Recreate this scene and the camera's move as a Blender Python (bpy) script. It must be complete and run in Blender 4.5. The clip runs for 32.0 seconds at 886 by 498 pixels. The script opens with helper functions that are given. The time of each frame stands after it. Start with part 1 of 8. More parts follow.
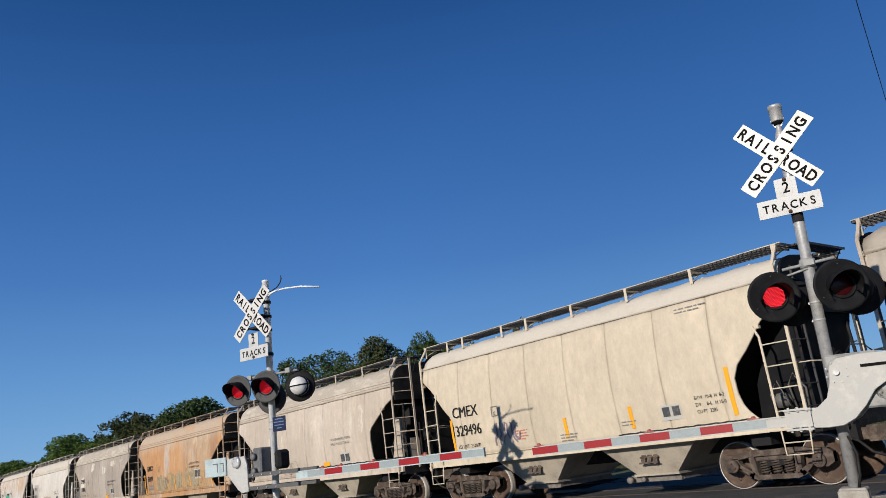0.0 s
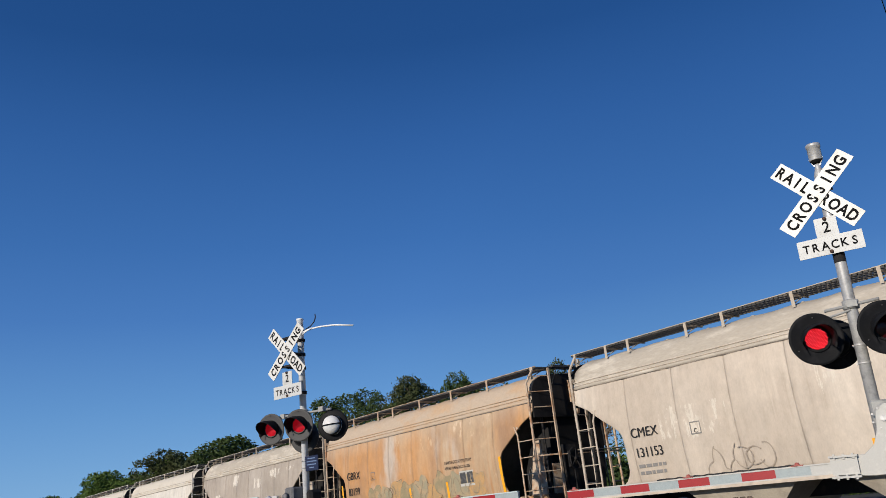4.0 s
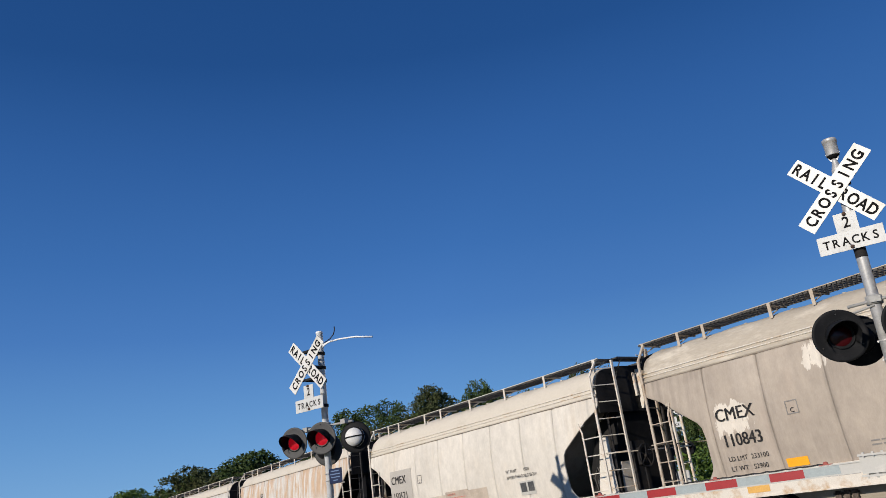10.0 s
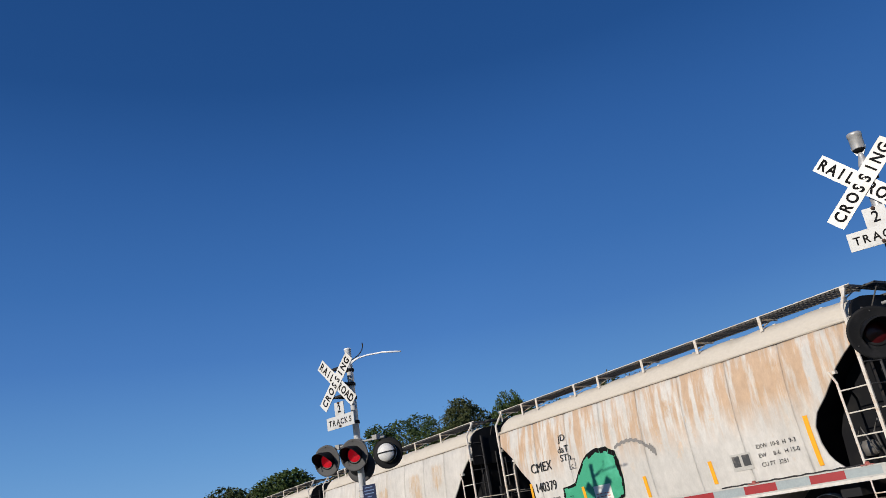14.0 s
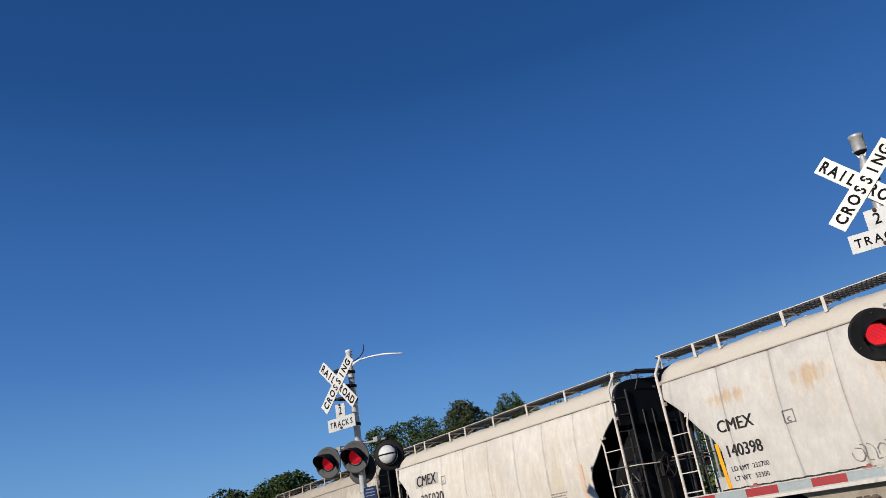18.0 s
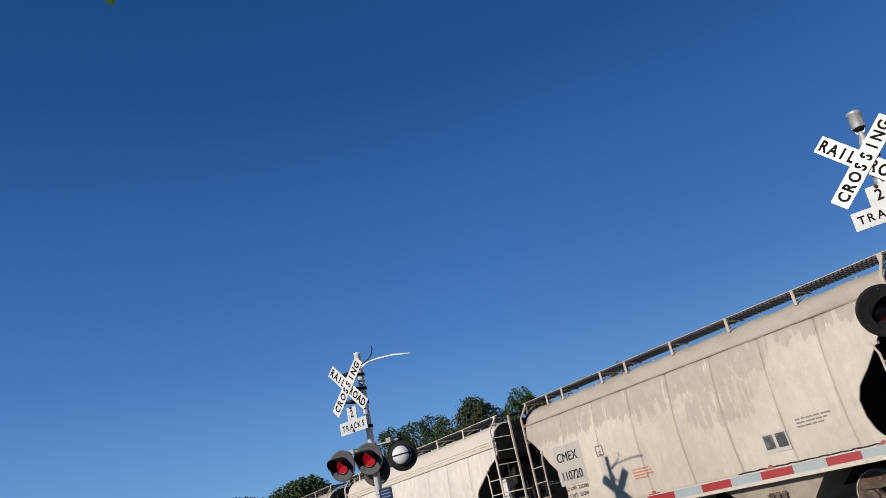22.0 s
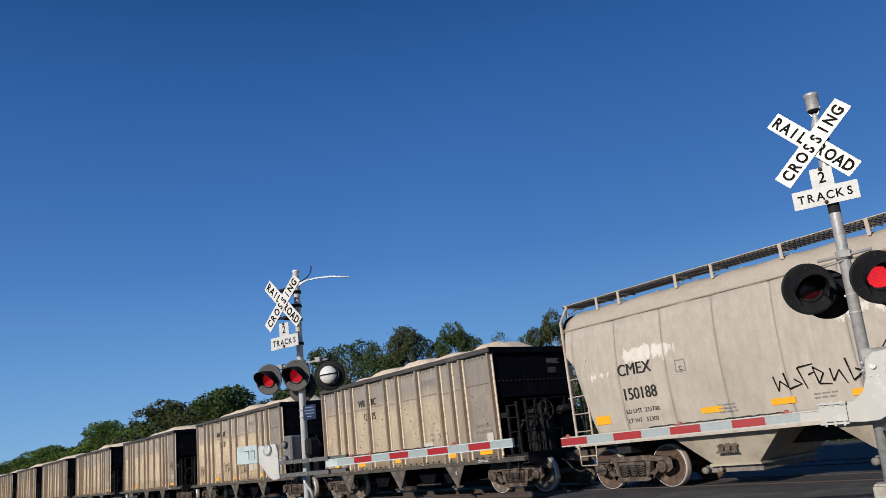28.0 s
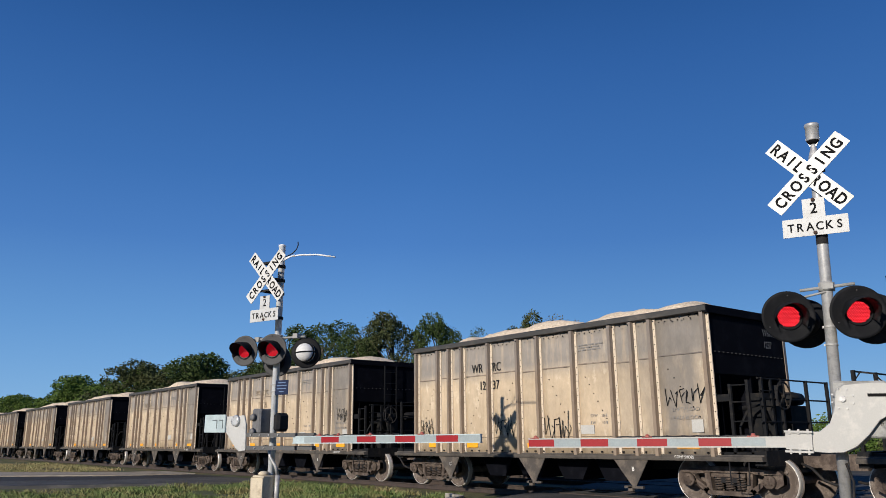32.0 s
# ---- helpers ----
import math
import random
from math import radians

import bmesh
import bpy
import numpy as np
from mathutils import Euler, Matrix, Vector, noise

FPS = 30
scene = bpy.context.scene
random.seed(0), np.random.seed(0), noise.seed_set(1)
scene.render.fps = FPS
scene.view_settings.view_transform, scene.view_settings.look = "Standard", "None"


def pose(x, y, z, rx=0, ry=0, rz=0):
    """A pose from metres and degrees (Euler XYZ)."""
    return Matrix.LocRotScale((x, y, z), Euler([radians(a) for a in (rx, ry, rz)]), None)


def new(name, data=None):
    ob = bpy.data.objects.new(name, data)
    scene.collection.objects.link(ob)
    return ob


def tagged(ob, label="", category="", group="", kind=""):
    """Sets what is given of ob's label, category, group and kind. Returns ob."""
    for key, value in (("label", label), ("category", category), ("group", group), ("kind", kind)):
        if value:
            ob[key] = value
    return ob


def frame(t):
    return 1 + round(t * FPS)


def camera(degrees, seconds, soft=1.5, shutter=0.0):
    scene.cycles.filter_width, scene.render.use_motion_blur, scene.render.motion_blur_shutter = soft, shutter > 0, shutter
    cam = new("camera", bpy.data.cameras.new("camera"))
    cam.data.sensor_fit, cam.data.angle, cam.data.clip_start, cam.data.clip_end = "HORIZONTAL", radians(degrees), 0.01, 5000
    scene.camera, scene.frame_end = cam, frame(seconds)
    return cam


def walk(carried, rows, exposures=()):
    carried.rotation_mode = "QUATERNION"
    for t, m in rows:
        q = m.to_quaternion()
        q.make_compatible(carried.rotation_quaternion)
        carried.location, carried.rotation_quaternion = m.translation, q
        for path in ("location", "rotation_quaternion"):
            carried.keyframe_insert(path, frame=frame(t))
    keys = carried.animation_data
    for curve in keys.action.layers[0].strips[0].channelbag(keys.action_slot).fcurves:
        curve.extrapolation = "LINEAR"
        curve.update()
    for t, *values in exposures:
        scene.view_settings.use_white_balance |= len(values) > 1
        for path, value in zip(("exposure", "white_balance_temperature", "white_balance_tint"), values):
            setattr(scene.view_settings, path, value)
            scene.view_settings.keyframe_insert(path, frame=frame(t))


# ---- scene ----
cam = camera(60.0, 32.0, soft=0.6)
EYE = (0.0, 0.0, 1.35)
TURNS = [
    (0, 105.16, 6.82, 51.41), (0.5, 106.17, 7.07, 52.55), (1, 107.35, 7.19, 52.66), (1.5, 107.64, 7.12, 52.51), (2, 108.03, 6.39, 52.71),
    (2.5, 108.26, 4.84, 52.95), (3, 108.19, 4.60, 53.36), (3.5, 108.05, 5.40, 53.71), (5.5, 108.82, 6.51, 53.83), (6, 108.65, 6.84, 54.40),
    (6.5, 108.83, 7.09, 55.03), (7, 108.99, 6.85, 55.41), (7.5, 109.17, 6.60, 55.52), (8, 109.33, 6.62, 55.53), (8.5, 109.35, 6.87, 55.53),
    (9, 109.26, 7.15, 55.49), (9.5, 109.16, 7.28, 55.53), (10, 109.20, 7.35, 55.58), (10.5, 109.40, 7.32, 55.47), (11, 109.44, 7.37, 55.43),
    (11.5, 109.32, 7.53, 55.49), (12, 109.02, 7.89, 56.19), (12.5, 109.32, 8.77, 57.23), (13, 109.76, 9.13, 57.67), (13.5, 110.17, 9.22, 57.95),
    (14, 110.48, 9.02, 58.12), (14.5, 110.64, 9.01, 58.26), (15, 110.92, 9.28, 58.17), (15.5, 111.08, 9.46, 58.04), (17.5, 110.56, 9.03, 58.14),
    (18, 110.63, 8.97, 58.20), (18.5, 110.77, 8.86, 58.17), (19, 110.77, 9.42, 58.49), (19.5, 110.85, 10.85, 59.19), (20, 110.89, 10.83, 59.46),
    (20.5, 110.78, 10.98, 59.54), (21, 110.65, 11.45, 59.46), (21.5, 110.69, 11.48, 59.35), (22, 110.72, 11.60, 59.46), (22.5, 110.63, 12.20, 59.59),
    (23, 110.44, 12.70, 59.55), (23.5, 110.31, 12.99, 59.40), (24, 110.36, 12.98, 59.33), (24.5, 110.42, 13.06, 59.33), (25, 110.46, 12.94, 59.20),
    (25.2, 110.19, 12.56, 58.03), (25.3, 109.87, 12.10, 56.88), (25.4, 109.42, 11.62, 55.39), (25.5, 108.86, 11.05, 53.44), (27.5, 103.56, 7.09, 49.32), (28, 104.69, 6.15, 53.49), (28.5, 105.36, 7.50, 54.31), (29, 105.83, 7.76, 54.41),
    (29.5, 105.91, 7.13, 54.27), (30, 105.70, 6.18, 54.13), (30.5, 105.74, 5.04, 54.08), (31, 105.83, 3.06, 54.60), (31.5, 104.90, 0.88, 53.22),
    (32, 103.86, 0.52, 51.15),
]
walk(cam, [(t, pose(*EYE, rx, ry, rz)) for t, rx, ry, rz in TURNS], ((0, 0.0), (25, 0.0), (28, 0.04), (32, 0.08)))

# ---- daylight: a low sun behind the camera, clear sky ----
SUN_TO = Vector((0.205, -0.92, 0.338)).normalized()
world = bpy.data.worlds.new("sky")
scene.world = world
world.use_nodes = True
wn = world.node_tree.nodes
sky = wn.new("ShaderNodeTexSky")
sky.sky_type = 'NISHITA'
sky.sun_disc = False
sky.sun_elevation = math.asin(SUN_TO.z)
sky.sun_rotation = math.atan2(SUN_TO.x, SUN_TO.y)
sky.air_density = 1.0
sky.dust_density = 0.0
sky.ozone_density = 3.0
# the deep, saturated blue of a very clear evening sky
tint = wn.new("ShaderNodeMix")
tint.data_type = 'RGBA'
tint.blend_type = 'MULTIPLY'
tint.inputs["Factor"].default_value = 1.0
tint.inputs["B"].default_value = (0.57, 0.70, 1.0, 1)
vivid = wn.new("ShaderNodeHueSaturation")
vivid.inputs["Saturation"].default_value = 1.12
world.node_tree.links.new(sky.outputs[0], tint.inputs["A"])
world.node_tree.links.new(tint.outputs["Result"], vivid.inputs["Color"])
# haze evens the blue out round the compass, so that it mostly depends on the height
coord = wn.new("ShaderNodeTexCoord")
axes = wn.new("ShaderNodeSeparateXYZ")
band = wn.new("ShaderNodeValToRGB")
world.node_tree.links.new(coord.outputs["Generated"], axes.inputs[0])
world.node_tree.links.new(axes.outputs["Z"], band.inputs[0])
SKY_AT = ((0.0, (0.2375, 0.47, 0.79)), (0.14, (0.1349, 0.325, 0.65)), (0.245, (0.0741, 0.213, 0.535)), (0.33, (0.0503, 0.168, 0.46)), (0.45, (0.0314, 0.12, 0.365)), (0.55, (0.0171, 0.079, 0.262)), (1.0, (0.0076, 0.04, 0.15)))
while len(band.color_ramp.elements) < len(SKY_AT):
    band.color_ramp.elements.new(0.5)
for el, (at, c) in zip(band.color_ramp.elements, SKY_AT):
    el.position = at
    el.color = (*[v / 1.06 for v in c], 1)
even = wn.new("ShaderNodeVectorMath")
even.operation = 'SCALE'
# the sky deepens a little towards the side away from the sun
away = wn.new("ShaderNodeVectorMath")
away.operation = 'DOT_PRODUCT'
away.inputs[1].default_value = (-0.40, 0.917, 0.0)
deeper = wn.new("ShaderNodeMapRange")
deeper.inputs["From Min"].default_value = 0.83
deeper.inputs["From Max"].default_value = 0.96
deeper.inputs["To Min"].default_value = 10.0
deeper.inputs["To Max"].default_value = 8.7
world.node_tree.links.new(coord.outputs["Generated"], away.inputs[0])
world.node_tree.links.new(away.outputs["Value"], deeper.inputs[0])
world.node_tree.links.new(band.outputs[0], even.inputs[0])
world.node_tree.links.new(deeper.outputs[0], even.inputs["Scale"])
blend = wn.new("ShaderNodeMix")
blend.data_type = 'RGBA'
blend.inputs["Factor"].default_value = 0.8
world.node_tree.links.new(vivid.outputs[0], blend.inputs["A"])
world.node_tree.links.new(even.outputs[0], blend.inputs["B"])
world.node_tree.links.new(blend.outputs["Result"], wn["Background"].inputs[0])
wn["Background"].inputs[1].default_value = 0.102
sun = new("sun", bpy.data.lights.new("sun", 'SUN'))
sun.data.energy = 4.6
sun.data.angle = radians(0.53)
sun.data.color = (1.0, 0.91, 0.785)
sun.rotation_euler = (-SUN_TO).to_track_quat("-Z", "Y").to_euler()
scene.view_settings.exposure = 0.0

# ---- materials ----
MATS = {}


def mat(name, color, rough=0.6, metal=0.0, spots=None, amount=0.5, scale=3.0, bump=0.0, grain=60.0, vary=0.12, stretch=(1, 1, 1), rand=0.0, spec=0.4):
    """A procedural surface: base colour, variation at two scales, blotches of a second colour, fine relief."""
    if name in MATS:
        return MATS[name]
    m = bpy.data.materials.new(name)
    m.use_nodes = True
    nt = m.node_tree
    n, l = nt.nodes, nt.links
    b = n["Principled BSDF"]
    b.inputs["Roughness"].default_value = rough
    b.inputs["Metallic"].default_value = metal
    b.inputs["Specular IOR Level"].default_value = spec
    tc = n.new("ShaderNodeTexCoord")
    mp = n.new("ShaderNodeMapping")
    mp.inputs["Scale"].default_value = stretch
    l.new(tc.outputs["Object"], mp.inputs[0])
    big = n.new("ShaderNodeTexNoise")
    big.inputs["Scale"].default_value = scale
    big.inputs["Detail"].default_value = 6
    big.inputs["Roughness"].default_value = 0.65
    l.new(mp.outputs[0], big.inputs["Vector"])
    fine = n.new("ShaderNodeTexNoise")
    fine.inputs["Scale"].default_value = grain
    fine.inputs["Detail"].default_value = 4
    l.new(mp.outputs[0], fine.inputs["Vector"])
    mr = n.new("ShaderNodeMapRange")
    mr.inputs["To Min"].default_value = 1 - vary
    mr.inputs["To Max"].default_value = 1 + vary
    mr.inputs["From Min"].default_value = 0.25
    mr.inputs["From Max"].default_value = 0.75
    l.new(fine.outputs[0], mr.inputs[0])
    hsv = n.new("ShaderNodeHueSaturation")
    l.new(mr.outputs[0], hsv.inputs["Value"])
    last = None
    if spots:
        ramp = n.new("ShaderNodeValToRGB")
        ramp.color_ramp.elements[0].position = max(0.0, 0.62 - 0.3 * amount)
        ramp.color_ramp.elements[1].position = min(1.0, 0.78 - 0.3 * amount)
        ramp.color_ramp.elements[0].color = (*color, 1)
        ramp.color_ramp.elements[1].color = (*spots, 1)
        l.new(big.outputs[0], ramp.inputs[0])
        last = ramp.outputs[0]
    else:
        mix = n.new("ShaderNodeMix")
        mix.data_type = 'RGBA'
        mix.inputs["A"].default_value = (*[c * 0.85 for c in color], 1)
        mix.inputs["B"].default_value = (*[min(1, c * 1.12) for c in color], 1)
        l.new(big.outputs[0], mix.inputs["Factor"])
        last = mix.outputs["Result"]
    l.new(last, hsv.inputs["Color"])
    if rand:
        oi = n.new("ShaderNodeObjectInfo")
        r2 = n.new("ShaderNodeMapRange")
        r2.inputs["To Min"].default_value = 1 - rand
        r2.inputs["To Max"].default_value = 1 + rand
        l.new(oi.outputs["Random"], r2.inputs[0])
        h2 = n.new("ShaderNodeHueSaturation")
        l.new(hsv.outputs[0], h2.inputs["Color"])
        l.new(r2.outputs[0], h2.inputs["Value"])
        hsv = h2
    l.new(hsv.outputs[0], b.inputs["Base Color"])
    if bump:
        bp = n.new("ShaderNodeBump")
        bp.inputs["Strength"].default_value = bump
        bp.inputs["Distance"].default_value = 0.01
        l.new(fine.outputs[0], bp.inputs["Height"])
        l.new(bp.outputs[0], b.inputs["Normal"])
    MATS[name] = m
    return m


def car_paint(name, base, streak, streak_amt, patch, patch_amt, low=None, low_amt=0.0, top=None, top_amt=0.0, reach=(2.6, 3.45), end=None, gate=(0.18, 0.5), weld=True, zones=(), peel=None, windows=(), seam_tone=0.5, soft_edge=0.02, peel_amt=0.92):
    """Weathered paint of one car's sides: vertical streaks, faded patches, dirt towards sill and eave."""
    if name in MATS:
        return MATS[name]
    m = bpy.data.materials.new(name)
    m.use_nodes = True
    nt = m.node_tree
    n, l = nt.nodes, nt.links
    b = n["Principled BSDF"]
    b.inputs["Roughness"].default_value = 0.62
    b.inputs["Specular IOR Level"].default_value = 0.3
    tc = n.new("ShaderNodeTexCoord")
    oi = n.new("ShaderNodeObjectInfo")
    sep = n.new("ShaderNodeSeparateXYZ")
    l.new(tc.outputs["Object"], sep.inputs[0])
    seed = (sum(ord(c) for c in name) % 37) * 3.7

    def noise_at(scale, sx, sy, sz, detail=6.0, rough=0.6):
        mp = n.new("ShaderNodeMapping")
        mp.inputs["Location"].default_value = (seed, seed * 0.3, seed * 0.7)
        mp.inputs["Scale"].default_value = (sx, sy, sz)
        l.new(tc.outputs["Object"], mp.inputs[0])
        t = n.new("ShaderNodeTexNoise")
        t.inputs["Scale"].default_value = scale
        t.inputs["Detail"].default_value = detail
        t.inputs["Roughness"].default_value = rough
        l.new(mp.outputs[0], t.inputs["Vector"])
        return t.outputs[0]

    def ramp(v, lo, hi, top_v=1.0):
        r = n.new("ShaderNodeMapRange")
        r.inputs["From Min"].default_value = lo
        r.inputs["From Max"].default_value = hi
        r.inputs["To Max"].default_value = top_v
        l.new(v, r.inputs[0])
        return r.outputs[0]

    def times(a, c):
        t = n.new("ShaderNodeMath")
        t.operation = 'MULTIPLY'
        l.new(a, t.inputs[0])
        if isinstance(c, float):
            t.inputs[1].default_value = c
        else:
            l.new(c, t.inputs[1])
        return t.outputs[0]

    def over(col, fac, new_col):
        x = n.new("ShaderNodeMix")
        x.data_type = 'RGBA'
        l.new(fac, x.inputs["Factor"])
        l.new(col, x.inputs["A"])
        x.inputs["B"].default_value = (*new_col, 1)
        return x.outputs["Result"]

    rgb = n.new("ShaderNodeRGB")
    rgb.outputs[0].default_value = (*base, 1)
    col = rgb.outputs[0]
    broad = noise_at(0.55, 1, 1, 0.8)
    col = over(col, ramp(broad, 0.38, 0.68, 0.55), [c * 0.70 for c in base])
    streaks = noise_at(1.0, 7.0, 1.0, 0.35, 5.0)
    mask = noise_at(0.45, 1.0, 1.0, 1.2)
    col = over(col, times(ramp(streaks, 0.42, 0.68), ramp(mask, 0.52 - 0.2 * streak_amt, 0.66 - 0.1 * streak_amt, min(1.0, 0.35 + streak_amt))), streak)
    if patch_amt:
        chips = noise_at(2.2, 1.6, 1.0, 0.7, 9.0, 0.72)
        where = noise_at(0.35, 0.6, 1.0, 1.6)
        col = over(col, times(ramp(chips, 0.60 - 0.14 * patch_amt, 0.63 - 0.14 * patch_amt), ramp(where, 0.46, 0.56)), patch)
    for k, (tone, lo, amt) in enumerate(zones):
        col = over(col, ramp(noise_at(0.42 + 0.17 * k, 1.0, 1.0, 0.22 + 0.1 * k, 5.0, 0.55), lo, lo + 0.12, amt), tone)
    if peel:
        # old paint coming away in ragged patches with runs, each within a stretch of the side
        shreds = noise_at(2.3, 2.4, 1.0, 0.75, 9.0, 0.74)
        runs = noise_at(1.1, 8.0, 1.0, 0.45, 6.0, 0.6)
        for x0, x1, z0, z1, more in windows:
            box_x = times(ramp(sep.outputs["X"], x0 - 0.5, x0 + 0.3), ramp(sep.outputs["X"], x1 + 0.5, x1 - 0.3))
            box_z = times(ramp(sep.outputs["Z"], z0 - 0.45, z0 + 0.2), ramp(sep.outputs["Z"], z1 + 0.3, z1 - 0.1))
            mixed = n.new("ShaderNodeMath")
            mixed.operation = 'ADD'
            l.new(times(shreds, 0.6), mixed.inputs[0])
            l.new(times(runs, 0.4), mixed.inputs[1])
            edge = n.new("ShaderNodeMath")
            edge.operation = 'ADD'
            l.new(mixed.outputs[0], edge.inputs[0])
            l.new(ramp(times(box_x, box_z), 0.0, 1.0, 0.42), edge.inputs[1])
            col = over(col, ramp(edge.outputs[0], 0.93 - more, 0.93 + soft_edge - more, peel_amt), peel)
    if low:
        col = over(col, times(ramp(sep.outputs["Z"], 2.5, 1.1), times(ramp(noise_at(1.6, 3, 1, 0.6), 0.35, 0.65), float(low_amt))), low)
    if top:
        col = over(col, times(ramp(sep.outputs["Z"], *reach), times(ramp(noise_at(1.3, 4, 1, 0.5), *gate), float(top_amt))), top)
    # seams darkened: stain, with seam_tone adding the shade of deep ones
    if weld:
        pan = n.new("ShaderNodeMath")
        pan.operation = 'PINGPONG'
        pan.inputs[1].default_value = 0.5
        l.new(times(sep.outputs["X"], 1 / 1.35), pan.inputs[0])
        col = over(col, times(ramp(pan.outputs[0], 0.05, 0.004), ramp(noise_at(1.1, 0.4, 1, 1.0), 0.3, 0.7, seam_tone)), [c * 0.45 for c in base])
    if end:
        col = over(col, times(ramp(sep.outputs["X"], 1.9, 4.0), times(ramp(noise_at(0.9, 2, 1, 0.6), 0.2, 0.5), 0.9)), end)
    mottle = noise_at(4.5, 1.3, 1, 0.7, 9.0, 0.72)
    dust = n.new("ShaderNodeHueSaturation")
    spread = n.new("ShaderNodeMapRange")
    spread.inputs["From Min"].default_value = 0.3
    spread.inputs["From Max"].default_value = 0.7
    spread.inputs["To Min"].default_value = 0.87
    spread.inputs["To Max"].default_value = 1.10
    l.new(mottle, spread.inputs[0])
    l.new(spread.outputs[0], dust.inputs["Value"])
    l.new(col, dust.inputs["Color"])
    col = dust.outputs[0]
    thin = noise_at(30, 3, 1, 0.5, 3.0)
    h = n.new("ShaderNodeHueSaturation")
    l.new(col, h.inputs["Color"])
    mr = n.new("ShaderNodeMapRange")
    mr.inputs["To Min"].default_value = 0.88
    mr.inputs["To Max"].default_value = 1.12
    l.new(thin, mr.inputs[0])
    l.new(mr.outputs[0], h.inputs["Value"])
    l.new(h.outputs[0], b.inputs["Base Color"])
    bp = n.new("ShaderNodeBump")
    bp.inputs["Strength"].default_value = 0.18
    bp.inputs["Distance"].default_value = 0.02
    l.new(noise_at(1.4, 1, 1, 1, 3.0), bp.inputs["Height"])
    l.new(bp.outputs[0], b.inputs["Normal"])
    MATS[name] = m
    return m


STEEL = mat("galvanised_steel", (0.44, 0.44, 0.44), 0.5, 0.35, spots=(0.33, 0.33, 0.335), amount=0.5, scale=14, vary=0.08)
BRIGHT_STEEL = mat("new_galvanised_steel", (0.72, 0.74, 0.77), 0.4, 0.0, spots=(0.60, 0.62, 0.65), amount=0.4, scale=14, vary=0.06)
SIGN_WHITE = mat("reflective_white", (0.60, 0.60, 0.585), 0.45, vary=0.04, scale=3, spots=(0.52, 0.50, 0.46), amount=0.35)
SIGN_BLACK = mat("sign_black", (0.010, 0.010, 0.0105), 0.75, spec=0.04)
LAMP_BLACK = mat("lamp_black", (0.010, 0.0105, 0.012), 0.6, vary=0.15, spots=(0.018, 0.018, 0.02), amount=0.4, scale=6, spec=0.10)
LAMP_GREY = mat("weathered_lamp_black", (0.06, 0.06, 0.062), 0.7, vary=0.15, scale=6)
ALU = mat("cast_aluminium", (0.55, 0.56, 0.57), 0.5, 0.35, spots=(0.4, 0.41, 0.42), amount=0.4, scale=8)
WHITE_PAINT = mat("white_painted_steel", (0.41, 0.405, 0.385), 0.5, spots=(0.50, 0.485, 0.45), amount=0.3, scale=5, vary=0.05)
RED_TAPE = mat("red_reflective_tape", (0.29, 0.014, 0.018), 0.35, vary=0.08, scale=8)
GREY_TAPE = mat("white_reflective_tape", (0.29, 0.335, 0.345), 0.35, vary=0.08, scale=8)
DARK_STEEL = mat("dark_steel", (0.018, 0.018, 0.02), 0.7, spots=(0.04, 0.034, 0.029), amount=0.45, scale=5, bump=0.2, spec=0.12)
TRUCK_STEEL = mat("dusty_cast_steel", (0.06, 0.044, 0.036), 0.85, spots=(0.135, 0.105, 0.085), amount=0.55, scale=5, bump=0.3, vary=0.2)
WHEEL_STEEL = mat("wheel_steel", (0.075, 0.047, 0.034), 0.75, spots=(0.13, 0.09, 0.065), amount=0.5, scale=6)
TREAD_STEEL = mat("polished_tread", (0.56, 0.53, 0.49), 0.35, 0.35)
DUSTY_WHEEL = mat("dusty_wheel", (0.10, 0.078, 0.065), 0.8, spots=(0.20, 0.165, 0.14), amount=0.5, scale=6)
GRATE = mat("running_board_steel", (0.05, 0.049, 0.048), 0.6, 0.0, spots=(0.10, 0.088, 0.075), amount=0.4, scale=3)
LETTER = mat("black_lettering", (0.024, 0.024, 0.026), 0.75, vary=0.3, spots=(0.08, 0.072, 0.066), amount=0.35, scale=9, spec=0.06)
YELLOW = mat("yellow_reflector", (0.85, 0.38, 0.02), 0.45, vary=0.08)
WHITE_MARK = mat("white_marking", (0.75, 0.74, 0.70), 0.6)
PANEL_MARK = mat("pale_grey_panel", (0.46, 0.45, 0.42), 0.6, vary=0.15)
ROOF_PALE = mat("pale_roof_paint", (0.54, 0.495, 0.425), 0.8, spots=(0.46, 0.415, 0.345), amount=0.3, scale=1.1, grain=20, vary=0.05, bump=0.1, stretch=(0.6, 1, 1))
ROOF_DUST = mat("dusty_roof_paint", (0.39, 0.345, 0.285), 0.85, spots=(0.33, 0.285, 0.23), amount=0.35, scale=1.3, grain=20, vary=0.06, bump=0.12, stretch=(0.6, 1, 1))
ROOF_FLAKED = mat("flaked_dusty_roof", (0.40, 0.355, 0.295), 0.85, spots=(0.53, 0.48, 0.405), amount=0.42, scale=2.4, grain=20, vary=0.08, bump=0.12, stretch=(0.5, 1, 1.6))
RED_MARK = mat("faded_red_marking", (0.55, 0.18, 0.13), 0.7)
GREY_MARK = mat("grey_marking", (0.22, 0.21, 0.20), 0.7)
FAINT = mat("faint_grey_spray", (0.36, 0.335, 0.30), 0.75)


def glow_mat(name, color, strength, base):
    m = mat(name, base, 0.25, vary=0.05)
    b = m.node_tree.nodes["Principled BSDF"]
    b.inputs["Emission Color"].default_value = (*color, 1)
    b.inputs["Emission Strength"].default_value = strength
    return m


# ---- mesh helpers ----
MESHES = {}


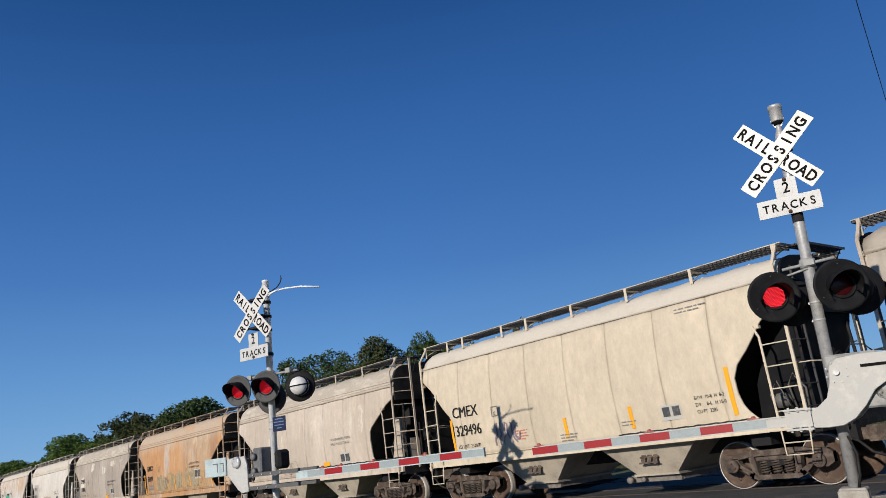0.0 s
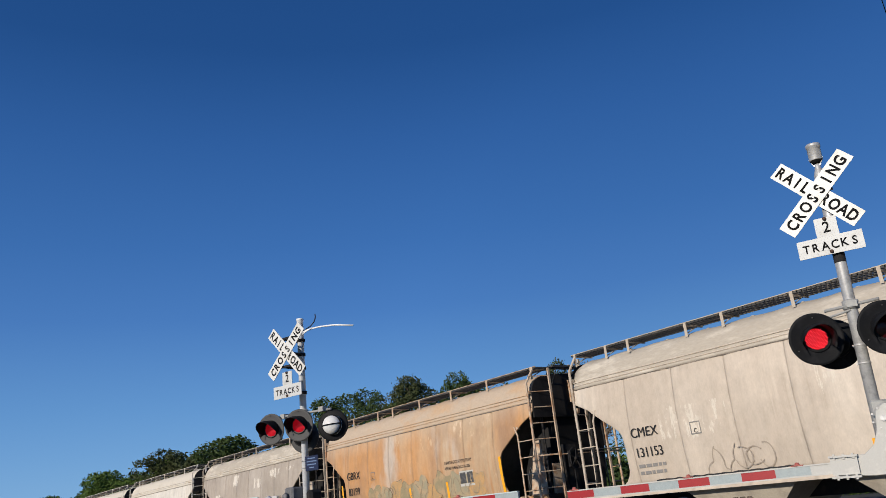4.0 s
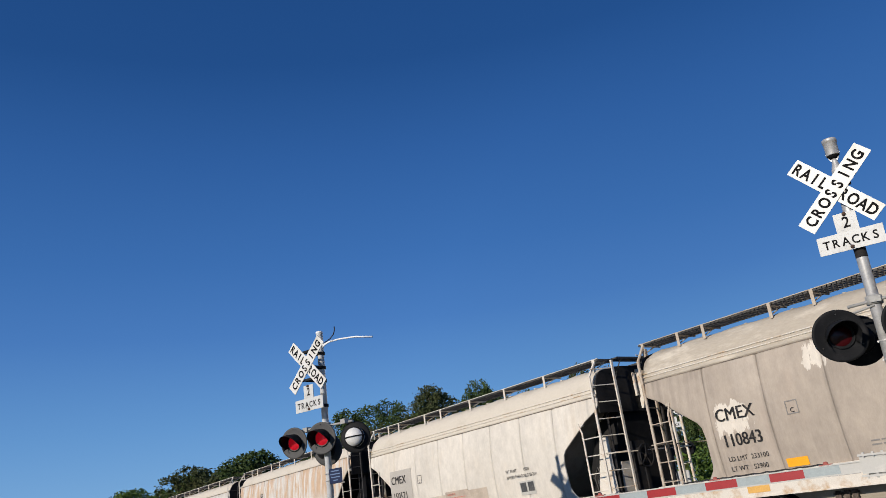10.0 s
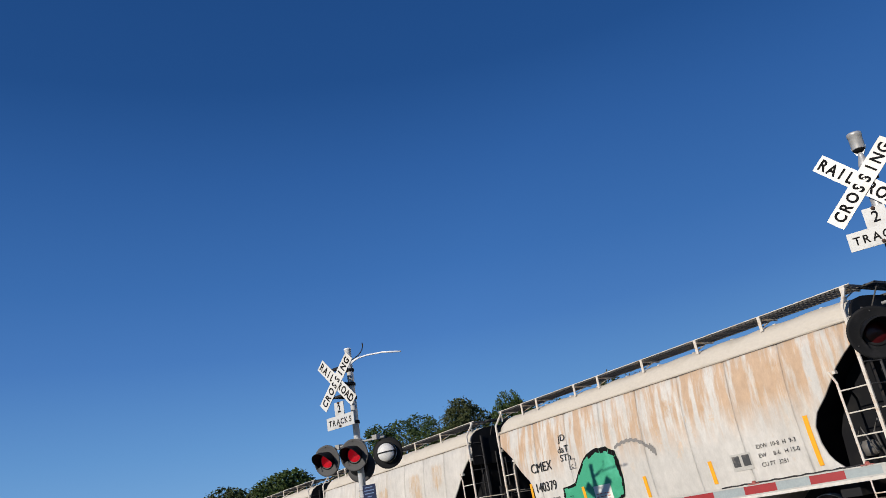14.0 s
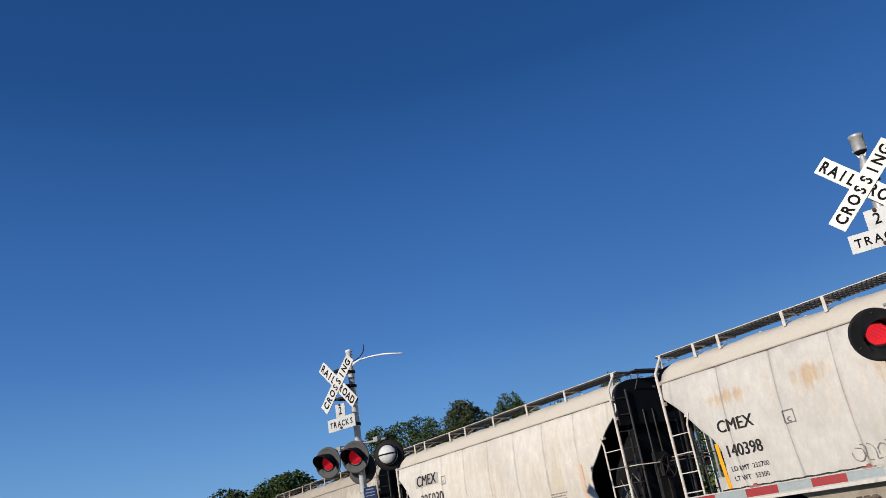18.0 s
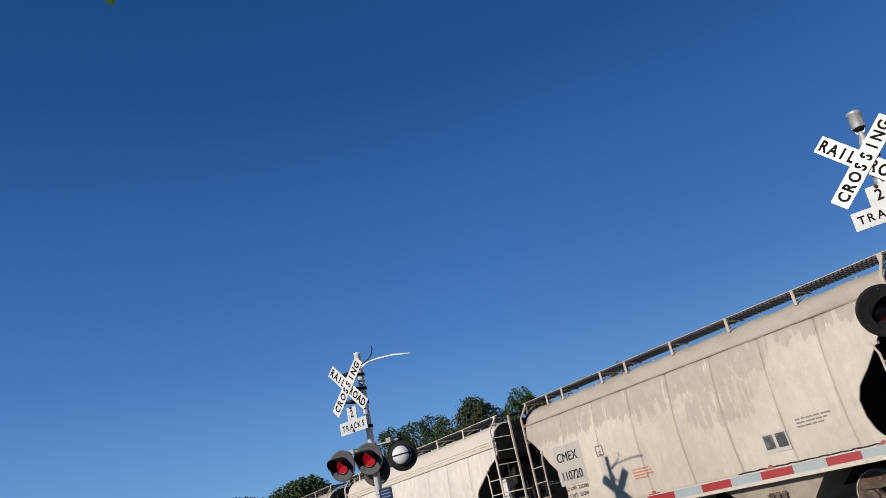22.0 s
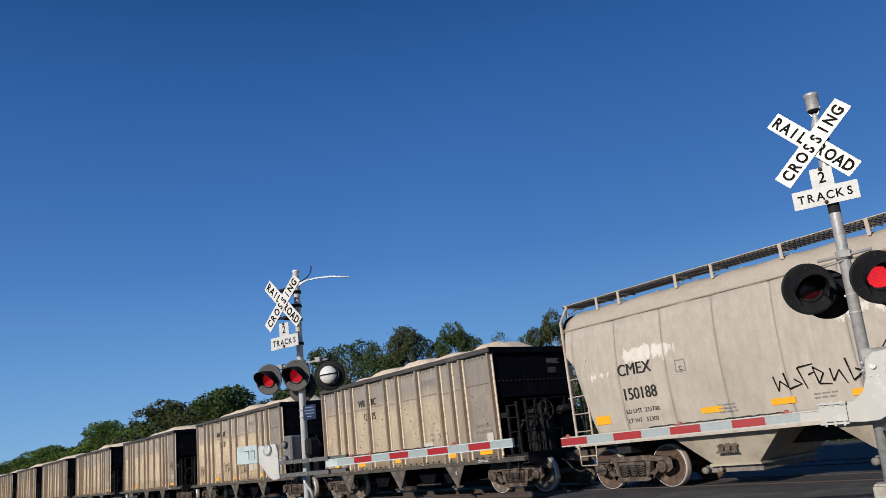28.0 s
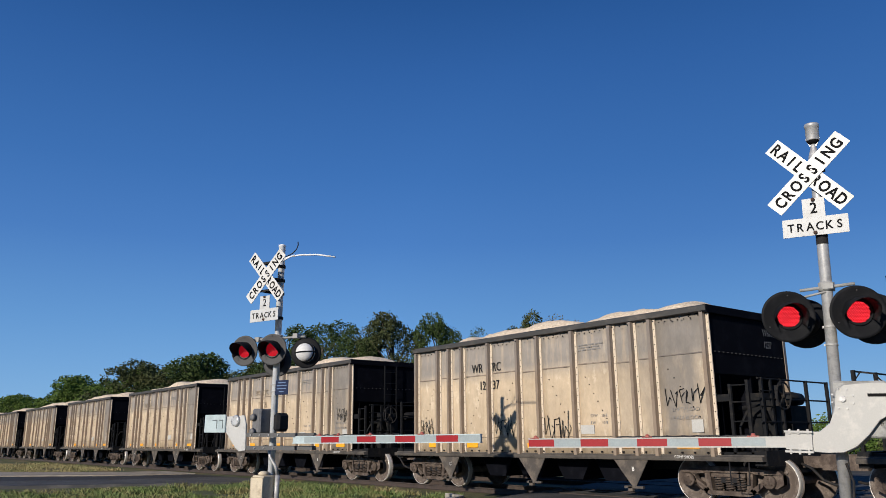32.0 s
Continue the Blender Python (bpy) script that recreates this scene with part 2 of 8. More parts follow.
def box(bm, x0, x1, y0, y1, z0, z1):
    v = [bm.verts.new((x, y, z)) for x in (x0, x1) for y in (y0, y1) for z in (z0, z1)]
    for q in ((0, 1, 3, 2), (4, 6, 7, 5), (0, 4, 5, 1), (2, 3, 7, 6), (0, 2, 6, 4), (1, 5, 7, 3)):
        bm.faces.new([v[i] for i in q])
    return v


def tube(bm, p, q, r, n=8, r2=None):
    p, q = Vector(p), Vector(q)
    r2 = r if r2 is None else r2
    m = (q - p).to_track_quat("Z", "Y").to_matrix()
    a, b = [], []
    for i in range(n):
        w = 2 * math.pi * i / n
        d = m @ Vector((math.cos(w), math.sin(w), 0))
        a.append(bm.verts.new(p + d * r))
        b.append(bm.verts.new(q + d * r2))
    for i in range(n):
        f = bm.faces.new((a[i], a[(i + 1) % n], b[(i + 1) % n], b[i]))
        f.smooth = n > 6
    bm.faces.new(a[::-1])
    bm.faces.new(b)


def bent(bm, pts, r, n=8):
    """One continuous round bar through the points."""
    pts = [Vector(p) for p in pts]
    rings, side = [], None
    for i, p in enumerate(pts):
        d = (pts[min(i + 1, len(pts) - 1)] - pts[max(i - 1, 0)]).normalized()
        side = d.orthogonal().normalized() if side is None else (side - d * side.dot(d)).normalized()
        up = d.cross(side)
        rings.append([bm.verts.new(p + (side * math.cos(2 * math.pi * k / n) + up * math.sin(2 * math.pi * k / n)) * r) for k in range(n)])
    for a, b in zip(rings, rings[1:]):
        for k in range(n):
            f = bm.faces.new((a[k], a[(k + 1) % n], b[(k + 1) % n], b[k]))
            f.smooth = True
    bm.faces.new(rings[0][::-1])
    bm.faces.new(rings[-1])


def prism(bm, outline, axis, a, b):
    """Extrude a closed 2D outline along axis 0, 1 or 2 from a to b."""
    def at(u, v, w):
        return ((w, u, v), (u, w, v), (u, v, w))[axis]
    lo = [bm.verts.new(at(u, v, a)) for u, v in outline]
    hi = [bm.verts.new(at(u, v, b)) for u, v in outline]
    k = len(outline)
    for i in range(k):
        bm.faces.new((lo[i], lo[(i + 1) % k], hi[(i + 1) % k], hi[i]))
    bm.faces.new(lo[::-1])
    bm.faces.new(hi)


def lathe(bm, prof, n=24, center=(0, 0, 0), axis="Z", cap=True):
    """Turn (radius, height) pairs about an axis through center."""
    rings = []
    for r, h in prof:
        ring = []
        for i in range(n):
            w = 2 * math.pi * i / n
            c, s = r * math.cos(w), r * math.sin(w)
            p = {"Z": (c, s, h), "Y": (c, h, s), "X": (h, c, s)}[axis]
            ring.append(bm.verts.new((p[0] + center[0], p[1] + center[1], p[2] + center[2])))
        rings.append(ring)
    for a, b in zip(rings, rings[1:]):
        for i in range(n):
            f = bm.faces.new((a[i], a[(i + 1) % n], b[(i + 1) % n], b[i]))
            f.smooth = True
    for ring in (rings[0], rings[-1]) if cap else ():
        if prof[rings.index(ring)][0] > 1e-4:
            bm.faces.new(ring)


def slab(bm, rows, thick):
    """A plate from a grid of points, thickened along +y by thick."""
    front = [[bm.verts.new(p) for p in r] for r in rows]
    back = [[bm.verts.new((p[0], p[1] + thick, p[2])) for p in r] for r in rows]
    a, b = len(rows), len(rows[0])
    for i in range(a - 1):
        for j in range(b - 1):
            f = bm.faces.new((front[i][j], front[i][j + 1], front[i + 1][j + 1], front[i + 1][j]))
            f.smooth = True
            bm.faces.new((back[i][j], back[i + 1][j], back[i + 1][j + 1], back[i][j + 1]))
    for i in range(a - 1):
        bm.faces.new((front[i][0], front[i + 1][0], back[i + 1][0], back[i][0]))
        bm.faces.new((front[i][-1], back[i][-1], back[i + 1][-1], front[i + 1][-1]))
    for j in range(b - 1):
        bm.faces.new((front[0][j], back[0][j], back[0][j + 1], front[0][j + 1]))
        bm.faces.new((front[-1][j], front[-1][j + 1], back[-1][j + 1], back[-1][j]))


def done(bm, name, bevel=0.0):
    bmesh.ops.recalc_face_normals(bm, faces=bm.faces)
    if bevel:
        bmesh.ops.bevel(bm, geom=[e for e in bm.edges if e.calc_face_angle(0) > 0.6], offset=bevel, segments=1, affect='EDGES')
    me = bpy.data.meshes.new(name)
    bm.to_mesh(me)
    bm.free()
    return me


def cached(key, make, bevel=0.0):
    """The mesh that make(bm) builds, made once."""
    if key not in MESHES:
        bm = bmesh.new()
        make(bm)
        MESHES[key] = done(bm, key, bevel)
    return MESHES[key]


def part(name, me, material, parent, label="", at=None):
    """One mesh object under a thing; the material belongs to the object, so meshes can be shared."""
    if isinstance(me, bmesh.types.BMesh):
        me = done(me, name)
    if not me.materials:
        me.materials.append(None)
    ob = new(name, me)
    ob.material_slots[0].link = 'OBJECT'
    ob.material_slots[0].material = material
    if parent:
        ob.parent = parent
    if at is not None:
        ob.matrix_basis = at
    if label:
        tagged(ob, label)
    return ob


def thing(name, m, label, category, group="", kind=""):
    ob = new(name)
    ob.empty_display_size = 0.2
    ob.matrix_basis = m
    return tagged(ob, label, category, group, kind)


def text_mesh(key, words, size, wide=1.0, bold=0.0):
    """Flat lettering in the x-z plane, standing at the origin, read from -y."""
    k = ("text", key, words, size, wide, bold)
    if k in MESHES:
        return MESHES[k]
    cu = bpy.data.curves.new("letters", 'FONT')
    cu.body = words
    cu.size = size
    cu.offset = bold
    cu.resolution_u = 3
    tmp = bpy.data.objects.new("letters", cu)
    me = bpy.data.meshes.new_from_object(tmp)
    bpy.data.objects.remove(tmp)
    for v in me.vertices:
        v.co = (v.co.x * wide, 0.0, v.co.y)
    me.name = "lettering"
    MESHES[k] = me
    return me


# ---- ground, roads, tracks ----
TRACK_Y = 15.73
EX, EY = -0.292, 0.956            # the way the road runs, away from the camera
HX, HY = 0.956, 0.292             # across the road, to the right


def road_xy(lat, dep):
    return (HX * lat + EX * dep, HY * lat + EY * dep)


def ground_z(x, y):
    """Gentle verge: level with the rails at the crossing, a little higher round the masts."""
    g = 0.0
    for cx, cy, h, r in ((-13.5, 6.8, 0.26, 4.0), (-4.4, 9.4, 0.16, 2.2)):
        d = math.hypot(x - cx, y - cy)
        g += h * math.exp(-(d / r) ** 2)
    return g - 0.10


GRASS = mat("dry_green_grass", (0.06, 0.078, 0.024), 0.9, spots=(0.19, 0.14, 0.075), amount=0.5, scale=0.6, grain=25, vary=0.35, bump=0.6)
ASPHALT = mat("worn_asphalt", (0.047, 0.047, 0.048), 0.85, spots=(0.085, 0.082, 0.078), amount=0.5, scale=1.2, grain=120, vary=0.25, bump=0.5)
CONCRETE = mat("kerb_concrete", (0.36, 0.33, 0.28), 0.85, spots=(0.22, 0.20, 0.17), amount=0.45, scale=3, grain=60, vary=0.15, bump=0.3)
BALLAST = mat("grey_ballast", (0.17, 0.155, 0.145), 0.95, spots=(0.10, 0.09, 0.085), amount=0.5, scale=9, grain=30, vary=0.45, bump=1.0)
RAIL = mat("rusty_rail", (0.055, 0.04, 0.034), 0.7, spots=(0.035, 0.028, 0.025), amount=0.5, scale=6)

bm = bmesh.new()
xs = [-3000, -600, -200, -110] + [-80 + 2.0 * i for i in range(46)] + [30, 100, 400, 3000]
ys = [-3000, -400, -80, -30] + [-10 + 1.5 * i for i in range(22)] + [30, 40, 60, 120, 400, 3000]
grid = [[bm.verts.new((x, y, ground_z(x, y) - 0.05)) for x in xs] for y in ys]
for a, b in zip(grid, grid[1:]):
    for i in range(len(xs) - 1):
        f = bm.faces.new((a[i], a[i + 1], b[i + 1], b[i]))
        f.smooth = True
tagged(part("ground", bm, GRASS, None), "dry patchy green grass verge", "ground", kind="structure")


def road_sheet(name, outline, z, label):
    """A paved strip 12 cm thick on the ground."""
    bm = bmesh.new()
    prism(bm, outline, 2, z - 0.12, z)
    return tagged(part(name, bm, ASPHALT, None), label, "road", kind="structure")


# the crossing road, between the two masts, and a side road beyond the far mast
road_sheet("road", [road_xy(-9.6, -60), road_xy(-1.9, -60), road_xy(-1.9, 13.6), road_xy(6, 15.2), road_xy(6, 26), road_xy(-1.9, 28), road_xy(-1.9, 160), road_xy(-10.2, 160), road_xy(-10.2, 28), road_xy(-9.6, 15.5)],
           -0.02, "dark worn asphalt road crossing the tracks")
road_sheet("side_road", [(-32.0, 1.0), (-40.5, 2.4), (-37.8, 6.6), (-34.4, 10.1), (-33.4, 13.2), (-25.5, 13.2), (-27.0, 9.8), (-29.7, 5.2)], -0.05, "grey asphalt side road beside the grass")
# a darker strip of the side road beside the kerb
bm = bmesh.new()
prism(bm, [(-40.4, 2.5), (-37.7, 6.65), (-34.3, 10.1), (-33.3, 13.1), (-30.1, 13.1), (-31.4, 9.3), (-33.5, 5.8), (-35.5, 2.0)], 2, -0.1, -0.044)
tagged(part("resurfaced_strip", bm, mat("dark_asphalt", (0.022, 0.020, 0.019), 0.85, vary=0.2, bump=0.4), None), "dark strip of the side road along the kerb", "road", kind="structure")
bm = bmesh.new()
prism(bm, [(-46.5, 1.2), (-42.7, 7.4), (-38.0, 11.2), (-37.2, 13.3), (-33.6, 13.3), (-34.5, 10.2), (-37.9, 6.65), (-40.7, 2.4)], 2, -0.15, -0.015)
tagged(part("pavement", bm, mat("dusty_pavement", (0.30, 0.26, 0.205), 0.9, spots=(0.22, 0.185, 0.145), amount=0.5, scale=2, grain=40, vary=0.15, bump=0.3), None), "pale concrete pavement beside the side road", "pavement", kind="structure")


def kerb(points, label="weathered concrete kerb"):
    bm = bmesh.new()
    for (x0, y0), (x1, y1) in zip(points, points[1:]):
        d = Vector((x1 - x0, y1 - y0, 0))
        nrm = Vector((-d.y, d.x, 0)).normalized() * 0.15
        o = [(x0 - nrm.x / 2, y0 - nrm.y / 2), (x1 - nrm.x / 2, y1 - nrm.y / 2), (x1 + nrm.x / 2, y1 + nrm.y / 2), (x0 + nrm.x / 2, y0 + nrm.y / 2)]
        prism(bm, o, 2, -0.2, 0.07)
    return tagged(part("kerb", done(bm, "kerb", 0.015), CONCRETE, None), label, "kerb", kind="structure")


kerb([road_xy(-9.75, -20), road_xy(-9.75, 4), road_xy(-9.8, 14.6), road_xy(-10.1, 15.6), road_xy(-10.8, 16.1)])
kerb([road_xy(-1.75, -20), road_xy(-1.75, 8.5), road_xy(-1.75, 12.5), road_xy(-1.2, 13.7)])

# two tracks: ballast bed, timber ties, rails
for k, ty in enumerate((TRACK_Y, TRACK_Y + 4.3)):
    bm = bmesh.new()
    prism(bm, [(ty - 2.3, -0.5), (ty - 1.5, -0.17), (ty + 1.5, -0.17), (ty + 2.3, -0.5)], 0, -420, 60)
    tagged(part("ballast", bm, BALLAST, None), "grey crushed stone ballast bed", "ballast", kind="structure")
    for side in (-0.75, 0.75):
        bm = bmesh.new()
        y = ty + side
        prism(bm, [(y - 0.07, -0.165), (y + 0.07, -0.165), (y + 0.07, -0.15), (y + 0.012, -0.13), (y + 0.012, -0.04), (y + 0.036, -0.03), (y + 0.036, 0.0), (y - 0.036, 0.0), (y - 0.036, -0.03), (y - 0.012, -0.04), (y - 0.012, -0.13), (y - 0.07, -0.15)], 0, -420, 60)
        tagged(part("rail", bm, RAIL, None), "brown rusty steel rail on ties", "rail", kind="structure")

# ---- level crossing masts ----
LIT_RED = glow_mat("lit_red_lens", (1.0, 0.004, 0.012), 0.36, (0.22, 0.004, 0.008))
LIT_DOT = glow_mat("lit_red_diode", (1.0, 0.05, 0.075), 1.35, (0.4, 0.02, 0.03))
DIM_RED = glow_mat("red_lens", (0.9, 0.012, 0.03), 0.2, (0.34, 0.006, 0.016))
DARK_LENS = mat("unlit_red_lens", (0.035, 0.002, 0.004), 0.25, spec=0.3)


FLASHING = []


def board(w, h, t=0.012):
    """A sign plate with rounded corners in the x-z plane."""
    def make(bm):
        r = 0.008
        pts = []
        for cx, cz, a0 in ((w / 2 - r, h / 2 - r, 0), (-w / 2 + r, h / 2 - r, 90), (-w / 2 + r, -h / 2 + r, 180), (w / 2 - r, -h / 2 + r, 270)):
            for k in range(3):
                a = radians(a0 + 45 * k)
                pts.append((cx + r * math.cos(a), cz + r * math.sin(a)))
        prism(bm, pts, 1, -t / 2, t / 2)
    return cached("board%.3f,%.3f" % (w, h), make)


def centred(words, size, wide=1.0, bold=0.008):
    """Lettering centred on the origin."""
    k = ("centred", words, size, wide, bold)
    if k in MESHES:
        return MESHES[k]
    me = text_mesh("c", words, size, wide, bold).copy()
    xs = [v.co.x for v in me.vertices]
    zs = [v.co.z for v in me.vertices]
    cx, cz = (min(xs) + max(xs)) / 2, (min(zs) + max(zs)) / 2
    for v in me.vertices:
        v.co.x -= cx
        v.co.z -= cz
    MESHES[k] = me
    return me


def spaced(words, size, length, wide=1.0, bold=0.006):
    """Letters of one word spread evenly over a length, centred on the origin, as one mesh."""
    k = ("spaced", words, size, length, bold)
    if k in MESHES:
        return MESHES[k]
    bm = bmesh.new()
    n = len(words)
    for i, c in enumerate(words):
        if c == " ":
            continue
        tmp = bmesh.new()
        tmp.from_mesh(centred(c, size, wide, bold))
        me = bpy.data.meshes.new("t")
        bmesh.ops.translate(tmp, vec=(-length / 2 + length * i / (n - 1), 0, 0), verts=tmp.verts)
        tmp.to_mesh(me)
        tmp.free()
        bm.from_mesh(me)
    MESHES[k] = done(bm, "lettering")
    return MESHES[k]


def crossbuck(mast, x, y, z, spin, half):
    """Two crossed blades with their lettering."""
    for a, words, dy, name in ((-half, (("RAIL", -0.335, 0.37), ("ROAD", 0.325, 0.39)), 0.0, "crossbuck_blade"), (half, (("CROSSING", 0.0, 0.98),), -0.016, "crossbuck_blade")):
        m = pose(x, y + dy, z, 0, -(a + spin), 0)
        blade = part(name, board(1.22, 0.229), SIGN_WHITE, mast, "white reflective crossbuck blade with black lettering", m)
        for w, wx, wl in words:
            part("lettering", spaced(w, 0.202, wl, 0.82), SIGN_BLACK, blade, "", pose(wx, -0.0085, 0))
        for s in (-0.06, 0.06):
            rim = bmesh.new()
            tube(rim, (s, -0.012, 0), (s, 0.012, 0), 0.011, 8)
            part("bolt", rim, STEEL, blade)


SIGN_DULL = mat("dull_reflective_white", (0.50, 0.51, 0.51), 0.5, spots=(0.42, 0.42, 0.41), amount=0.4, scale=3, vary=0.05)


def tracks_sign(mast, x, y, z, bolt=True):
    top = part("numeral_panel", board(0.26, 0.25), SIGN_DULL, mast, "white square panel with a black 2", pose(x, y, z + 0.205))
    part("lettering", centred("2", 0.20, 0.9, 0.003), SIGN_BLACK, top, "", pose(0, -0.0085, 0))
    low = part("tracks_panel", board(0.76, 0.235), SIGN_DULL, mast, "white panel lettered TRACKS", pose(x, y - 0.003, z - 0.035))
    part("lettering", spaced("TRACKS", 0.15, 0.56, 0.9, 0.003), SIGN_BLACK, low, "", pose(0, -0.0085, 0))
    for dz in (0.31, -0.12):
        bb = bmesh.new()
        lathe(bb, [(0.0, -0.03), (0.022, -0.025), (0.026, 0.0)], 10, axis="Y")
        part("bolt", bb, mat("rusty_bolt", (0.07, 0.04, 0.03), 0.8), mast, "", pose(x, y - 0.008, z + dz))


def flasher(mast, x, y, z, turn, tilt, lens, face, back, r=0.315):
    """A round flashing light: background disc, hood, lens, housing. It looks along -y, turned by turn degrees."""
    lamp = thing("flasher_light", pose(x, y, z, tilt, 0, turn), "", "")
    lamp.parent = mast
    tagged(lamp, "round black flashing light unit")

    def disc(bm):
        lathe(bm, [(0.13, -0.012), (r - 0.03, -0.02), (r, -0.03), (r + 0.004, -0.01), (r - 0.02, 0.006), (0.13, 0.012)], 40, axis="Y")

    def hood(bm):
        n, rr = 28, 0.172
        rows = []
        for i in range(n + 1):
            w = radians(-28 + 236 * i / n)
            c, s = math.cos(w), math.sin(w)
            ln = 0.34 * (0.35 + 0.65 * max(0.0, math.sin(w)) ** 0.7) + 0.02
            rows.append([(rr * c, 0.0, rr * s), ((rr + 0.015) * c, -ln * 0.6, (rr + 0.012) * s - 0.02), ((rr + 0.025) * c, -ln, (rr + 0.02) * s - 0.05)])
        v = [[bm.verts.new(p) for p in q] for q in rows]
        u = [[bm.verts.new((p[0] * 0.96, p[1], p[2] * 0.96)) for p in q] for q in rows]
        for i in range(n):
            for j in range(2):
                f = bm.faces.new((v[i][j], v[i + 1][j], v[i + 1][j + 1], v[i][j + 1]))
                f.smooth = True
                f = bm.faces.new((u[i][j], u[i][j + 1], u[i + 1][j + 1], u[i + 1][j]))
                f.smooth = True
            bm.faces.new((v[i][2], v[i + 1][2], u[i + 1][2], u[i][2]))
        for i in (0, n):
            bm.faces.new((v[i][0], v[i][1], u[i][1], u[i][0]))
            bm.faces.new((v[i][1], v[i][2], u[i][2], u[i][1]))

    def glass(bm):
        lathe(bm, [(0.0, -0.032), (0.07, -0.027), (0.12, -0.018), (0.150, -0.004), (0.152, 0.004)], 32, axis="Y")

    def dots(bm):
        for i in range(-7, 8):
            for j in range(-7, 8):
                px, pz = (i + 0.5 * (j % 2)) * 0.019, j * 0.0165
                d = math.hypot(px, pz)
                if d < 0.135:
                    lathe(bm, [(0.0, -0.037 + 0.9 * d * d), (0.0055, -0.034 + 0.9 * d * d), (0.0062, -0.024 + 0.9 * d * d)], 6, (px, 0, pz), axis="Y")

    def ring(bm):
        lathe(bm, [(0.150, 0.0), (0.150, -0.03), (0.163, -0.032), (0.166, 0.0)], 32, axis="Y")

    def can(bm):
        lathe(bm, [(0.175, 0.01), (0.185, 0.03), (0.175, 0.09), (0.15, 0.15), (0.09, 0.19), (0.0, 0.20)], 28, axis="Y")

    def strap(bm):
        lathe(bm, [(0.178, 0.075), (0.187, 0.078), (0.183, 0.112), (0.172, 0.116)], 28, axis="Y")

    part("background_disc", cached("disc%.3f" % r, disc), face, lamp, "round dark background disc")
    part("hood", cached("hood", hood), LAMP_BLACK, lamp, "black visor over the lens")
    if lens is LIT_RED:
        # added disc, glowing front and dark back, turned over in place of switching
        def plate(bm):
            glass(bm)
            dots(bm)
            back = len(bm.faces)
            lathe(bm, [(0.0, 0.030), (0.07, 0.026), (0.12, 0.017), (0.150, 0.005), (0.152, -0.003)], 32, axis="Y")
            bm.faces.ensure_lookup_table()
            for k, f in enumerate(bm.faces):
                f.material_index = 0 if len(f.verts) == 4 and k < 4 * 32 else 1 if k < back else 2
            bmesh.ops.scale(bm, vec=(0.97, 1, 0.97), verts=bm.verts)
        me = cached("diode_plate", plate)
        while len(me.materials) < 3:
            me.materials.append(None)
        p = part("diode_plate", me, LIT_RED, lamp, "two-faced disc, lit front and dark back, standing in for flashing")
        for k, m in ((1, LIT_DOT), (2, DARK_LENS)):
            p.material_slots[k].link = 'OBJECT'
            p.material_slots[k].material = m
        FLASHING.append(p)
    else:
        part("lens", cached("lens", glass), lens, lamp, "red round lens")
        part("lens_dots", cached("lens_dots", dots), lens, lamp, "grid of small red lights")
    part("lens_ring", cached("lens_ring", ring), LAMP_BLACK, lamp)
    part("housing", cached("can", can), back, lamp, "rounded lamp housing with a dark band")
    part("band", cached("strap", strap), LAMP_BLACK, lamp, "dark band round the housing")
    for a in (90, 210, 330):
        sb = bmesh.new()
        lathe(sb, [(0.0, -0.034), (0.008, -0.032), (0.009, -0.02)], 8, (0.26 * math.cos(radians(a)), 0, 0.26 * math.sin(radians(a))), axis="Y")
        part("screw", sb, LAMP_GREY, lamp)
    return lamp


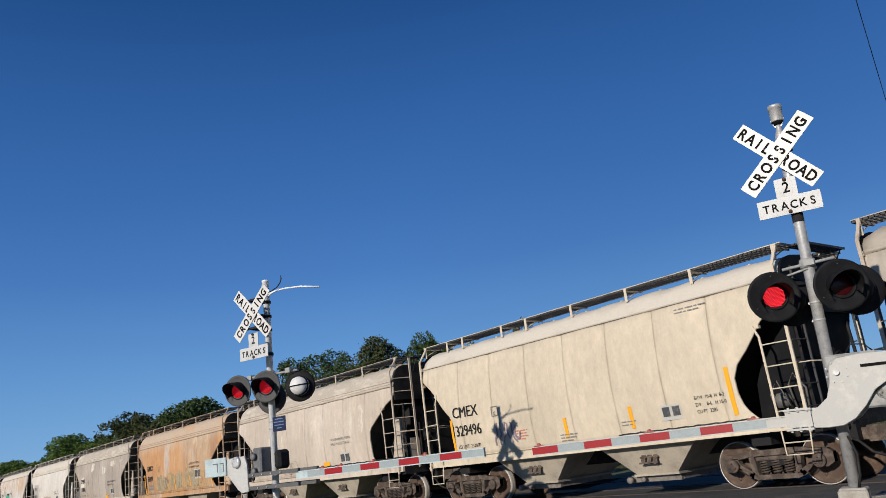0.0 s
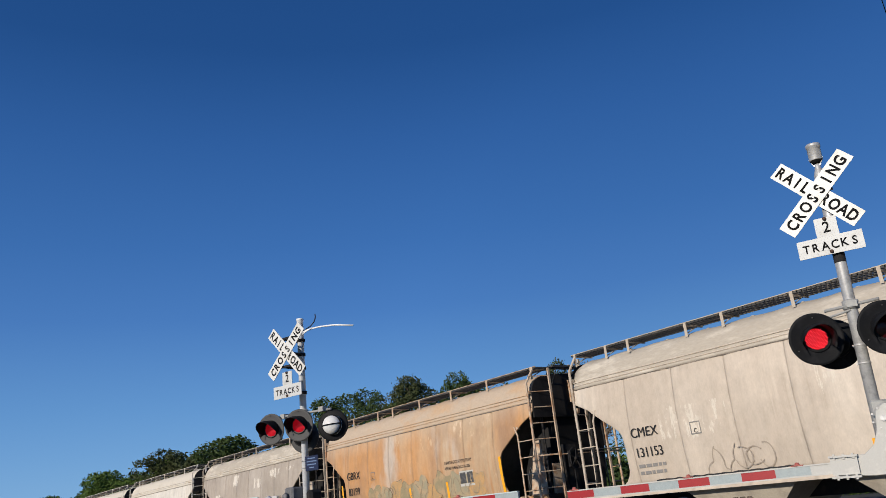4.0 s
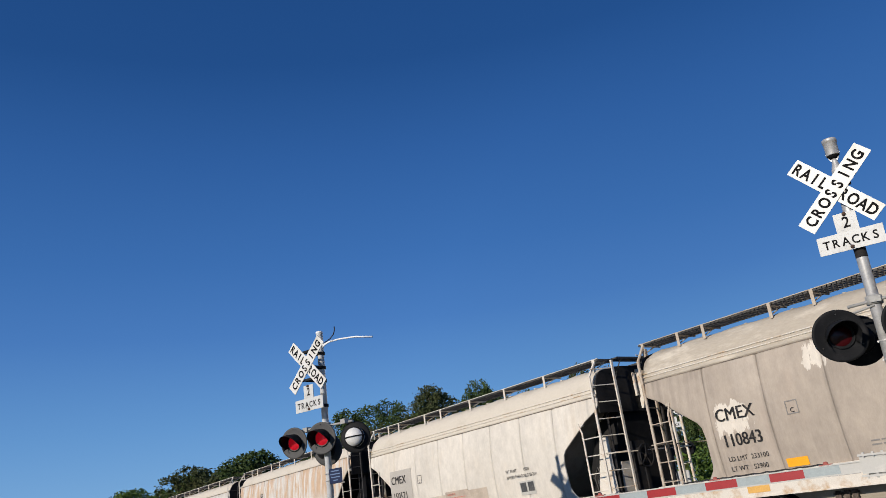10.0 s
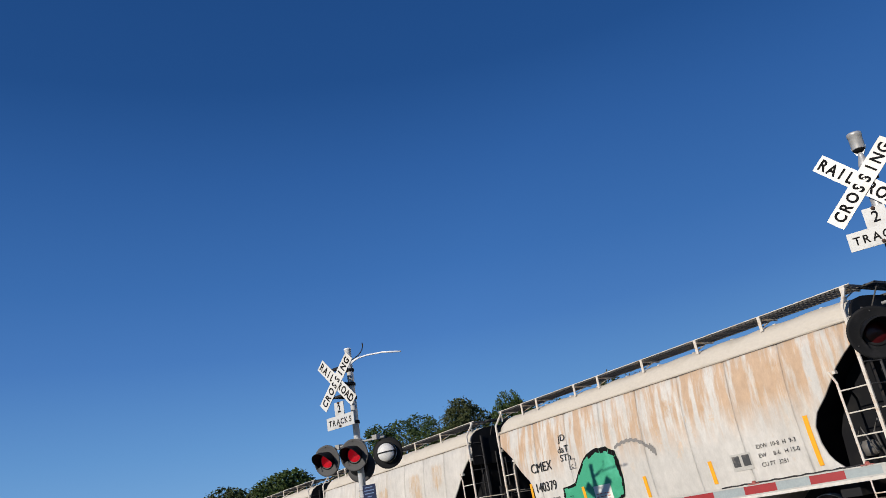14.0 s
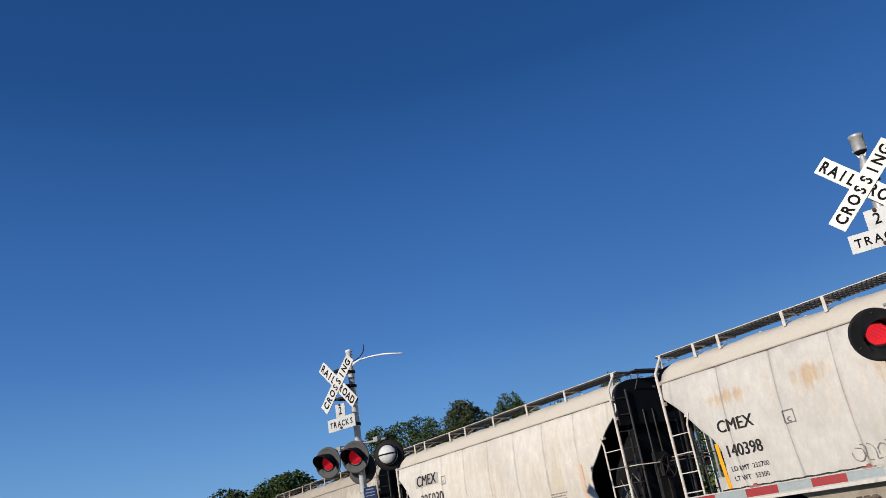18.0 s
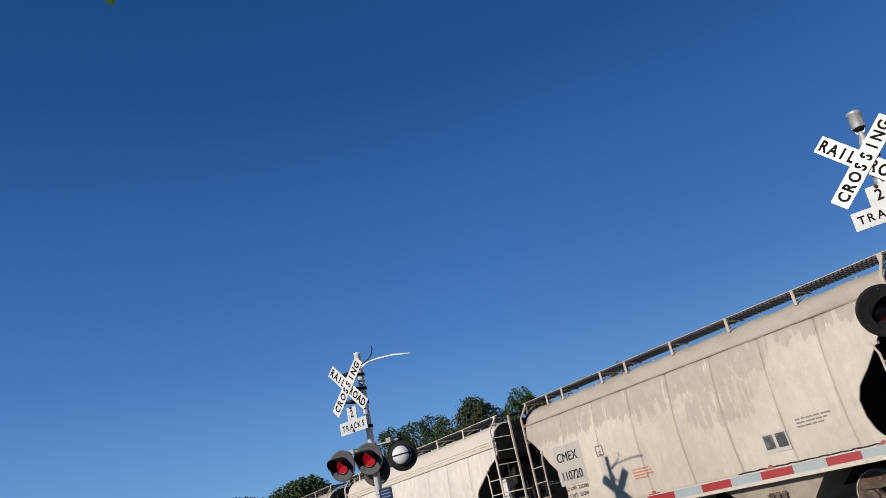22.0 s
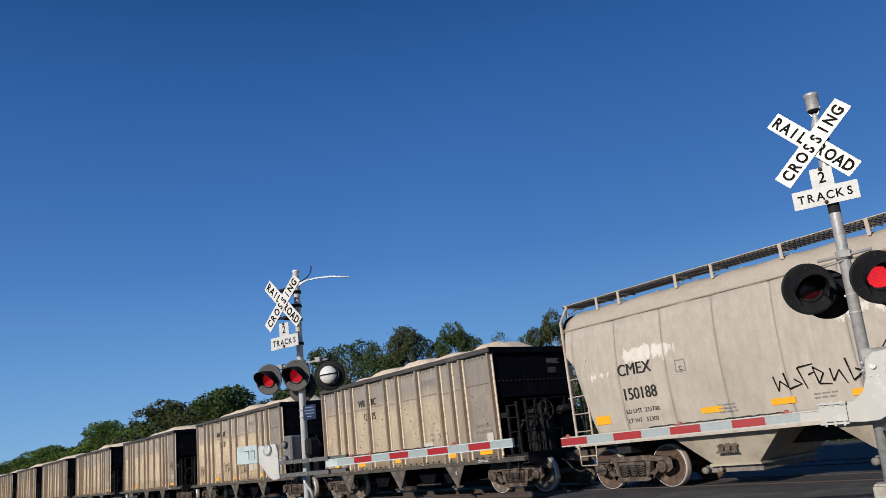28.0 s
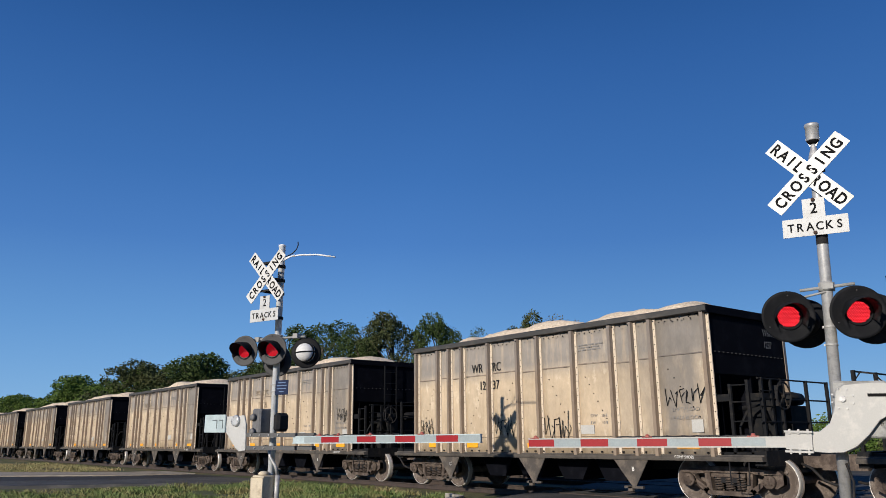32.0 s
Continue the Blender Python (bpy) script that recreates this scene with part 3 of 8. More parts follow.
def gate_arm(mast, x0, x1, y, z, h, hung, lean=0.0, first=True, beam=None):
    """A striped barrier arm from x0 (at the mast) to x1."""
    arm = thing("gate_arm", pose(x0, y, z, 0, lean, 0), "", "")
    arm.parent = mast
    tagged(arm, "barrier arm with red and white reflective stripes")
    ln, sg = abs(x1 - x0), 1 if x1 > x0 else -1

    def core(bm):
        prism(bm, [(-0.02, -h / 2), (0.02, -h / 2), (0.02, h / 2), (-0.02, h / 2)], 0, 0, sg * ln)
        for s in (-1, 1):
            prism(bm, [(-0.03, s * h / 2 - 0.008), (0.03, s * h / 2 - 0.008), (0.03, s * h / 2 + 0.008), (-0.03, s * h / 2 + 0.008)], 0, 0, sg * ln)
    bm = bmesh.new()
    core(bm)
    part("beam", bm, beam or WHITE_PAINT, arm)
    step = 0.405
    k = int(ln / step)
    for i in range(k):
        a, b = ln - (i + 1) * step, ln - i * step
        if a < 0.15:
            break
        bm = bmesh.new()
        box(bm, sg * a, sg * b, -0.024, -0.0205, -h / 2 + 0.009, h / 2 - 0.009)
        part("stripe", bm, (RED_TAPE if i % 2 == (0 if first else 1) else GREY_TAPE), arm, "red stripe" if i % 2 == (0 if first else 1) else "pale grey reflective stripe")
    for f in hung:
        lamp = bmesh.new()
        lathe(lamp, [(0.0, 0.05), (0.022, 0.045), (0.032, 0.02), (0.034, 0.012)], 12, (sg * ln * f, 0, h / 2))
        box(lamp, sg * ln * f - 0.07, sg * ln * f + 0.07, -0.03, 0.03, h / 2, h / 2 + 0.018)
        part("arm_light", lamp, mat("arm_lamp_red", (0.35, 0.10, 0.08), 0.4), arm, "small red warning light on the arm")
    bm = bmesh.new()
    pts = []
    for i in range(24):
        f = 0.12 + 0.5 * i / 23
        pts.append((sg * ln * f, -0.01, h / 2 + 0.012 + 0.012 * math.sin(i * 1.9) ** 2))
    bent(bm, pts, 0.010, 6)
    part("cable", bm, mat("black_cable", (0.015, 0.015, 0.016), 0.6), arm, "thin black cable along the arm")
    return arm


# near mast: its sign leans slightly
NEAR_Z = 0.02
near = thing("crossing_signal", pose(-4.41, 9.60, NEAR_Z, 0, 1.9, 17.0), "grey steel level crossing mast with crossbuck, red flashers and barrier arm", "crossing signal", "crossing signals")
bm = bmesh.new()
lathe(bm, [(0.068, 0.30), (0.068, 4.84), (0.05, 4.90), (0.032, 4.97), (0.03, 5.0)], 24)
part("mast_pole", bm, STEEL, near, "round galvanised steel pole")
bm = bmesh.new()
box(bm, -0.16, 0.14, -0.19, 0.10, 0.10, 0.42)
box(bm, -0.17, 0.15, -0.205, -0.19, 0.12, 0.40)
part("base_box", done(bm, "base_box", 0.015), mat("dusty_grey_case", (0.36, 0.34, 0.30), 0.7, spots=(0.28, 0.25, 0.21), amount=0.4, scale=6), near, "pale grey junction box at the foot")
bm = bmesh.new()
lathe(bm, [(0.0, 0.0), (0.24, 0.0), (0.25, 0.06), (0.17, 0.09), (0.11, 0.16), (0.09, 0.34)], 20, (0.0, 0.02, 0))
part("cast_foot", bm, STEEL, near, "cast metal foot")
for a in range(4):
    bm = bmesh.new()
    w = radians(45 + 90 * a)
    tube(bm, (0.2 * math.cos(w), 0.02 + 0.2 * math.sin(w), 0.03), (0.2 * math.cos(w), 0.02 + 0.2 * math.sin(w), 0.12), 0.018, 6)
    part("anchor_bolt", bm, STEEL, near)
bm = bmesh.new()
lathe(bm, [(0.0, 5.045), (0.078, 5.045), (0.082, 5.055), (0.082, 5.225), (0.089, 5.230), (0.091, 5.265), (0.084, 5.275), (0.0, 5.280)], 28)
bell = part("bell", bm, STEEL, near, "round electronic bell on the mast top")
bm = bmesh.new()
lathe(bm, [(0.0, 5.000), (0.05, 5.005), (0.074, 5.040), (0.074, 5.048)], 20)
part("bell_mouth", bm, SIGN_BLACK, bell, "dark underside of the bell")
bm = bmesh.new()
tube(bm, (0, 0, 4.99), (0, 0, 5.010), 0.02, 10)
part("bell_stem", bm, STEEL, bell)
for s in (-1, 1):
    bm = bmesh.new()
    prism(bm, [(s * 0.012, 4.98), (s * 0.04, 4.97), (s * 0.088, 5.080), (s * 0.078, 5.080)], 1, -0.012, 0.012)
    part("bell_strap", bm, STEEL, near)
crossbuck(near, -0.075, -0.10, 4.58, -1.6, 46)
tracks_sign(near, -0.05, -0.105, 3.92)
for z in (3.86, 4.62):
    bm = bmesh.new()
    lathe(bm, [(0.078, z - 0.05), (0.082, z - 0.03), (0.082, z + 0.03), (0.078, z + 0.05)], 20)
    box(bm, -0.12, 0.12, -0.095, -0.06, z - 0.03, z + 0.03)
    part("sign_clamp", bm, DARK_STEEL, near, "dark clamp behind the sign")
# the sign's shadow on the pole, drawn as a thin dark band
bm = bmesh.new()
lathe(bm, [(0.069, 3.66), (0.0705, 3.67), (0.0705, 3.86), (0.069, 3.87)], 24)
part("dark_sleeve", bm, DARK_STEEL, near, "dark band drawn for the sign's shadow on the pole")
for z in (2.62, 2.40):
    bm = bmesh.new()
    lathe(bm, [(0.069, z - 0.012), (0.074, z - 0.01), (0.074, z + 0.01), (0.069, z + 0.012)], 20)
    box(bm, -0.085, -0.065, -0.015, 0.015, z - 0.012, z + 0.012)
    part("band_clamp", bm, STEEL, near, "steel band clamp")
bm = bmesh.new()
tube(bm, (-0.30, -0.04, 3.09), (0.32, -0.04, 3.13), 0.02, 10)
lathe(bm, [(0.07, 3.06), (0.095, 3.07), (0.095, 3.17), (0.07, 3.18)], 18)
box(bm, -0.03, 0.09, -0.11, -0.06, 3.08, 3.15)
tube(bm, (-0.28, -0.04, 3.0), (0.0, -0.07, 3.05), 0.015, 8)
part("lamp_crossarm", bm, mat("dull_pipe", (0.30, 0.30, 0.29), 0.6), near, "grey pipe crossarm that carries the lamps")
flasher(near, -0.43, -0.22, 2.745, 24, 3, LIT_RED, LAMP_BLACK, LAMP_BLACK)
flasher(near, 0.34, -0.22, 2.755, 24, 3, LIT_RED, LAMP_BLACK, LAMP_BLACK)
flasher(near, -0.32, 0.24, 2.71, 198, 0, DARK_LENS, LAMP_BLACK, LAMP_BLACK)
flasher(near, 0.46, 0.24, 2.73, 198, 0, DARK_LENS, LAMP_BLACK, LAMP_BLACK)


def gate_support(bm, y0, y1):
    o = [(-0.52, 1.14), (-0.52, 1.36), (-0.18, 1.36), (-0.06, 1.46), (0.0, 1.62), (0.03, 1.82), (0.12, 1.90), (0.35, 1.92), (1.02, 1.92), (1.12, 1.86), (1.12, 1.68), (1.02, 1.62),
         (0.62, 1.60), (0.46, 1.50), (0.34, 1.34), (0.20, 1.20), (0.06, 1.13), (-0.1, 1.12)]
    prism(bm, o, 1, y0, y1)


bm = bmesh.new()
gate_support(bm, -0.30, -0.27)
part("gate_support_arm", done(bm, "support", 0.006), WHITE_PAINT, near, "white painted curved support arm of the barrier")
bm = bmesh.new()
gate_support(bm, 0.24, 0.27)
part("gate_support_arm", done(bm, "support", 0.006), WHITE_PAINT, near, "white painted curved support arm of the barrier")
bm = bmesh.new()
box(bm, 0.36, 0.98, -0.304, -0.3005, 1.765, 1.80)
part("slot", bm, SIGN_BLACK, near, "dark slot in the support arm")
bm = bmesh.new()
tube(bm, (0.10, -0.33, 1.74), (0.10, -0.30, 1.74), 0.035, 12)
part("pivot_bolt", bm, STEEL, near)
for a in range(8):
    w = radians(45 * a + 20)
    bm = bmesh.new()
    tube(bm, (0.10 + 0.12 * math.cos(w), -0.315, 1.74 + 0.12 * math.sin(w)), (0.10 + 0.12 * math.cos(w), -0.30, 1.74 + 0.12 * math.sin(w)), 0.011, 6)
    part("hub_bolt", bm, STEEL, near)
bm = bmesh.new()
lathe(bm, [(0.0, -0.24), (0.17, -0.24), (0.19, -0.2), (0.19, 0.18), (0.17, 0.22), (0, 0.22)], 20, (0.16, 0.0, 1.74), axis="Y")
box(bm, -0.02, 0.55, -0.22, 0.2, 1.30, 1.95)
part("gate_mechanism", done(bm, "mech", 0.02), mat("grey_case", (0.30, 0.30, 0.29), 0.6, spots=(0.2, 0.2, 0.19), amount=0.4, scale=6), near, "grey barrier machine housing")
bm = bmesh.new()
lathe(bm, [(0.0, -0.2), (0.12, -0.2), (0.15, -0.14), (0.15, 0.1), (0.0, 0.12)], 20, (0.56, -0.02, 1.50), axis="Y")
part("motor_cover", bm, mat("grey_case", (0.3, 0.3, 0.29)), near, "rounded motor cover")
for cx, w in ((0.80, 0.36), (1.18, 0.40)):
    bm = bmesh.new()
    box(bm, cx, cx + w, -0.262, -0.225, 1.80, 2.13)
    for s in (0.3, 0.7):
        box(bm, cx + w * s - 0.01, cx + w * s + 0.01, -0.2655, -0.2615, 1.97, 2.08)
    part("counterweight", done(bm, "cw", 0.01), WHITE_PAINT, near, "white counterweight plate with slots")
bm = bmesh.new()
box(bm, -0.55, -0.26, -0.335, -0.30, 1.15, 1.35)
for z in (1.125, 1.355):
    box(bm, -0.56, -0.25, -0.36, -0.27, z - 0.012, z + 0.012)
    for x in (-0.5, -0.4, -0.3):
        box(bm, x - 0.012, x + 0.012, -0.35, -0.33, z - 0.03, z + 0.03)
part("arm_clamp", bm, WHITE_PAINT, near, "white clamp plate holding the barrier arm")
gate_arm(near, -0.50, -4.02, -0.30, 1.235, 0.115, (0.12, 0.5, 0.97), -1.9)
bm = bmesh.new()
bent(bm, [(0.05, -0.1, 1.0), (0.12, -0.2, 0.8), (0.10, -0.18, 0.55), (0.05, -0.12, 0.4)], 0.016, 6)
part("wiring", bm, DARK_STEEL, near, "dark loose wiring")
bm = bmesh.new()
bent(bm, [(0.2, 0, 1.95), (0.28, -0.05, 2.06), (0.42, -0.05, 2.04), (0.52, 0, 1.93)], 0.009, 6)
part("wiring", bm, DARK_STEEL, near, "dark loose wiring")

# far mast
FAR_Z = 0.14
far = thing("crossing_signal", pose(-13.54, 6.80, FAR_Z, 0, 0.6, 16.5), "tall galvanised level crossing mast with crossbuck, three flashers and barrier arm", "crossing signal", "crossing signals")
bm = bmesh.new()
lathe(bm, [(0.064, 0.2), (0.064, 4.93), (0.072, 4.935), (0.072, 4.96), (0.045, 4.975)], 24)
part("mast_pole", bm, BRIGHT_STEEL, far, "tall round galvanised pole")
bm = bmesh.new()
box(bm, -0.18, 0.12, -0.30, -0.02, 0.14, 0.58)
box(bm, -0.19, 0.13, -0.312, -0.30, 0.17, 0.55)
lathe(bm, [(0.0, 0.58), (0.10, 0.58), (0.09, 0.64), (0.0, 0.66)], 14, (-0.03, -0.16, 0))
part("base_box", done(bm, "base", 0.02), mat("cream_case", (0.55, 0.48, 0.36), 0.7, spots=(0.4, 0.33, 0.24), amount=0.4, scale=5), far, "cream junction box at the foot")
bm = bmesh.new()
tube(bm, (0.19, -0.02, 0.0), (0.19, -0.02, 0.58), 0.045, 12)
bent(bm, [(0.19, -0.02, 0.58), (0.17, -0.06, 0.75), (0.06, -0.10, 0.9), (0.02, -0.1, 1.05)], 0.03, 8)
part("conduit", bm, STEEL, far, "grey cable conduit at the foot")
bm = bmesh.new()
lathe(bm, [(0.0, -0.05), (0.32, -0.05), (0.34, 0.05), (0.2, 0.10), (0.12, 0.2), (0.1, 0.3)], 20)
part("cast_foot", bm, CONCRETE, far, "concrete foot of the mast")
crossbuck(far, 0.07, -0.44, 4.25, -1.0, 45)
tracks_sign(far, 0.07, -0.44, 3.54)
for z in (4.52, 4.24, 3.98, 3.50):
    bm = bmesh.new()
    box(bm, -0.08, -0.04, -0.43, -0.06, z - 0.018, z + 0.018)
    box(bm, 0.05, 0.09, -0.43, -0.06, z - 0.018, z + 0.018)
    box(bm, -0.12, 0.16, -0.432, -0.405, z - 0.02, z + 0.02)
    lathe(bm, [(0.078, z - 0.03), (0.085, z - 0.025), (0.085, z + 0.025), (0.078, z + 0.03)], 16)
    part("sign_clamp", bm, DARK_STEEL, far, "dark bracket of the sign")
bm = bmesh.new()
bent(bm, [(0.06, 0, 4.68), (0.25, 0.02, 4.71), (0.5, 0.05, 4.71), (0.85, 0.11, 4.68), (1.24, 0.2, 4.60)], 0.017, 8)
bent(bm, [(0.06, 0, 4.64), (0.16, 0, 4.68), (0.34, 0.02, 4.725)], 0.014, 8)
part("lamp_arm", bm, BRIGHT_STEEL, far, "thin curved steel bracket arm")
bm = bmesh.new()
bent(bm, [(0.08, 0, 4.70), (0.30, 0, 4.76), (0.42, -0.02, 4.82), (0.47, -0.03, 4.90), (0.46, -0.03, 4.96)], 0.011, 6)
part("arm_hook", bm, DARK_STEEL, far, "small hooked conduit on the arm")
bm = bmesh.new()
tube(bm, (-0.76, -0.06, 3.12), (0.72, 0.02, 3.10), 0.022, 8)
lathe(bm, [(0.076, 3.05), (0.10, 3.06), (0.10, 3.17), (0.076, 3.18)], 16)
for x in (-0.5, 0.55):
    box(bm, x - 0.06, x + 0.06, -0.09, 0.03, 3.07, 3.16)
part("lamp_crossarm", bm, mat("dull_pipe", (0.30, 0.30, 0.29), 0.6), far, "grey pipe crossarm that carries the lamps")
flasher(far, -0.73, -0.16, 2.90, 14, 3, DIM_RED, LAMP_GREY, ALU, 0.295)
flasher(far, 0.05, -0.16, 2.88, 18, 3, DIM_RED, LAMP_GREY, ALU, 0.295)
flasher(far, -0.23, 0.22, 2.70, 200, 0, DARK_LENS, LAMP_GREY, LAMP_BLACK, 0.30)
dome = flasher(far, 0.71, 0.06, 2.80, 208, 0, DARK_LENS, LAMP_BLACK, mat("silver_housing", (0.58, 0.58, 0.58), 0.55), 0.285)
for tilt in (4,):
    bm = bmesh.new()
    bent(bm, [(-0.19, 0.05, 0), (-0.158, 0.15, 0), (-0.09, 0.20, 0), (0, 0.212, 0), (0.09, 0.20, 0), (0.158, 0.15, 0), (0.19, 0.05, 0)], 0.011, 6)
    part("clip_wire", bm, LAMP_BLACK, dome, "dark wire clip over the dome", pose(0, 0, 0, 0, tilt, 0))
bm = bmesh.new()
box(bm, 0.10, 0.44, -0.10, -0.085, 2.03, 2.30)
plate = part("notice_plate", done(bm, "plate", 0.006), mat("dark_blue_plate", (0.012, 0.018, 0.05), 0.4), far, "small dark blue notice plate with pale lines")
for i, w in enumerate((0.20, 0.26, 0.24, 0.12)):
    bm = bmesh.new()
    box(bm, 0.27 - w / 2, 0.27 + w / 2, -0.102, -0.1005, 2.245 - 0.055 * i, 2.262 - 0.055 * i)
    part("text_bar", bm, mat("pale_blue_ink", (0.14, 0.20, 0.34), 0.5), plate)
for z in (2.23, 2.10):
    bm = bmesh.new()
    lathe(bm, [(0.076, z - 0.01), (0.081, z - 0.008), (0.081, z + 0.008), (0.076, z + 0.01)], 16)
    part("band_clamp", bm, STEEL, far)
bm = bmesh.new()
o = [(-0.92, 1.36), (-0.92, 1.64), (-0.42, 1.66), (-0.36, 1.5), (-0.34, 1.02), (-0.52, 1.0), (-0.62, 1.06)]
prism(bm, o, 1, -0.36, -0.32)
part("gate_support_arm", done(bm, "support", 0.008), mat("weathered_white_paint", (0.46, 0.46, 0.45), 0.6, spots=(0.36, 0.36, 0.35), amount=0.4, scale=5), far, "pale curved support arm of the barrier")
bm = bmesh.new()
box(bm, -1.50, -0.90, -0.40, -0.36, 1.34, 1.68)
cw = part("counterweight", done(bm, "cw", 0.012), mat("pale_blue_grey_paint", (0.42, 0.50, 0.52), 0.55, spots=(0.33, 0.4, 0.42), amount=0.4, scale=4), far, "pale blue-grey counterweight plate")
for x0, x1, z0, z1 in ((-1.26, -1.12, 1.565, 1.585), (-1.14, -1.12, 1.42, 1.585), (-1.06, -0.95, 1.565, 1.585), (-0.97, -0.95, 1.42, 1.585)):
    bm = bmesh.new()
    box(bm, x0, x1, -0.404, -0.4005, z0, z1)
    part("slot", bm, mat("slot_shadow", (0.12, 0.14, 0.15), 0.7), cw)
bm = bmesh.new()
lathe(bm, [(0.06, -0.41), (0.10, -0.41), (0.11, -0.37), (0.06, -0.36)], 16, (-0.62, 0, 1.56), axis="Y")
part("pivot_ring", bm, ALU, far, "cast ring round the pivot")
for a in range(6):
    w = radians(60 * a)
    bm = bmesh.new()
    tube(bm, (-0.62 + 0.08 * math.cos(w), -0.42, 1.56 + 0.08 * math.sin(w)), (-0.62 + 0.08 * math.cos(w), -0.40, 1.56 + 0.08 * math.sin(w)), 0.012, 6)
    part("hub_bolt", bm, ALU, far)
bm = bmesh.new()
box(bm, -0.30, -0.07, -0.28, 0.10, 1.32, 1.78)
part("gate_mechanism", done(bm, "mech", 0.03), mat("mid_grey_case", (0.15, 0.15, 0.155), 0.6, spots=(0.09, 0.09, 0.095), amount=0.4, scale=6), far, "grey barrier machine housing")
bm = bmesh.new()
for z in (1.36, 1.62):
    lathe(bm, [(0.0, -0.36), (0.05, -0.355), (0.07, -0.31), (0.0, -0.30)], 14, (-0.22, 0, z), axis="Y")
part("access_cap", bm, mat("mid_grey_case", (0.24, 0.24, 0.25)), far)
bm = bmesh.new()
box(bm, 0.10, 0.27, -0.14, 0.16, 1.36, 1.70)
part("gate_mechanism", done(bm, "mech", 0.05), DARK_STEEL, far, "dark motor case behind the pole")
bm = bmesh.new()
for z in (1.07, 1.30):
    box(bm, -0.42, 0.92, -0.34, -0.28, z - 0.035, z + 0.035)
    box(bm, -0.42, 0.92, 0.14, 0.2, z - 0.035, z + 0.035)
part("channel_rail", bm, mat("dark_galvanised", (0.12, 0.12, 0.12), 0.6, 0.4), far, "two dark steel channels that grip the arm")
for i in range(8):
    bm = bmesh.new()
    tube(bm, (-0.34 + 0.12 * i, -0.345, 1.30 if i % 2 else 1.07), (-0.34 + 0.12 * i, -0.36, 1.30 if i % 2 else 1.07), 0.014, 6)
    part("bolt", bm, STEEL, far)
gate_arm(far, 0.85, 4.78, -0.30, 1.215, 0.115, (0.16, 0.27, 0.45, 0.72), -0.6, False, mat("pale_blue_grey_paint", (0.42, 0.50, 0.52)))


# a third mast on the other side of the tracks, seen from behind its pole
third = thing("crossing_signal", pose(-23.70, 29.65, 0.0, 0, 0, 34), "small distant crossing mast with crossbuck beyond the tracks", "crossing signal", "crossing signals")
bm = bmesh.new()
lathe(bm, [(0.068, -0.2), (0.068, 5.15), (0.05, 5.2)], 18)
part("mast_pole", bm, STEEL, third, "round galvanised steel pole")
crossbuck(third, 0.12, 0.10, 4.72, 0, 45)
tracks_sign(third, 0.12, 0.10, 3.98)
for x, y, a in ((-0.42, -0.2, 20), (0.48, -0.2, 20), (-0.42, 0.24, 200), (0.48, 0.24, 200)):
    flasher(third, x, y, 2.85, a, 0, DARK_LENS, LAMP_BLACK, LAMP_BLACK)
bm = bmesh.new()
tube(bm, (-0.6, 0, 3.05), (0.6, 0, 3.05), 0.025, 8)
part("lamp_crossarm", bm, DARK_STEEL, third)
bm = bmesh.new()
box(bm, -0.3, 0.3, -0.2, 0.2, 1.2, 1.9)
part("gate_mechanism", done(bm, "mech", 0.03), WHITE_PAINT, third, "pale barrier machine housing")


# loose tufts of grass on the verge round the masts
def blades(name, area, n, h, material, label, seed):
    rnd = random.Random(seed)
    verts, faces = [], []
    while len(faces) < n:
        x, y = rnd.uniform(area[0], area[1]), rnd.uniform(area[2], area[3])
        lat, dep = x * HX + y * HY, x * EX + y * EY
        if -9.9 < lat < -1.6 or y > 13.3 or (x < -26.0 and y > 0.5 and x > -43):
            continue
        if noise.noise((x * 0.6, y * 0.6, seed)) < -0.15 or (dep > 14.8 and lat > -11):
            continue
        a, hh = rnd.uniform(0, 6.28), h * rnd.uniform(0.4, 1.2) * (1 + 0.6 * noise.noise((x * 0.9, y * 0.9, 3)))
        z, w = ground_z(x, y) - 0.06, 0.012 * rnd.uniform(0.7, 1.6)
        lx, ly = rnd.gauss(0, 0.4) * hh, rnd.gauss(0, 0.4) * hh
        c, s2 = math.cos(a) * w, math.sin(a) * w
        i = len(verts)
        verts += [(x - c, y - s2, z), (x + c, y + s2, z), (x + lx * 0.4 + c * 0.7, y + ly * 0.4 + s2 * 0.7, z + hh * 0.6), (x + lx, y + ly, z + hh)]
        faces.append((i, i + 1, i + 2, i + 3))
    me = bpy.data.meshes.new(name)
    me.from_pydata(verts, [], faces)
    return tagged(part(name, me, material, None), label, "grass", kind="stuff")


blades("grass_tufts", (-26, -9, 4, 13.3), 26000, 0.16, mat("green_blades", (0.105, 0.15, 0.04), 0.7, spots=(0.24, 0.20, 0.085), amount=0.5, scale=0.8, grain=5, vary=0.3), "green grass blades on the verge", 5)
blades("dry_grass", (-6.5, -1.5, 7.2, 13), 9000, 0.12, mat("straw_blades", (0.40, 0.30, 0.15), 0.8, spots=(0.28, 0.2, 0.09), amount=0.5, scale=1.5, grain=6, vary=0.3), "dry straw-coloured grass round the mast", 6)
blades("verge_grass", (-60, -43, 6, 13.3), 9000, 0.16, mat("dry_blades", (0.28, 0.235, 0.11), 0.8, spots=(0.15, 0.17, 0.06), amount=0.5, scale=0.5, grain=5, vary=0.3), "dry grass beside the ballast", 7)


# ---- rail cars ----
SEAM_Z = 3.67


def half_w(z):
    """Half width of a hopper's curved side at a height."""
    return 1.626 - 0.055 * ((z - 2.5) / 0.9) ** 2


HALF = 5.72
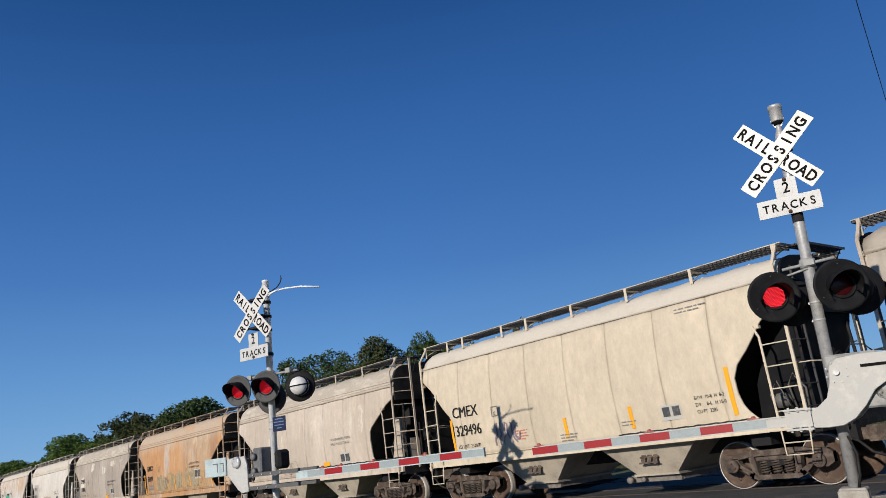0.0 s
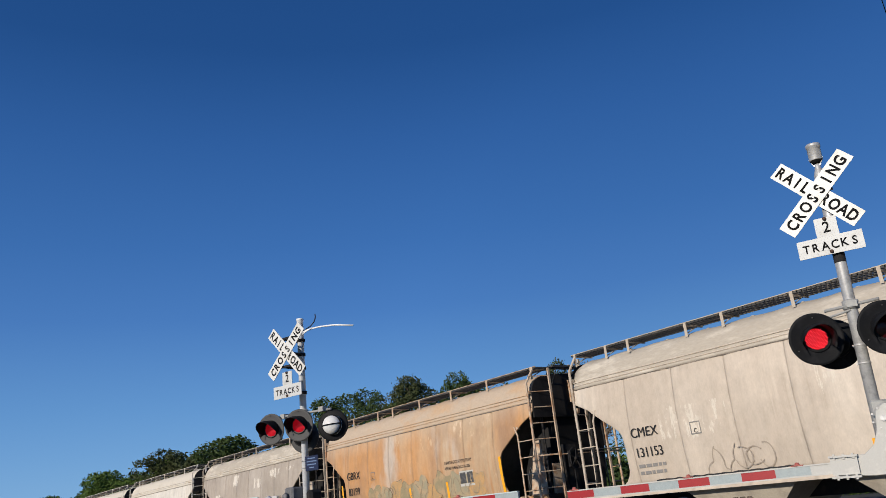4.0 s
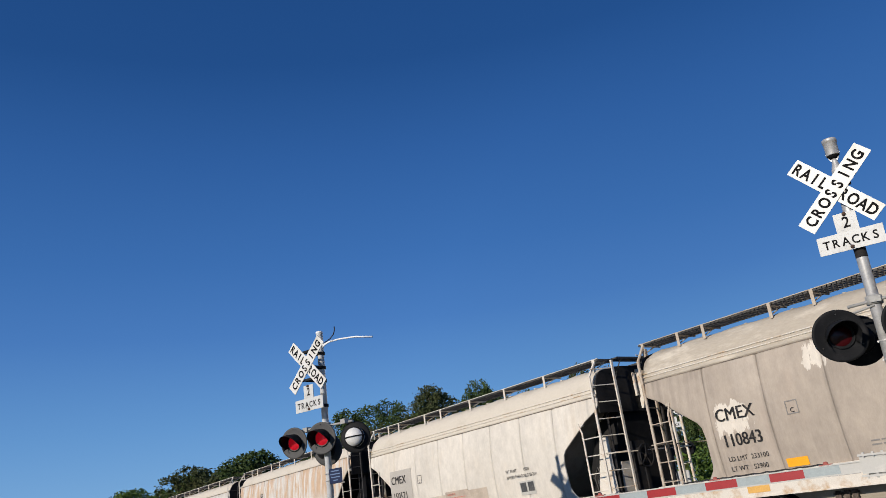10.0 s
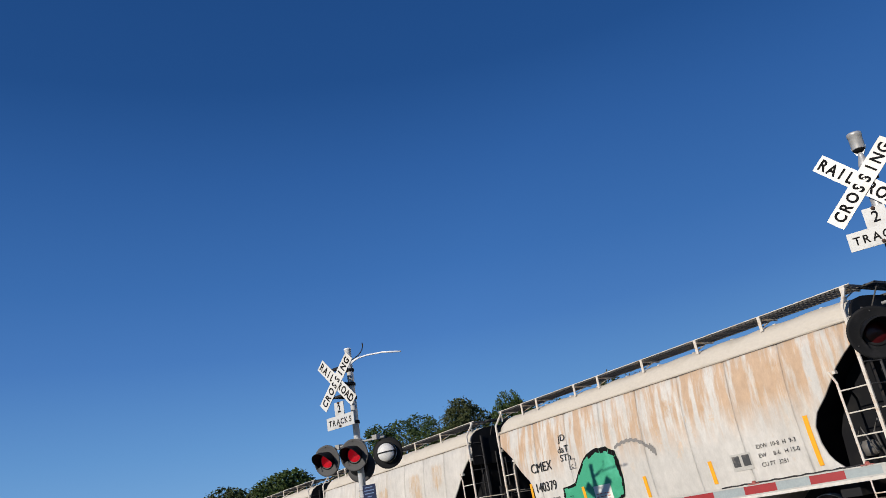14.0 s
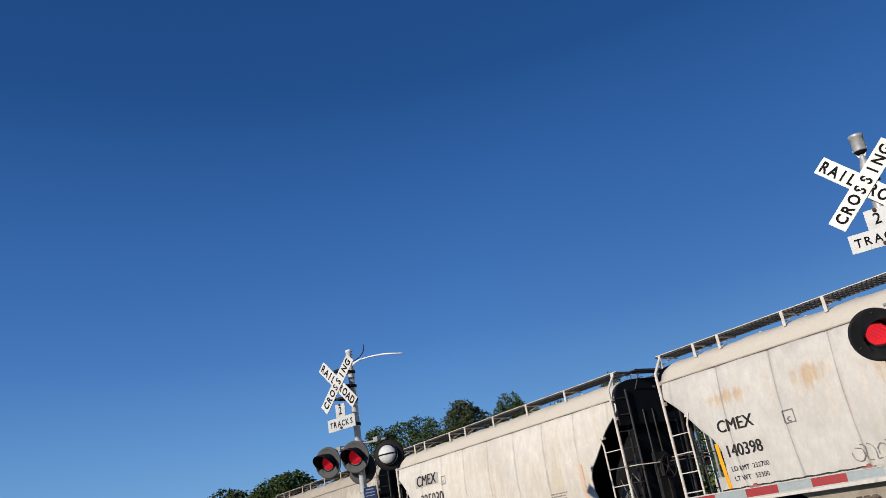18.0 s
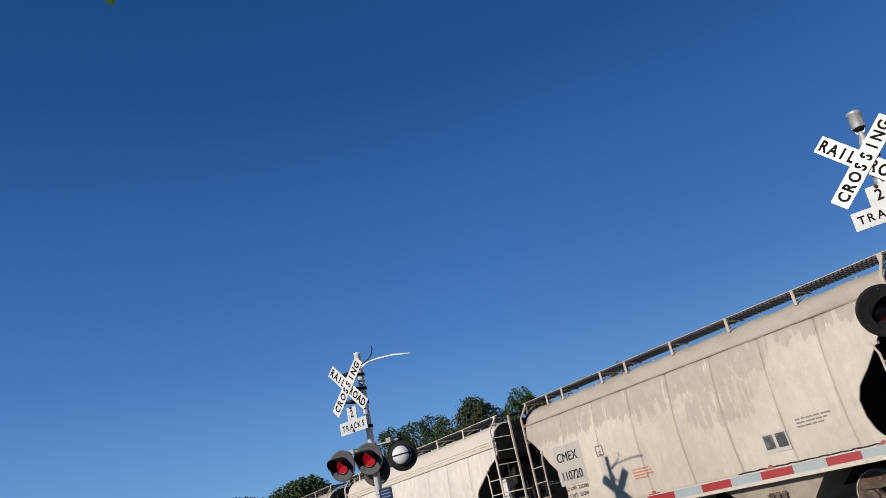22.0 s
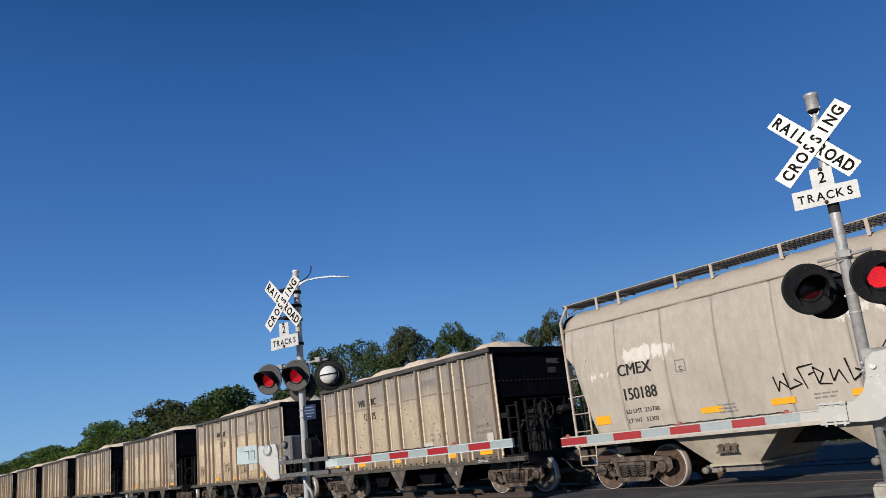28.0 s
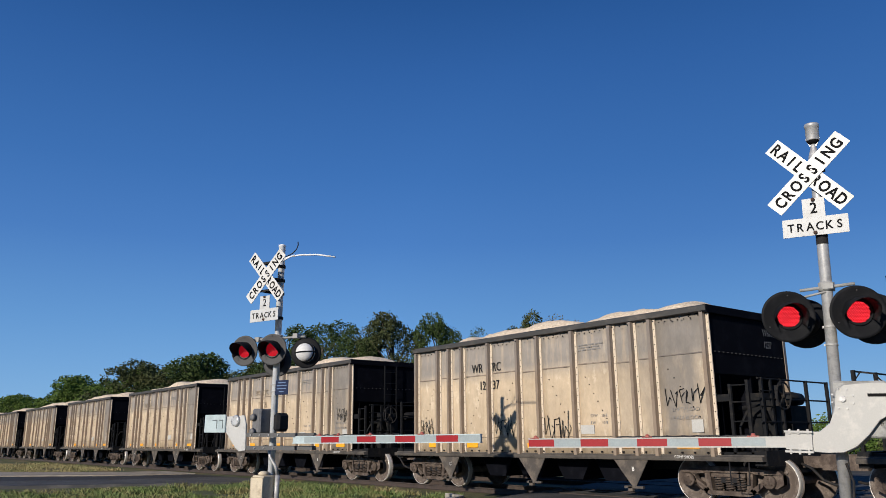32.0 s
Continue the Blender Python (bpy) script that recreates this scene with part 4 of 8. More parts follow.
CUTS = {
    "round": ((1.25, 4.80), (1.38, 4.64), (1.5, 4.53), (1.62, 4.46), (1.85, 4.40), (2.15, 4.40), (2.4, 4.52), (2.65, 4.78), (2.9, 4.99), (3.12, 5.16), (3.3, 5.36), (3.55, 5.68), (3.62, HALF)),
    "angular": ((1.25, 4.66), (1.38, 4.44), (1.5, 4.34), (1.62, 4.29), (2.15, 4.27), (2.4, 4.31), (2.52, 4.40), (2.9, 4.96), (3.0, 5.09), (3.12, 5.26), (3.3, 5.64), (3.4, HALF)),
    "straight": ((1.25, 4.98), (1.55, 5.06), (2.4, 5.26), (3.0, 5.42), (3.3, 5.70), (3.4, HALF)),
}


def side_end(z, cut):
    """How far the side sheet reaches along the car at a height: cut away above the truck."""
    pts = CUTS[cut]
    if z <= pts[0][0]:
        return pts[0][1]
    for (z0, x0), (z1, x1) in zip(pts, pts[1:]):
        if z <= z1:
            return x0 + (x1 - x0) * (z - z0) / (z1 - z0)
    return HALF


PANEL_X = (-HALF, -4.05, -2.70, -1.35, 0.0, 1.35, 2.70, 4.05, HALF)
PANEL_Z = (1.26, 1.38, 1.5, 1.62, 1.74, 1.85, 2.0, 2.15, 2.28, 2.4, 2.52, 2.65, 2.78, 2.9, 3.0, 3.12, 3.22, 3.3, 3.4, 3.48, 3.55, 3.61)


def side_panel(i, flip, seam, cut):
    def make(bm):
        rows = []
        for z in (*PANEL_Z, seam):
            e = side_end(z, cut)
            a, b = max(PANEL_X[i], -e), min(PANEL_X[i + 1], e)
            a, b = min(a, b - 0.02), max(b, a + 0.02)
            r = []
            for k in range(7):
                u = (0, 0.02, 0.10, 0.5, 0.90, 0.98, 1)[k]
                # each panel bellies out slightly between its welded seams
                d = (0.016, 0.008, 0.0, -0.008, 0.0, 0.008, 0.016)[k]
                r.append((a + (b - a) * u, (-half_w(z) + d), z))
            rows.append(r)
        slab(bm, rows, 0.03)
        if flip:
            for v in bm.verts:
                v.co.y = -v.co.y
    return cached("side_panel%d%d%.2f%s" % (i, flip, seam, cut), make)


def hull(bm):
    """The inner hopper: slope sheets at both ends, plain sides."""
    rings = []
    for z, x in ((1.12, 2.95), (1.5, 3.3), (2.0, 3.80), (2.35, 4.10), (2.65, 4.42), (2.9, 4.75), (3.1, 5.0), (3.3, 5.22), (3.5, 5.5), (3.62, 5.66), (SEAM_Z, 5.67), (4.02, 5.62), (4.22, 5.56)):
        w = half_w(min(z, SEAM_Z)) - 0.045 - (0.16 if z > 4.0 else 0) - (0.12 if z > 4.2 else 0)
        rings.append([bm.verts.new(p) for p in ((-x, -w, z), (x, -w, z), (x, w, z), (-x, w, z))])
    for a, b in zip(rings, rings[1:]):
        for i in range(4):
            bm.faces.new((a[i], a[(i + 1) % 4], b[(i + 1) % 4], b[i]))
    bm.faces.new(rings[0])
    bm.faces.new(rings[-1])


def roof(bm, seam):
    w = half_w(seam)
    prof = [(-w - 0.012, seam - 0.03), (-w - 0.012, seam + 0.03), (-min(1.52, w - 0.005), seam + 0.035), (-min(1.505, w - 0.015), max(3.88, seam + 0.05)), (-1.42, 4.08), (-1.36, 4.19), (-1.23, 4.30), (-0.95, 4.39), (-0.5, 4.43), (0, 4.45)]
    prof = prof + [(-y, z) for y, z in prof[-2::-1]]
    n = 40
    cols = []
    for k in range(n + 1):
        x = -HALF + 2 * HALF * k / n
        e = min(1.0, (HALF - abs(x)) / 0.18)
        dip = (1 - math.sqrt(max(0.0, 1 - (1 - e) ** 2))) * 0.10
        wave = 0.018 * (1 if (k // 2) % 2 else 0)
        cols.append([bm.verts.new((x, y * (1 - 0.012 * dip), z - (dip if i > 1 else 0) - (wave if 5 < i < len(prof) - 6 else 0))) for i, (y, z) in enumerate(prof)])
    for a, b in zip(cols, cols[1:]):
        for i in range(len(prof) - 1):
            f = bm.faces.new((a[i], a[i + 1], b[i + 1], b[i]))
            f.smooth = True
    for c in (cols[0], cols[-1]):
        bm.faces.new(c)
    bm.faces.new([c[0] for c in cols] + [c[-1] for c in cols[::-1]])


def running_board(side):
    """A steel grating walkway on one edge of the roof."""
    def make(bm):
        y0, y1 = (0.66, 1.295)
        for y in (y0, y1 - 0.02):
            box(bm, -5.78, 5.78, side * y, side * (y + 0.02), 4.53, 4.575)
        for k in (1, 2):
            y = y0 + (y1 - y0) * k / 3
            box(bm, -5.78, 5.78, side * y, side * (y + 0.006), 4.54, 4.572)
        k = 116
        for i in range(k + 1):
            x = -5.78 + 11.56 * i / k
            box(bm, x - 0.009, x + 0.009, side * y0, side * y1, 4.53, 4.57)
    return cached("running_board%d" % side, make)


def roof_post(bm):
    box(bm, -0.035, 0.035, -1.315, -1.30, 4.26, 4.575)
    prism(bm, [(-1.30, 4.50), (-0.66, 4.50), (-0.66, 4.53), (-1.30, 4.53)], 0, -0.02, 0.02)
    tube(bm, (0, -1.29, 4.33), (0, -0.9, 4.50), 0.014, 6)


def hopper_bay(bm):
    """One discharge hopper below the sill."""
    top = [(-1.36, -1.36, 1.14), (1.36, -1.36, 1.14), (1.36, 1.36, 1.14), (-1.36, 1.36, 1.14)]
    low = [(-0.55, -1.08, 0.45), (0.55, -1.08, 0.45), (0.55, 1.08, 0.45), (-0.55, 1.08, 0.45)]
    a = [bm.verts.new(p) for p in top]
    b = [bm.verts.new(p) for p in low]
    for i in range(4):
        bm.faces.new((a[i], a[(i + 1) % 4], b[(i + 1) % 4], b[i]))
    bm.faces.new(a)
    bm.faces.new(b)
    box(bm, -0.6, 0.6, -1.12, 1.12, 0.40, 0.45)


def outlet_gate(bm):
    box(bm, -0.55, 0.55, -0.9, 0.9, 0.28, 0.435)
    for y in (-0.96, 0.96):
        box(bm, -0.78, 0.55, y - 0.04, y + 0.04, 0.27, 0.42)
    tube(bm, (-0.72, -1.15, 0.33), (-0.72, 1.15, 0.33), 0.035, 8)
    for y in (-1.12, 1.12):
        lathe(bm, [(0.0, y - 0.06), (0.07, y - 0.06), (0.07, y + 0.06), (0.0, y + 0.06)], 10, (-0.72, 0, 0.33), axis="Y")
        lathe(bm, [(0.0, y - 0.05), (0.05, y - 0.05), (0.05, y + 0.05), (0.0, y + 0.05)], 10, (-0.35, 0, 0.33), axis="Y")


def hatch_frame(bm):
    """The inspection frame on a bay: a bolted plate with raised bars."""
    for x in (-0.16, 0.0, 0.16):
        box(bm, x - 0.055, x + 0.055, -0.02, 0.0, -0.12, 0.12)
    for z in (-0.13, 0.0, 0.13):
        box(bm, -0.25, 0.25, -0.032, -0.018, z - 0.018, z + 0.018)


def side_frame(bm):
    """A cast truck side frame seen from the side, in the x-z plane at y -1.0."""
    o = [(-1.16, 0.60), (-1.06, 0.68), (-0.80, 0.69), (-0.45, 0.74), (0.45, 0.74), (0.80, 0.69), (1.06, 0.68), (1.16, 0.60), (1.16, 0.42), (1.02, 0.34), (0.80, 0.38), (0.62, 0.24), (0.42, 0.17),
         (-0.42, 0.17), (-0.62, 0.24), (-0.80, 0.38), (-1.02, 0.34), (-1.16, 0.42)]
    lo = [bm.verts.new((x, -1.05, z)) for x, z in o]
    hi = [bm.verts.new((x, -0.93, z)) for x, z in o]
    k = len(o)
    # rim as a band; openings are left between top chord, columns and bottom chord
    for i in range(k):
        bm.faces.new((lo[i], lo[(i + 1) % k], hi[(i + 1) % k], hi[i]))
    def bar(pts):
        prism(bm, pts, 1, -1.06, -0.92)
    bar([(-1.16, 0.60), (-1.06, 0.68), (-0.80, 0.69), (-0.45, 0.74), (0.45, 0.74), (0.80, 0.69), (1.06, 0.68), (1.16, 0.60), (0.78, 0.58), (0.42, 0.62), (-0.42, 0.62), (-0.78, 0.58)])
    bar([(-0.62, 0.24), (-0.42, 0.17), (0.42, 0.17), (0.62, 0.24), (0.55, 0.31), (0.40, 0.26), (-0.40, 0.26), (-0.55, 0.31)])
    for s in (-1, 1):
        bar([(s * 0.42, 0.62), (s * 0.54, 0.62), (s * 0.50, 0.26), (s * 0.38, 0.26)])
        bar([(s * 1.16, 0.60), (s * 0.78, 0.60), (s * 0.74, 0.42), (s * 0.88, 0.36), (s * 1.02, 0.34), (s * 1.16, 0.42)])
        bar([(s * 0.78, 0.50), (s * 0.72, 0.36), (s * 0.52, 0.20), (s * 0.46, 0.30)])
        lathe(bm, [(0.0, -1.14), (0.115, -1.14), (0.13, -1.12), (0.13, -1.04), (0.0, -1.04)], 16, (s * 0.89, 0, 0.46), axis="Y")
        for a in range(3):
            w = radians(90 + 120 * a)
            lathe(bm, [(0.0, -1.165), (0.02, -1.16), (0.022, -1.13)], 6, (s * 0.89 + 0.07 * math.cos(w), 0, 0.46 + 0.07 * math.sin(w)), axis="Y")


def spring(bm):
    """One coil spring, a continuous helix round a dark core."""
    bent(bm, [(0.082 * math.cos(k * 0.7), -1.0 + 0.082 * math.sin(k * 0.7), 0.275 + 0.0052 * k) for k in range(50)], 0.019, 5)
    lathe(bm, [(0.05, 0.26), (0.05, 0.54)], 8, (0, -1.0, 0))


def spring_plate(bm):
    box(bm, -0.38, 0.38, -1.07, -0.92, 0.53, 0.60)


def bolster(bm):
    box(bm, -0.20, 0.20, -1.05, 1.05, 0.42, 0.66)
    box(bm, -0.5, 0.5, -0.3, 0.3, 0.60, 0.78)
    for x in (-0.45, 0.45):
        tube(bm, (x, -0.85, 0.36), (x, 0.85, 0.36), 0.05, 8)


def wheelset(bm):
    """Two wheels on an axle, turning about y, with spoked webs' core holes."""
    for s in (-1, 1):
        prof = [(0.0, s * 0.86), (0.10, s * 0.87), (0.12, s * 0.82), (0.20, s * 0.765), (0.36, s * 0.80), (0.40, s * 0.83), (0.455, s * 0.83), (0.462, s * 0.76), (0.468, s * 0.70), (0.49, s * 0.69), (0.485, s * 0.665), (0.40, s * 0.67), (0.34, s * 0.72), (0.18, s * 0.70), (0.12, s * 0.66), (0.0, s * 0.65)]
        lathe(bm, prof, 32, axis="Y")
        lathe(bm, [(0.447, s * 0.8325), (0.450, s * 0.8345), (0.464, s * 0.8345), (0.468, s * 0.76), (0.474, s * 0.70)], 32, axis="Y", cap=False)
        bm.faces.ensure_lookup_table()
        for f in bm.faces[-128:]:
            if all(math.hypot(v.co.x, v.co.z) > 0.4 for v in f.verts):
                f.material_index = 1
        for a in range(3):
            w = radians(120 * a + 15)
            lathe(bm, [(0.0, s * 0.81), (0.03, s * 0.81), (0.03, s * 0.77), (0, s * 0.77)], 8, (0.28 * math.cos(w), 0, 0.28 * math.sin(w)), axis="Y")
    tube(bm, (0, -1.02, 0), (0, 1.02, 0), 0.085, 12)


WHEELS = []


def truck(car, x, frame_mat, wheel_mat, rim_mat):
    tr = thing("truck", pose(x, 0, 0), "", "")
    tr.parent = car
    tagged(tr, "four-wheel freight truck of dusty cast steel")
    part("side_frame", cached("side_frame", side_frame), frame_mat, tr)
    part("side_frame", cached("side_frame", side_frame), frame_mat, tr, "", pose(0, 0, 0, 0, 0, 180))
    for r in (0, 180):
        m = pose(0, 0, 0, 0, 0, r)
        part("spring_plate", cached("spring_plate", spring_plate), TRUCK_STEEL, tr, "", m)
        for sx in (-0.25, 0.0, 0.25):
            part("spring", cached("spring", spring), TRUCK_STEEL, tr, "", m @ pose(sx, 0, 0))
    part("bolster", cached("bolster", bolster), DARK_STEEL, tr)
    for dx in (-0.89, 0.89):
        w = part("wheelset", cached("wheelset", wheelset), wheel_mat, tr, "steel wheelset with bright treads", pose(dx, 0, 0.46))
        WHEELS.append((w, dx))
        if len(w.data.materials) < 2:
            w.data.materials.append(None)
        w.material_slots[1].link = 'OBJECT'
        w.material_slots[1].material = rim_mat
    return tr


def coupler(bm):
    box(bm, 0.0, 0.62, -0.11, 0.11, 0.72, 0.94)
    prism(bm, [(0.55, -0.22), (0.80, -0.26), (0.98, -0.16), (0.92, -0.02), (0.99, 0.10), (0.86, 0.22), (0.55, 0.18)], 2, 0.68, 0.98)


def air_hose(bm):
    bent(bm, [(0.25, -0.42, 0.80), (0.45, -0.44, 0.72), (0.65, -0.42, 0.50), (0.85, -0.38, 0.42), (1.0, -0.36, 0.45)], 0.028, 7)


def hand_brake(bm):
    """A brake wheel that faces along +x."""
    for i in range(20):
        a, b = radians(18 * i), radians(18 * (i + 1))
        tube(bm, (0, 0.27 * math.cos(a), 0.27 * math.sin(a)), (0, 0.27 * math.cos(b), 0.27 * math.sin(b)), 0.018, 6)
    for i in range(5):
        a = radians(72 * i + 10)
        tube(bm, (0, 0, 0), (0, 0.27 * math.cos(a), 0.27 * math.sin(a)), 0.014, 6)
    lathe(bm, [(0, -0.03), (0.05, -0.03), (0.05, 0.03), (0, 0.03)], 10, axis="X")
    box(bm, -0.22, -0.04, -0.14, 0.14, -0.2, 0.2)


def on_side(me, x, z, lift=0.020, flat=None):
    """A copy of flat x-z lettering laid on the curved near side at x, z."""
    c = me.copy()
    for v in c.vertices:
        px, pz = v.co.x + x, v.co.z + z
        y = -half_w(pz) - lift if flat is None else flat
        v.co = (px, y + v.co.y, pz)
    return c


def bar_mesh(bm, x, z, w, h, lift=0.017, flat=None, lean=0.0):
    n = max(1, int(h / 0.25))
    prev = None
    for i in range(n + 1):
        zz = z + h * i / n
        y = -half_w(zz) - lift if flat is None else flat
        d = lean * (zz - z)
        row = (bm.verts.new((x + d, y, zz)), bm.verts.new((x + d + w, y, zz)))
        if prev:
            bm.faces.new((prev[0], prev[1], row[1], row[0]))
        prev = row


def bars(car, x, z, widths, h, gap, material, flat=None, name="text_bar"):
    """Lines of writing too small to read."""
    bm = bmesh.new()
    rnd = random.Random(int(abs(x) * 100 + z * 10))
    for i, w in enumerate(widths):
        at = 0.0
        while at < w - 0.02:
            piece = min(rnd.uniform(0.07, 0.2), w - at)
            bar_mesh(bm, x + at, z - gap * i, piece, h, flat=flat)
            at += piece + 0.03
    return tagged(part(name, bm, material, car), kind="stuff")


def scrawl(car, x, z, w, h, seed, material, thick=0.022, strokes=7, flat=None, label="spray-painted scrawl", depth=0.020):
    """Illegible sprayed loops."""
    rnd = random.Random(seed)
    bm = bmesh.new()
    for s in range(strokes):
        cx = x + w * (s + 0.5) / strokes
        a0, kind = rnd.uniform(0, 6.28), rnd.random()
        rx, rz = w / strokes * rnd.uniform(0.4, 0.8), h * rnd.uniform(0.3, 0.5)
        pts = []
        for k in range(16):
            u = k / 15
            if kind < 0.55:
                a = a0 + u * rnd.choice((4.6, 4.6, 5.4))
                pts.append((cx + rx * math.cos(a), z + h / 2 + rz * math.sin(a)))
            else:
                pts.append((cx + rx * (u - 0.5) * 1.4 + 0.03 * math.sin(9 * u + a0), z + h * (u if kind < 0.8 else 1 - u) + 0.05 * math.sin(7 * u)))
        prev = None
        for k, (px, pz) in enumerate(pts):
            q = pts[min(k + 1, 15)]
            o = pts[max(k - 1, 0)]
            d = Vector((q[0] - o[0], q[1] - o[1]))
            if d.length < 1e-6:
                continue
            d = Vector((-d.y, d.x)).normalized() * thick * (0.6 + 0.4 * math.sin(3 * k / 15))
            y = flat if flat is not None else None
            row = []
            for sg in (-1, 1):
                zz = pz + sg * d.y
                row.append(bm.verts.new((px + sg * d.x, (-half_w(zz) - depth - 0.0012 * s) if y is None else y - 0.0012 * s, zz)))
            if prev:
                bm.faces.new((prev[0], prev[1], row[1], row[0]))
            prev = row
    return tagged(part("graffiti", bm, material, car, label), kind="stuff")


def glyphs(words, size, wide):
    """The separate letters of a line of writing, as flat meshes in their places."""
    k = ("glyphs", words, size, wide)
    if k in MESHES:
        return MESHES[k]
    bm = bmesh.new()
    bm.from_mesh(text_mesh("w", words, size, wide, 0.0))
    seen, out = set(), []
    for v0 in bm.verts:
        if v0 in seen:
            continue
        group, todo = {v0}, [v0]
        while todo:
            for e in todo.pop().link_edges:
                for v in e.verts:
                    if v not in group:
                        group.add(v)
                        todo.append(v)
        seen |= group
        ids = {v: i for i, v in enumerate(group)}
        me = bpy.data.meshes.new("letter")
        faces = {f for v in group for f in v.link_faces}
        me.from_pydata([tuple(v.co) for v in ids], [], [[ids[v] for v in f.verts] for f in faces])
        out.append(me)
    bm.free()
    MESHES[k] = out
    return out


def word(car, words, x, z, size, material=None, wide=1.0, flat=None):
    """Stencilled writing on the near side; large letters are parts of their own, with heavy strokes."""
    if size < 0.25:
        me = on_side(text_mesh("w", words, size, wide, 0.0), x, z, flat=flat)
        return tagged(part("lettering", me, material or LETTER, car, "small stencilled lettering"), kind="stuff")
    for me in glyphs(words, size, wide):
        bm = bmesh.new()
        bm.from_mesh(on_side(me, x, z, flat=flat))
        bm.from_mesh(on_side(me, x + 0.045 * size, z, 0.0225, None if flat is None else flat - 0.0025))
        part("letter", bm, material or LETTER, car)


LADDER_GREY = mat("sooty_ladder_steel", (0.055, 0.055, 0.058), 0.65, spots=(0.03, 0.028, 0.026), amount=0.4, scale=4, spec=0.15)
# slope sheets darker than the sides: shade put into their colour
HULL_SHADE = mat("shade_dark_slope", (0.10, 0.09, 0.08), 0.8, spots=(0.06, 0.055, 0.05), amount=0.5, scale=1.5, spec=0.1)
BAY_DUST = mat("dusty_hopper_paint", (0.37, 0.325, 0.26), 0.8, spots=(0.27, 0.235, 0.19), amount=0.5, scale=1.6, grain=30, vary=0.1)
EAVE_DARK = mat("eave_grime", (0.12, 0.10, 0.085), 0.85, spots=(0.3, 0.25, 0.2), amount=0.5, scale=1.5, stretch=(1, 1, 1))


def covered_hopper(x, label, paint, trim, ends, spec):
    """A two-bay covered hopper, its middle at x along the track."""
    car = thing("covered_hopper_car", pose(x, TRACK_Y, 0), label, "freight car", "covered hopper cars")
    cut = spec.get("cut", "angular" if "seam" in spec else "round")
    seam = spec.get("seam", 3.93)
    boxy = cut == "angular"
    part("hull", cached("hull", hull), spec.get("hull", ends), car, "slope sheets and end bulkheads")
    for i in range(8):
        part("side_panel", side_panel(i, False, seam, cut), paint, car)
        part("side_panel", side_panel(i, True, seam, cut), paint, car)
    part("roof", cached("roof%.2f" % seam, lambda bm: roof(bm, seam)), spec.get("roof", ROOF_PALE if trim is TRIM_WHITE or trim is TRIM_CREAM else ROOF_DUST), car, "rounded dusty roof")

    def eave(bm):
        for s in (-1, 1):
            w = half_w(seam)
            box(bm, -HALF - 0.01, HALF + 0.01, s * (w - 0.01), s * (w + 0.022), seam - 0.048, seam - 0.031)
    tagged(part("eave_joint", cached("eave%.2f" % seam, eave), EAVE_DARK, car, "dirty joint below the eave"), kind="stuff")
    if seam < 3.8:
        for k, (ry, rz) in enumerate(((1.522, 3.76), (1.518, 3.84))):
            for s in (-1, 1):
                bm = bmesh.new()
                tube(bm, (-HALF + 0.06, s * ry, rz), (HALF - 0.06, s * ry, rz), 0.014, 6)
                part("roof_bead", bm, spec.get("sill", paint), car, "long pressed bead in the roof edge")
    for s in (-1, 1):
        part("running_board", running_board(s), GRATE, car, "dark steel grating walkway")
    for i, px in enumerate((-5.66, -4.62, -3.92, -2.26, -1.32, 0.28, 1.98, 3.72, 5.62)):
        part("roof_post", cached("roof_post", roof_post), trim, car, "", pose(px, 0, 0))
        part("roof_post", cached("roof_post", roof_post), trim, car, "", pose(px, 0, 0, 0, 0, 180))

    def end_board(bm):
        for xx in (5.66, 5.84, 6.02):
            box(bm, xx, xx + 0.02, -0.85, 0.95, 4.53, 4.575)
        for k in range(26):
            y = -0.85 + 1.78 * k / 25
            box(bm, 5.66, 6.04, y, y + 0.02, 4.54, 4.57)
        for y in (-0.7, 0.8):
            tube(bm, (6.0, y, 4.53), (5.74, y, 4.12), 0.014, 6)
    part("end_board", cached("end_board", end_board), GRATE, car, "dark steel grating across the roof end")

    def board_edge(bm):
        box(bm, -5.79, 5.79, -1.305, -1.290, 4.572, 4.588)
    for r in (0, 180):
        part("board_edge", cached("board_edge", board_edge), trim, car, "pale edge strip of the walkway", pose(0, 0, 0, 0, 0, r))

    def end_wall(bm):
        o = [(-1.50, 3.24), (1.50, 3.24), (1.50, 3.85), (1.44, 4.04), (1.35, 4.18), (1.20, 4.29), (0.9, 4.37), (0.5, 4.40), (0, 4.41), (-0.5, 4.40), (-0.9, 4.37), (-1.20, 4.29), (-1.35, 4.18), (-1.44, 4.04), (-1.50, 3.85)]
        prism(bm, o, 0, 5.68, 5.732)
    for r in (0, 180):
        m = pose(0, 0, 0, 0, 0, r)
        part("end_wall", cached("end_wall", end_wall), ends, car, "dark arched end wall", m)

    def trough(bm):
        prism(bm, [(-0.36, 4.40), (-0.36, 4.46), (-0.28, 4.50), (0.28, 4.50), (0.36, 4.46), (0.36, 4.40)], 0, -4.9, 4.9)
        for k in range(9):
            xx = -4.6 + 1.15 * k
            box(bm, xx - 0.03, xx + 0.03, -0.40, 0.40, 4.40, 4.515)
    part("hatch_cover", cached("trough", trough), trim, car, "long roof hatch cover")

    def sill(bm):
        h = (1.30, 1.06) if not spec.get("deep_sill") else (1.34, 0.90)
        for s in (-1,):
            w = 1.60 if spec.get("deep_sill") else 1.545
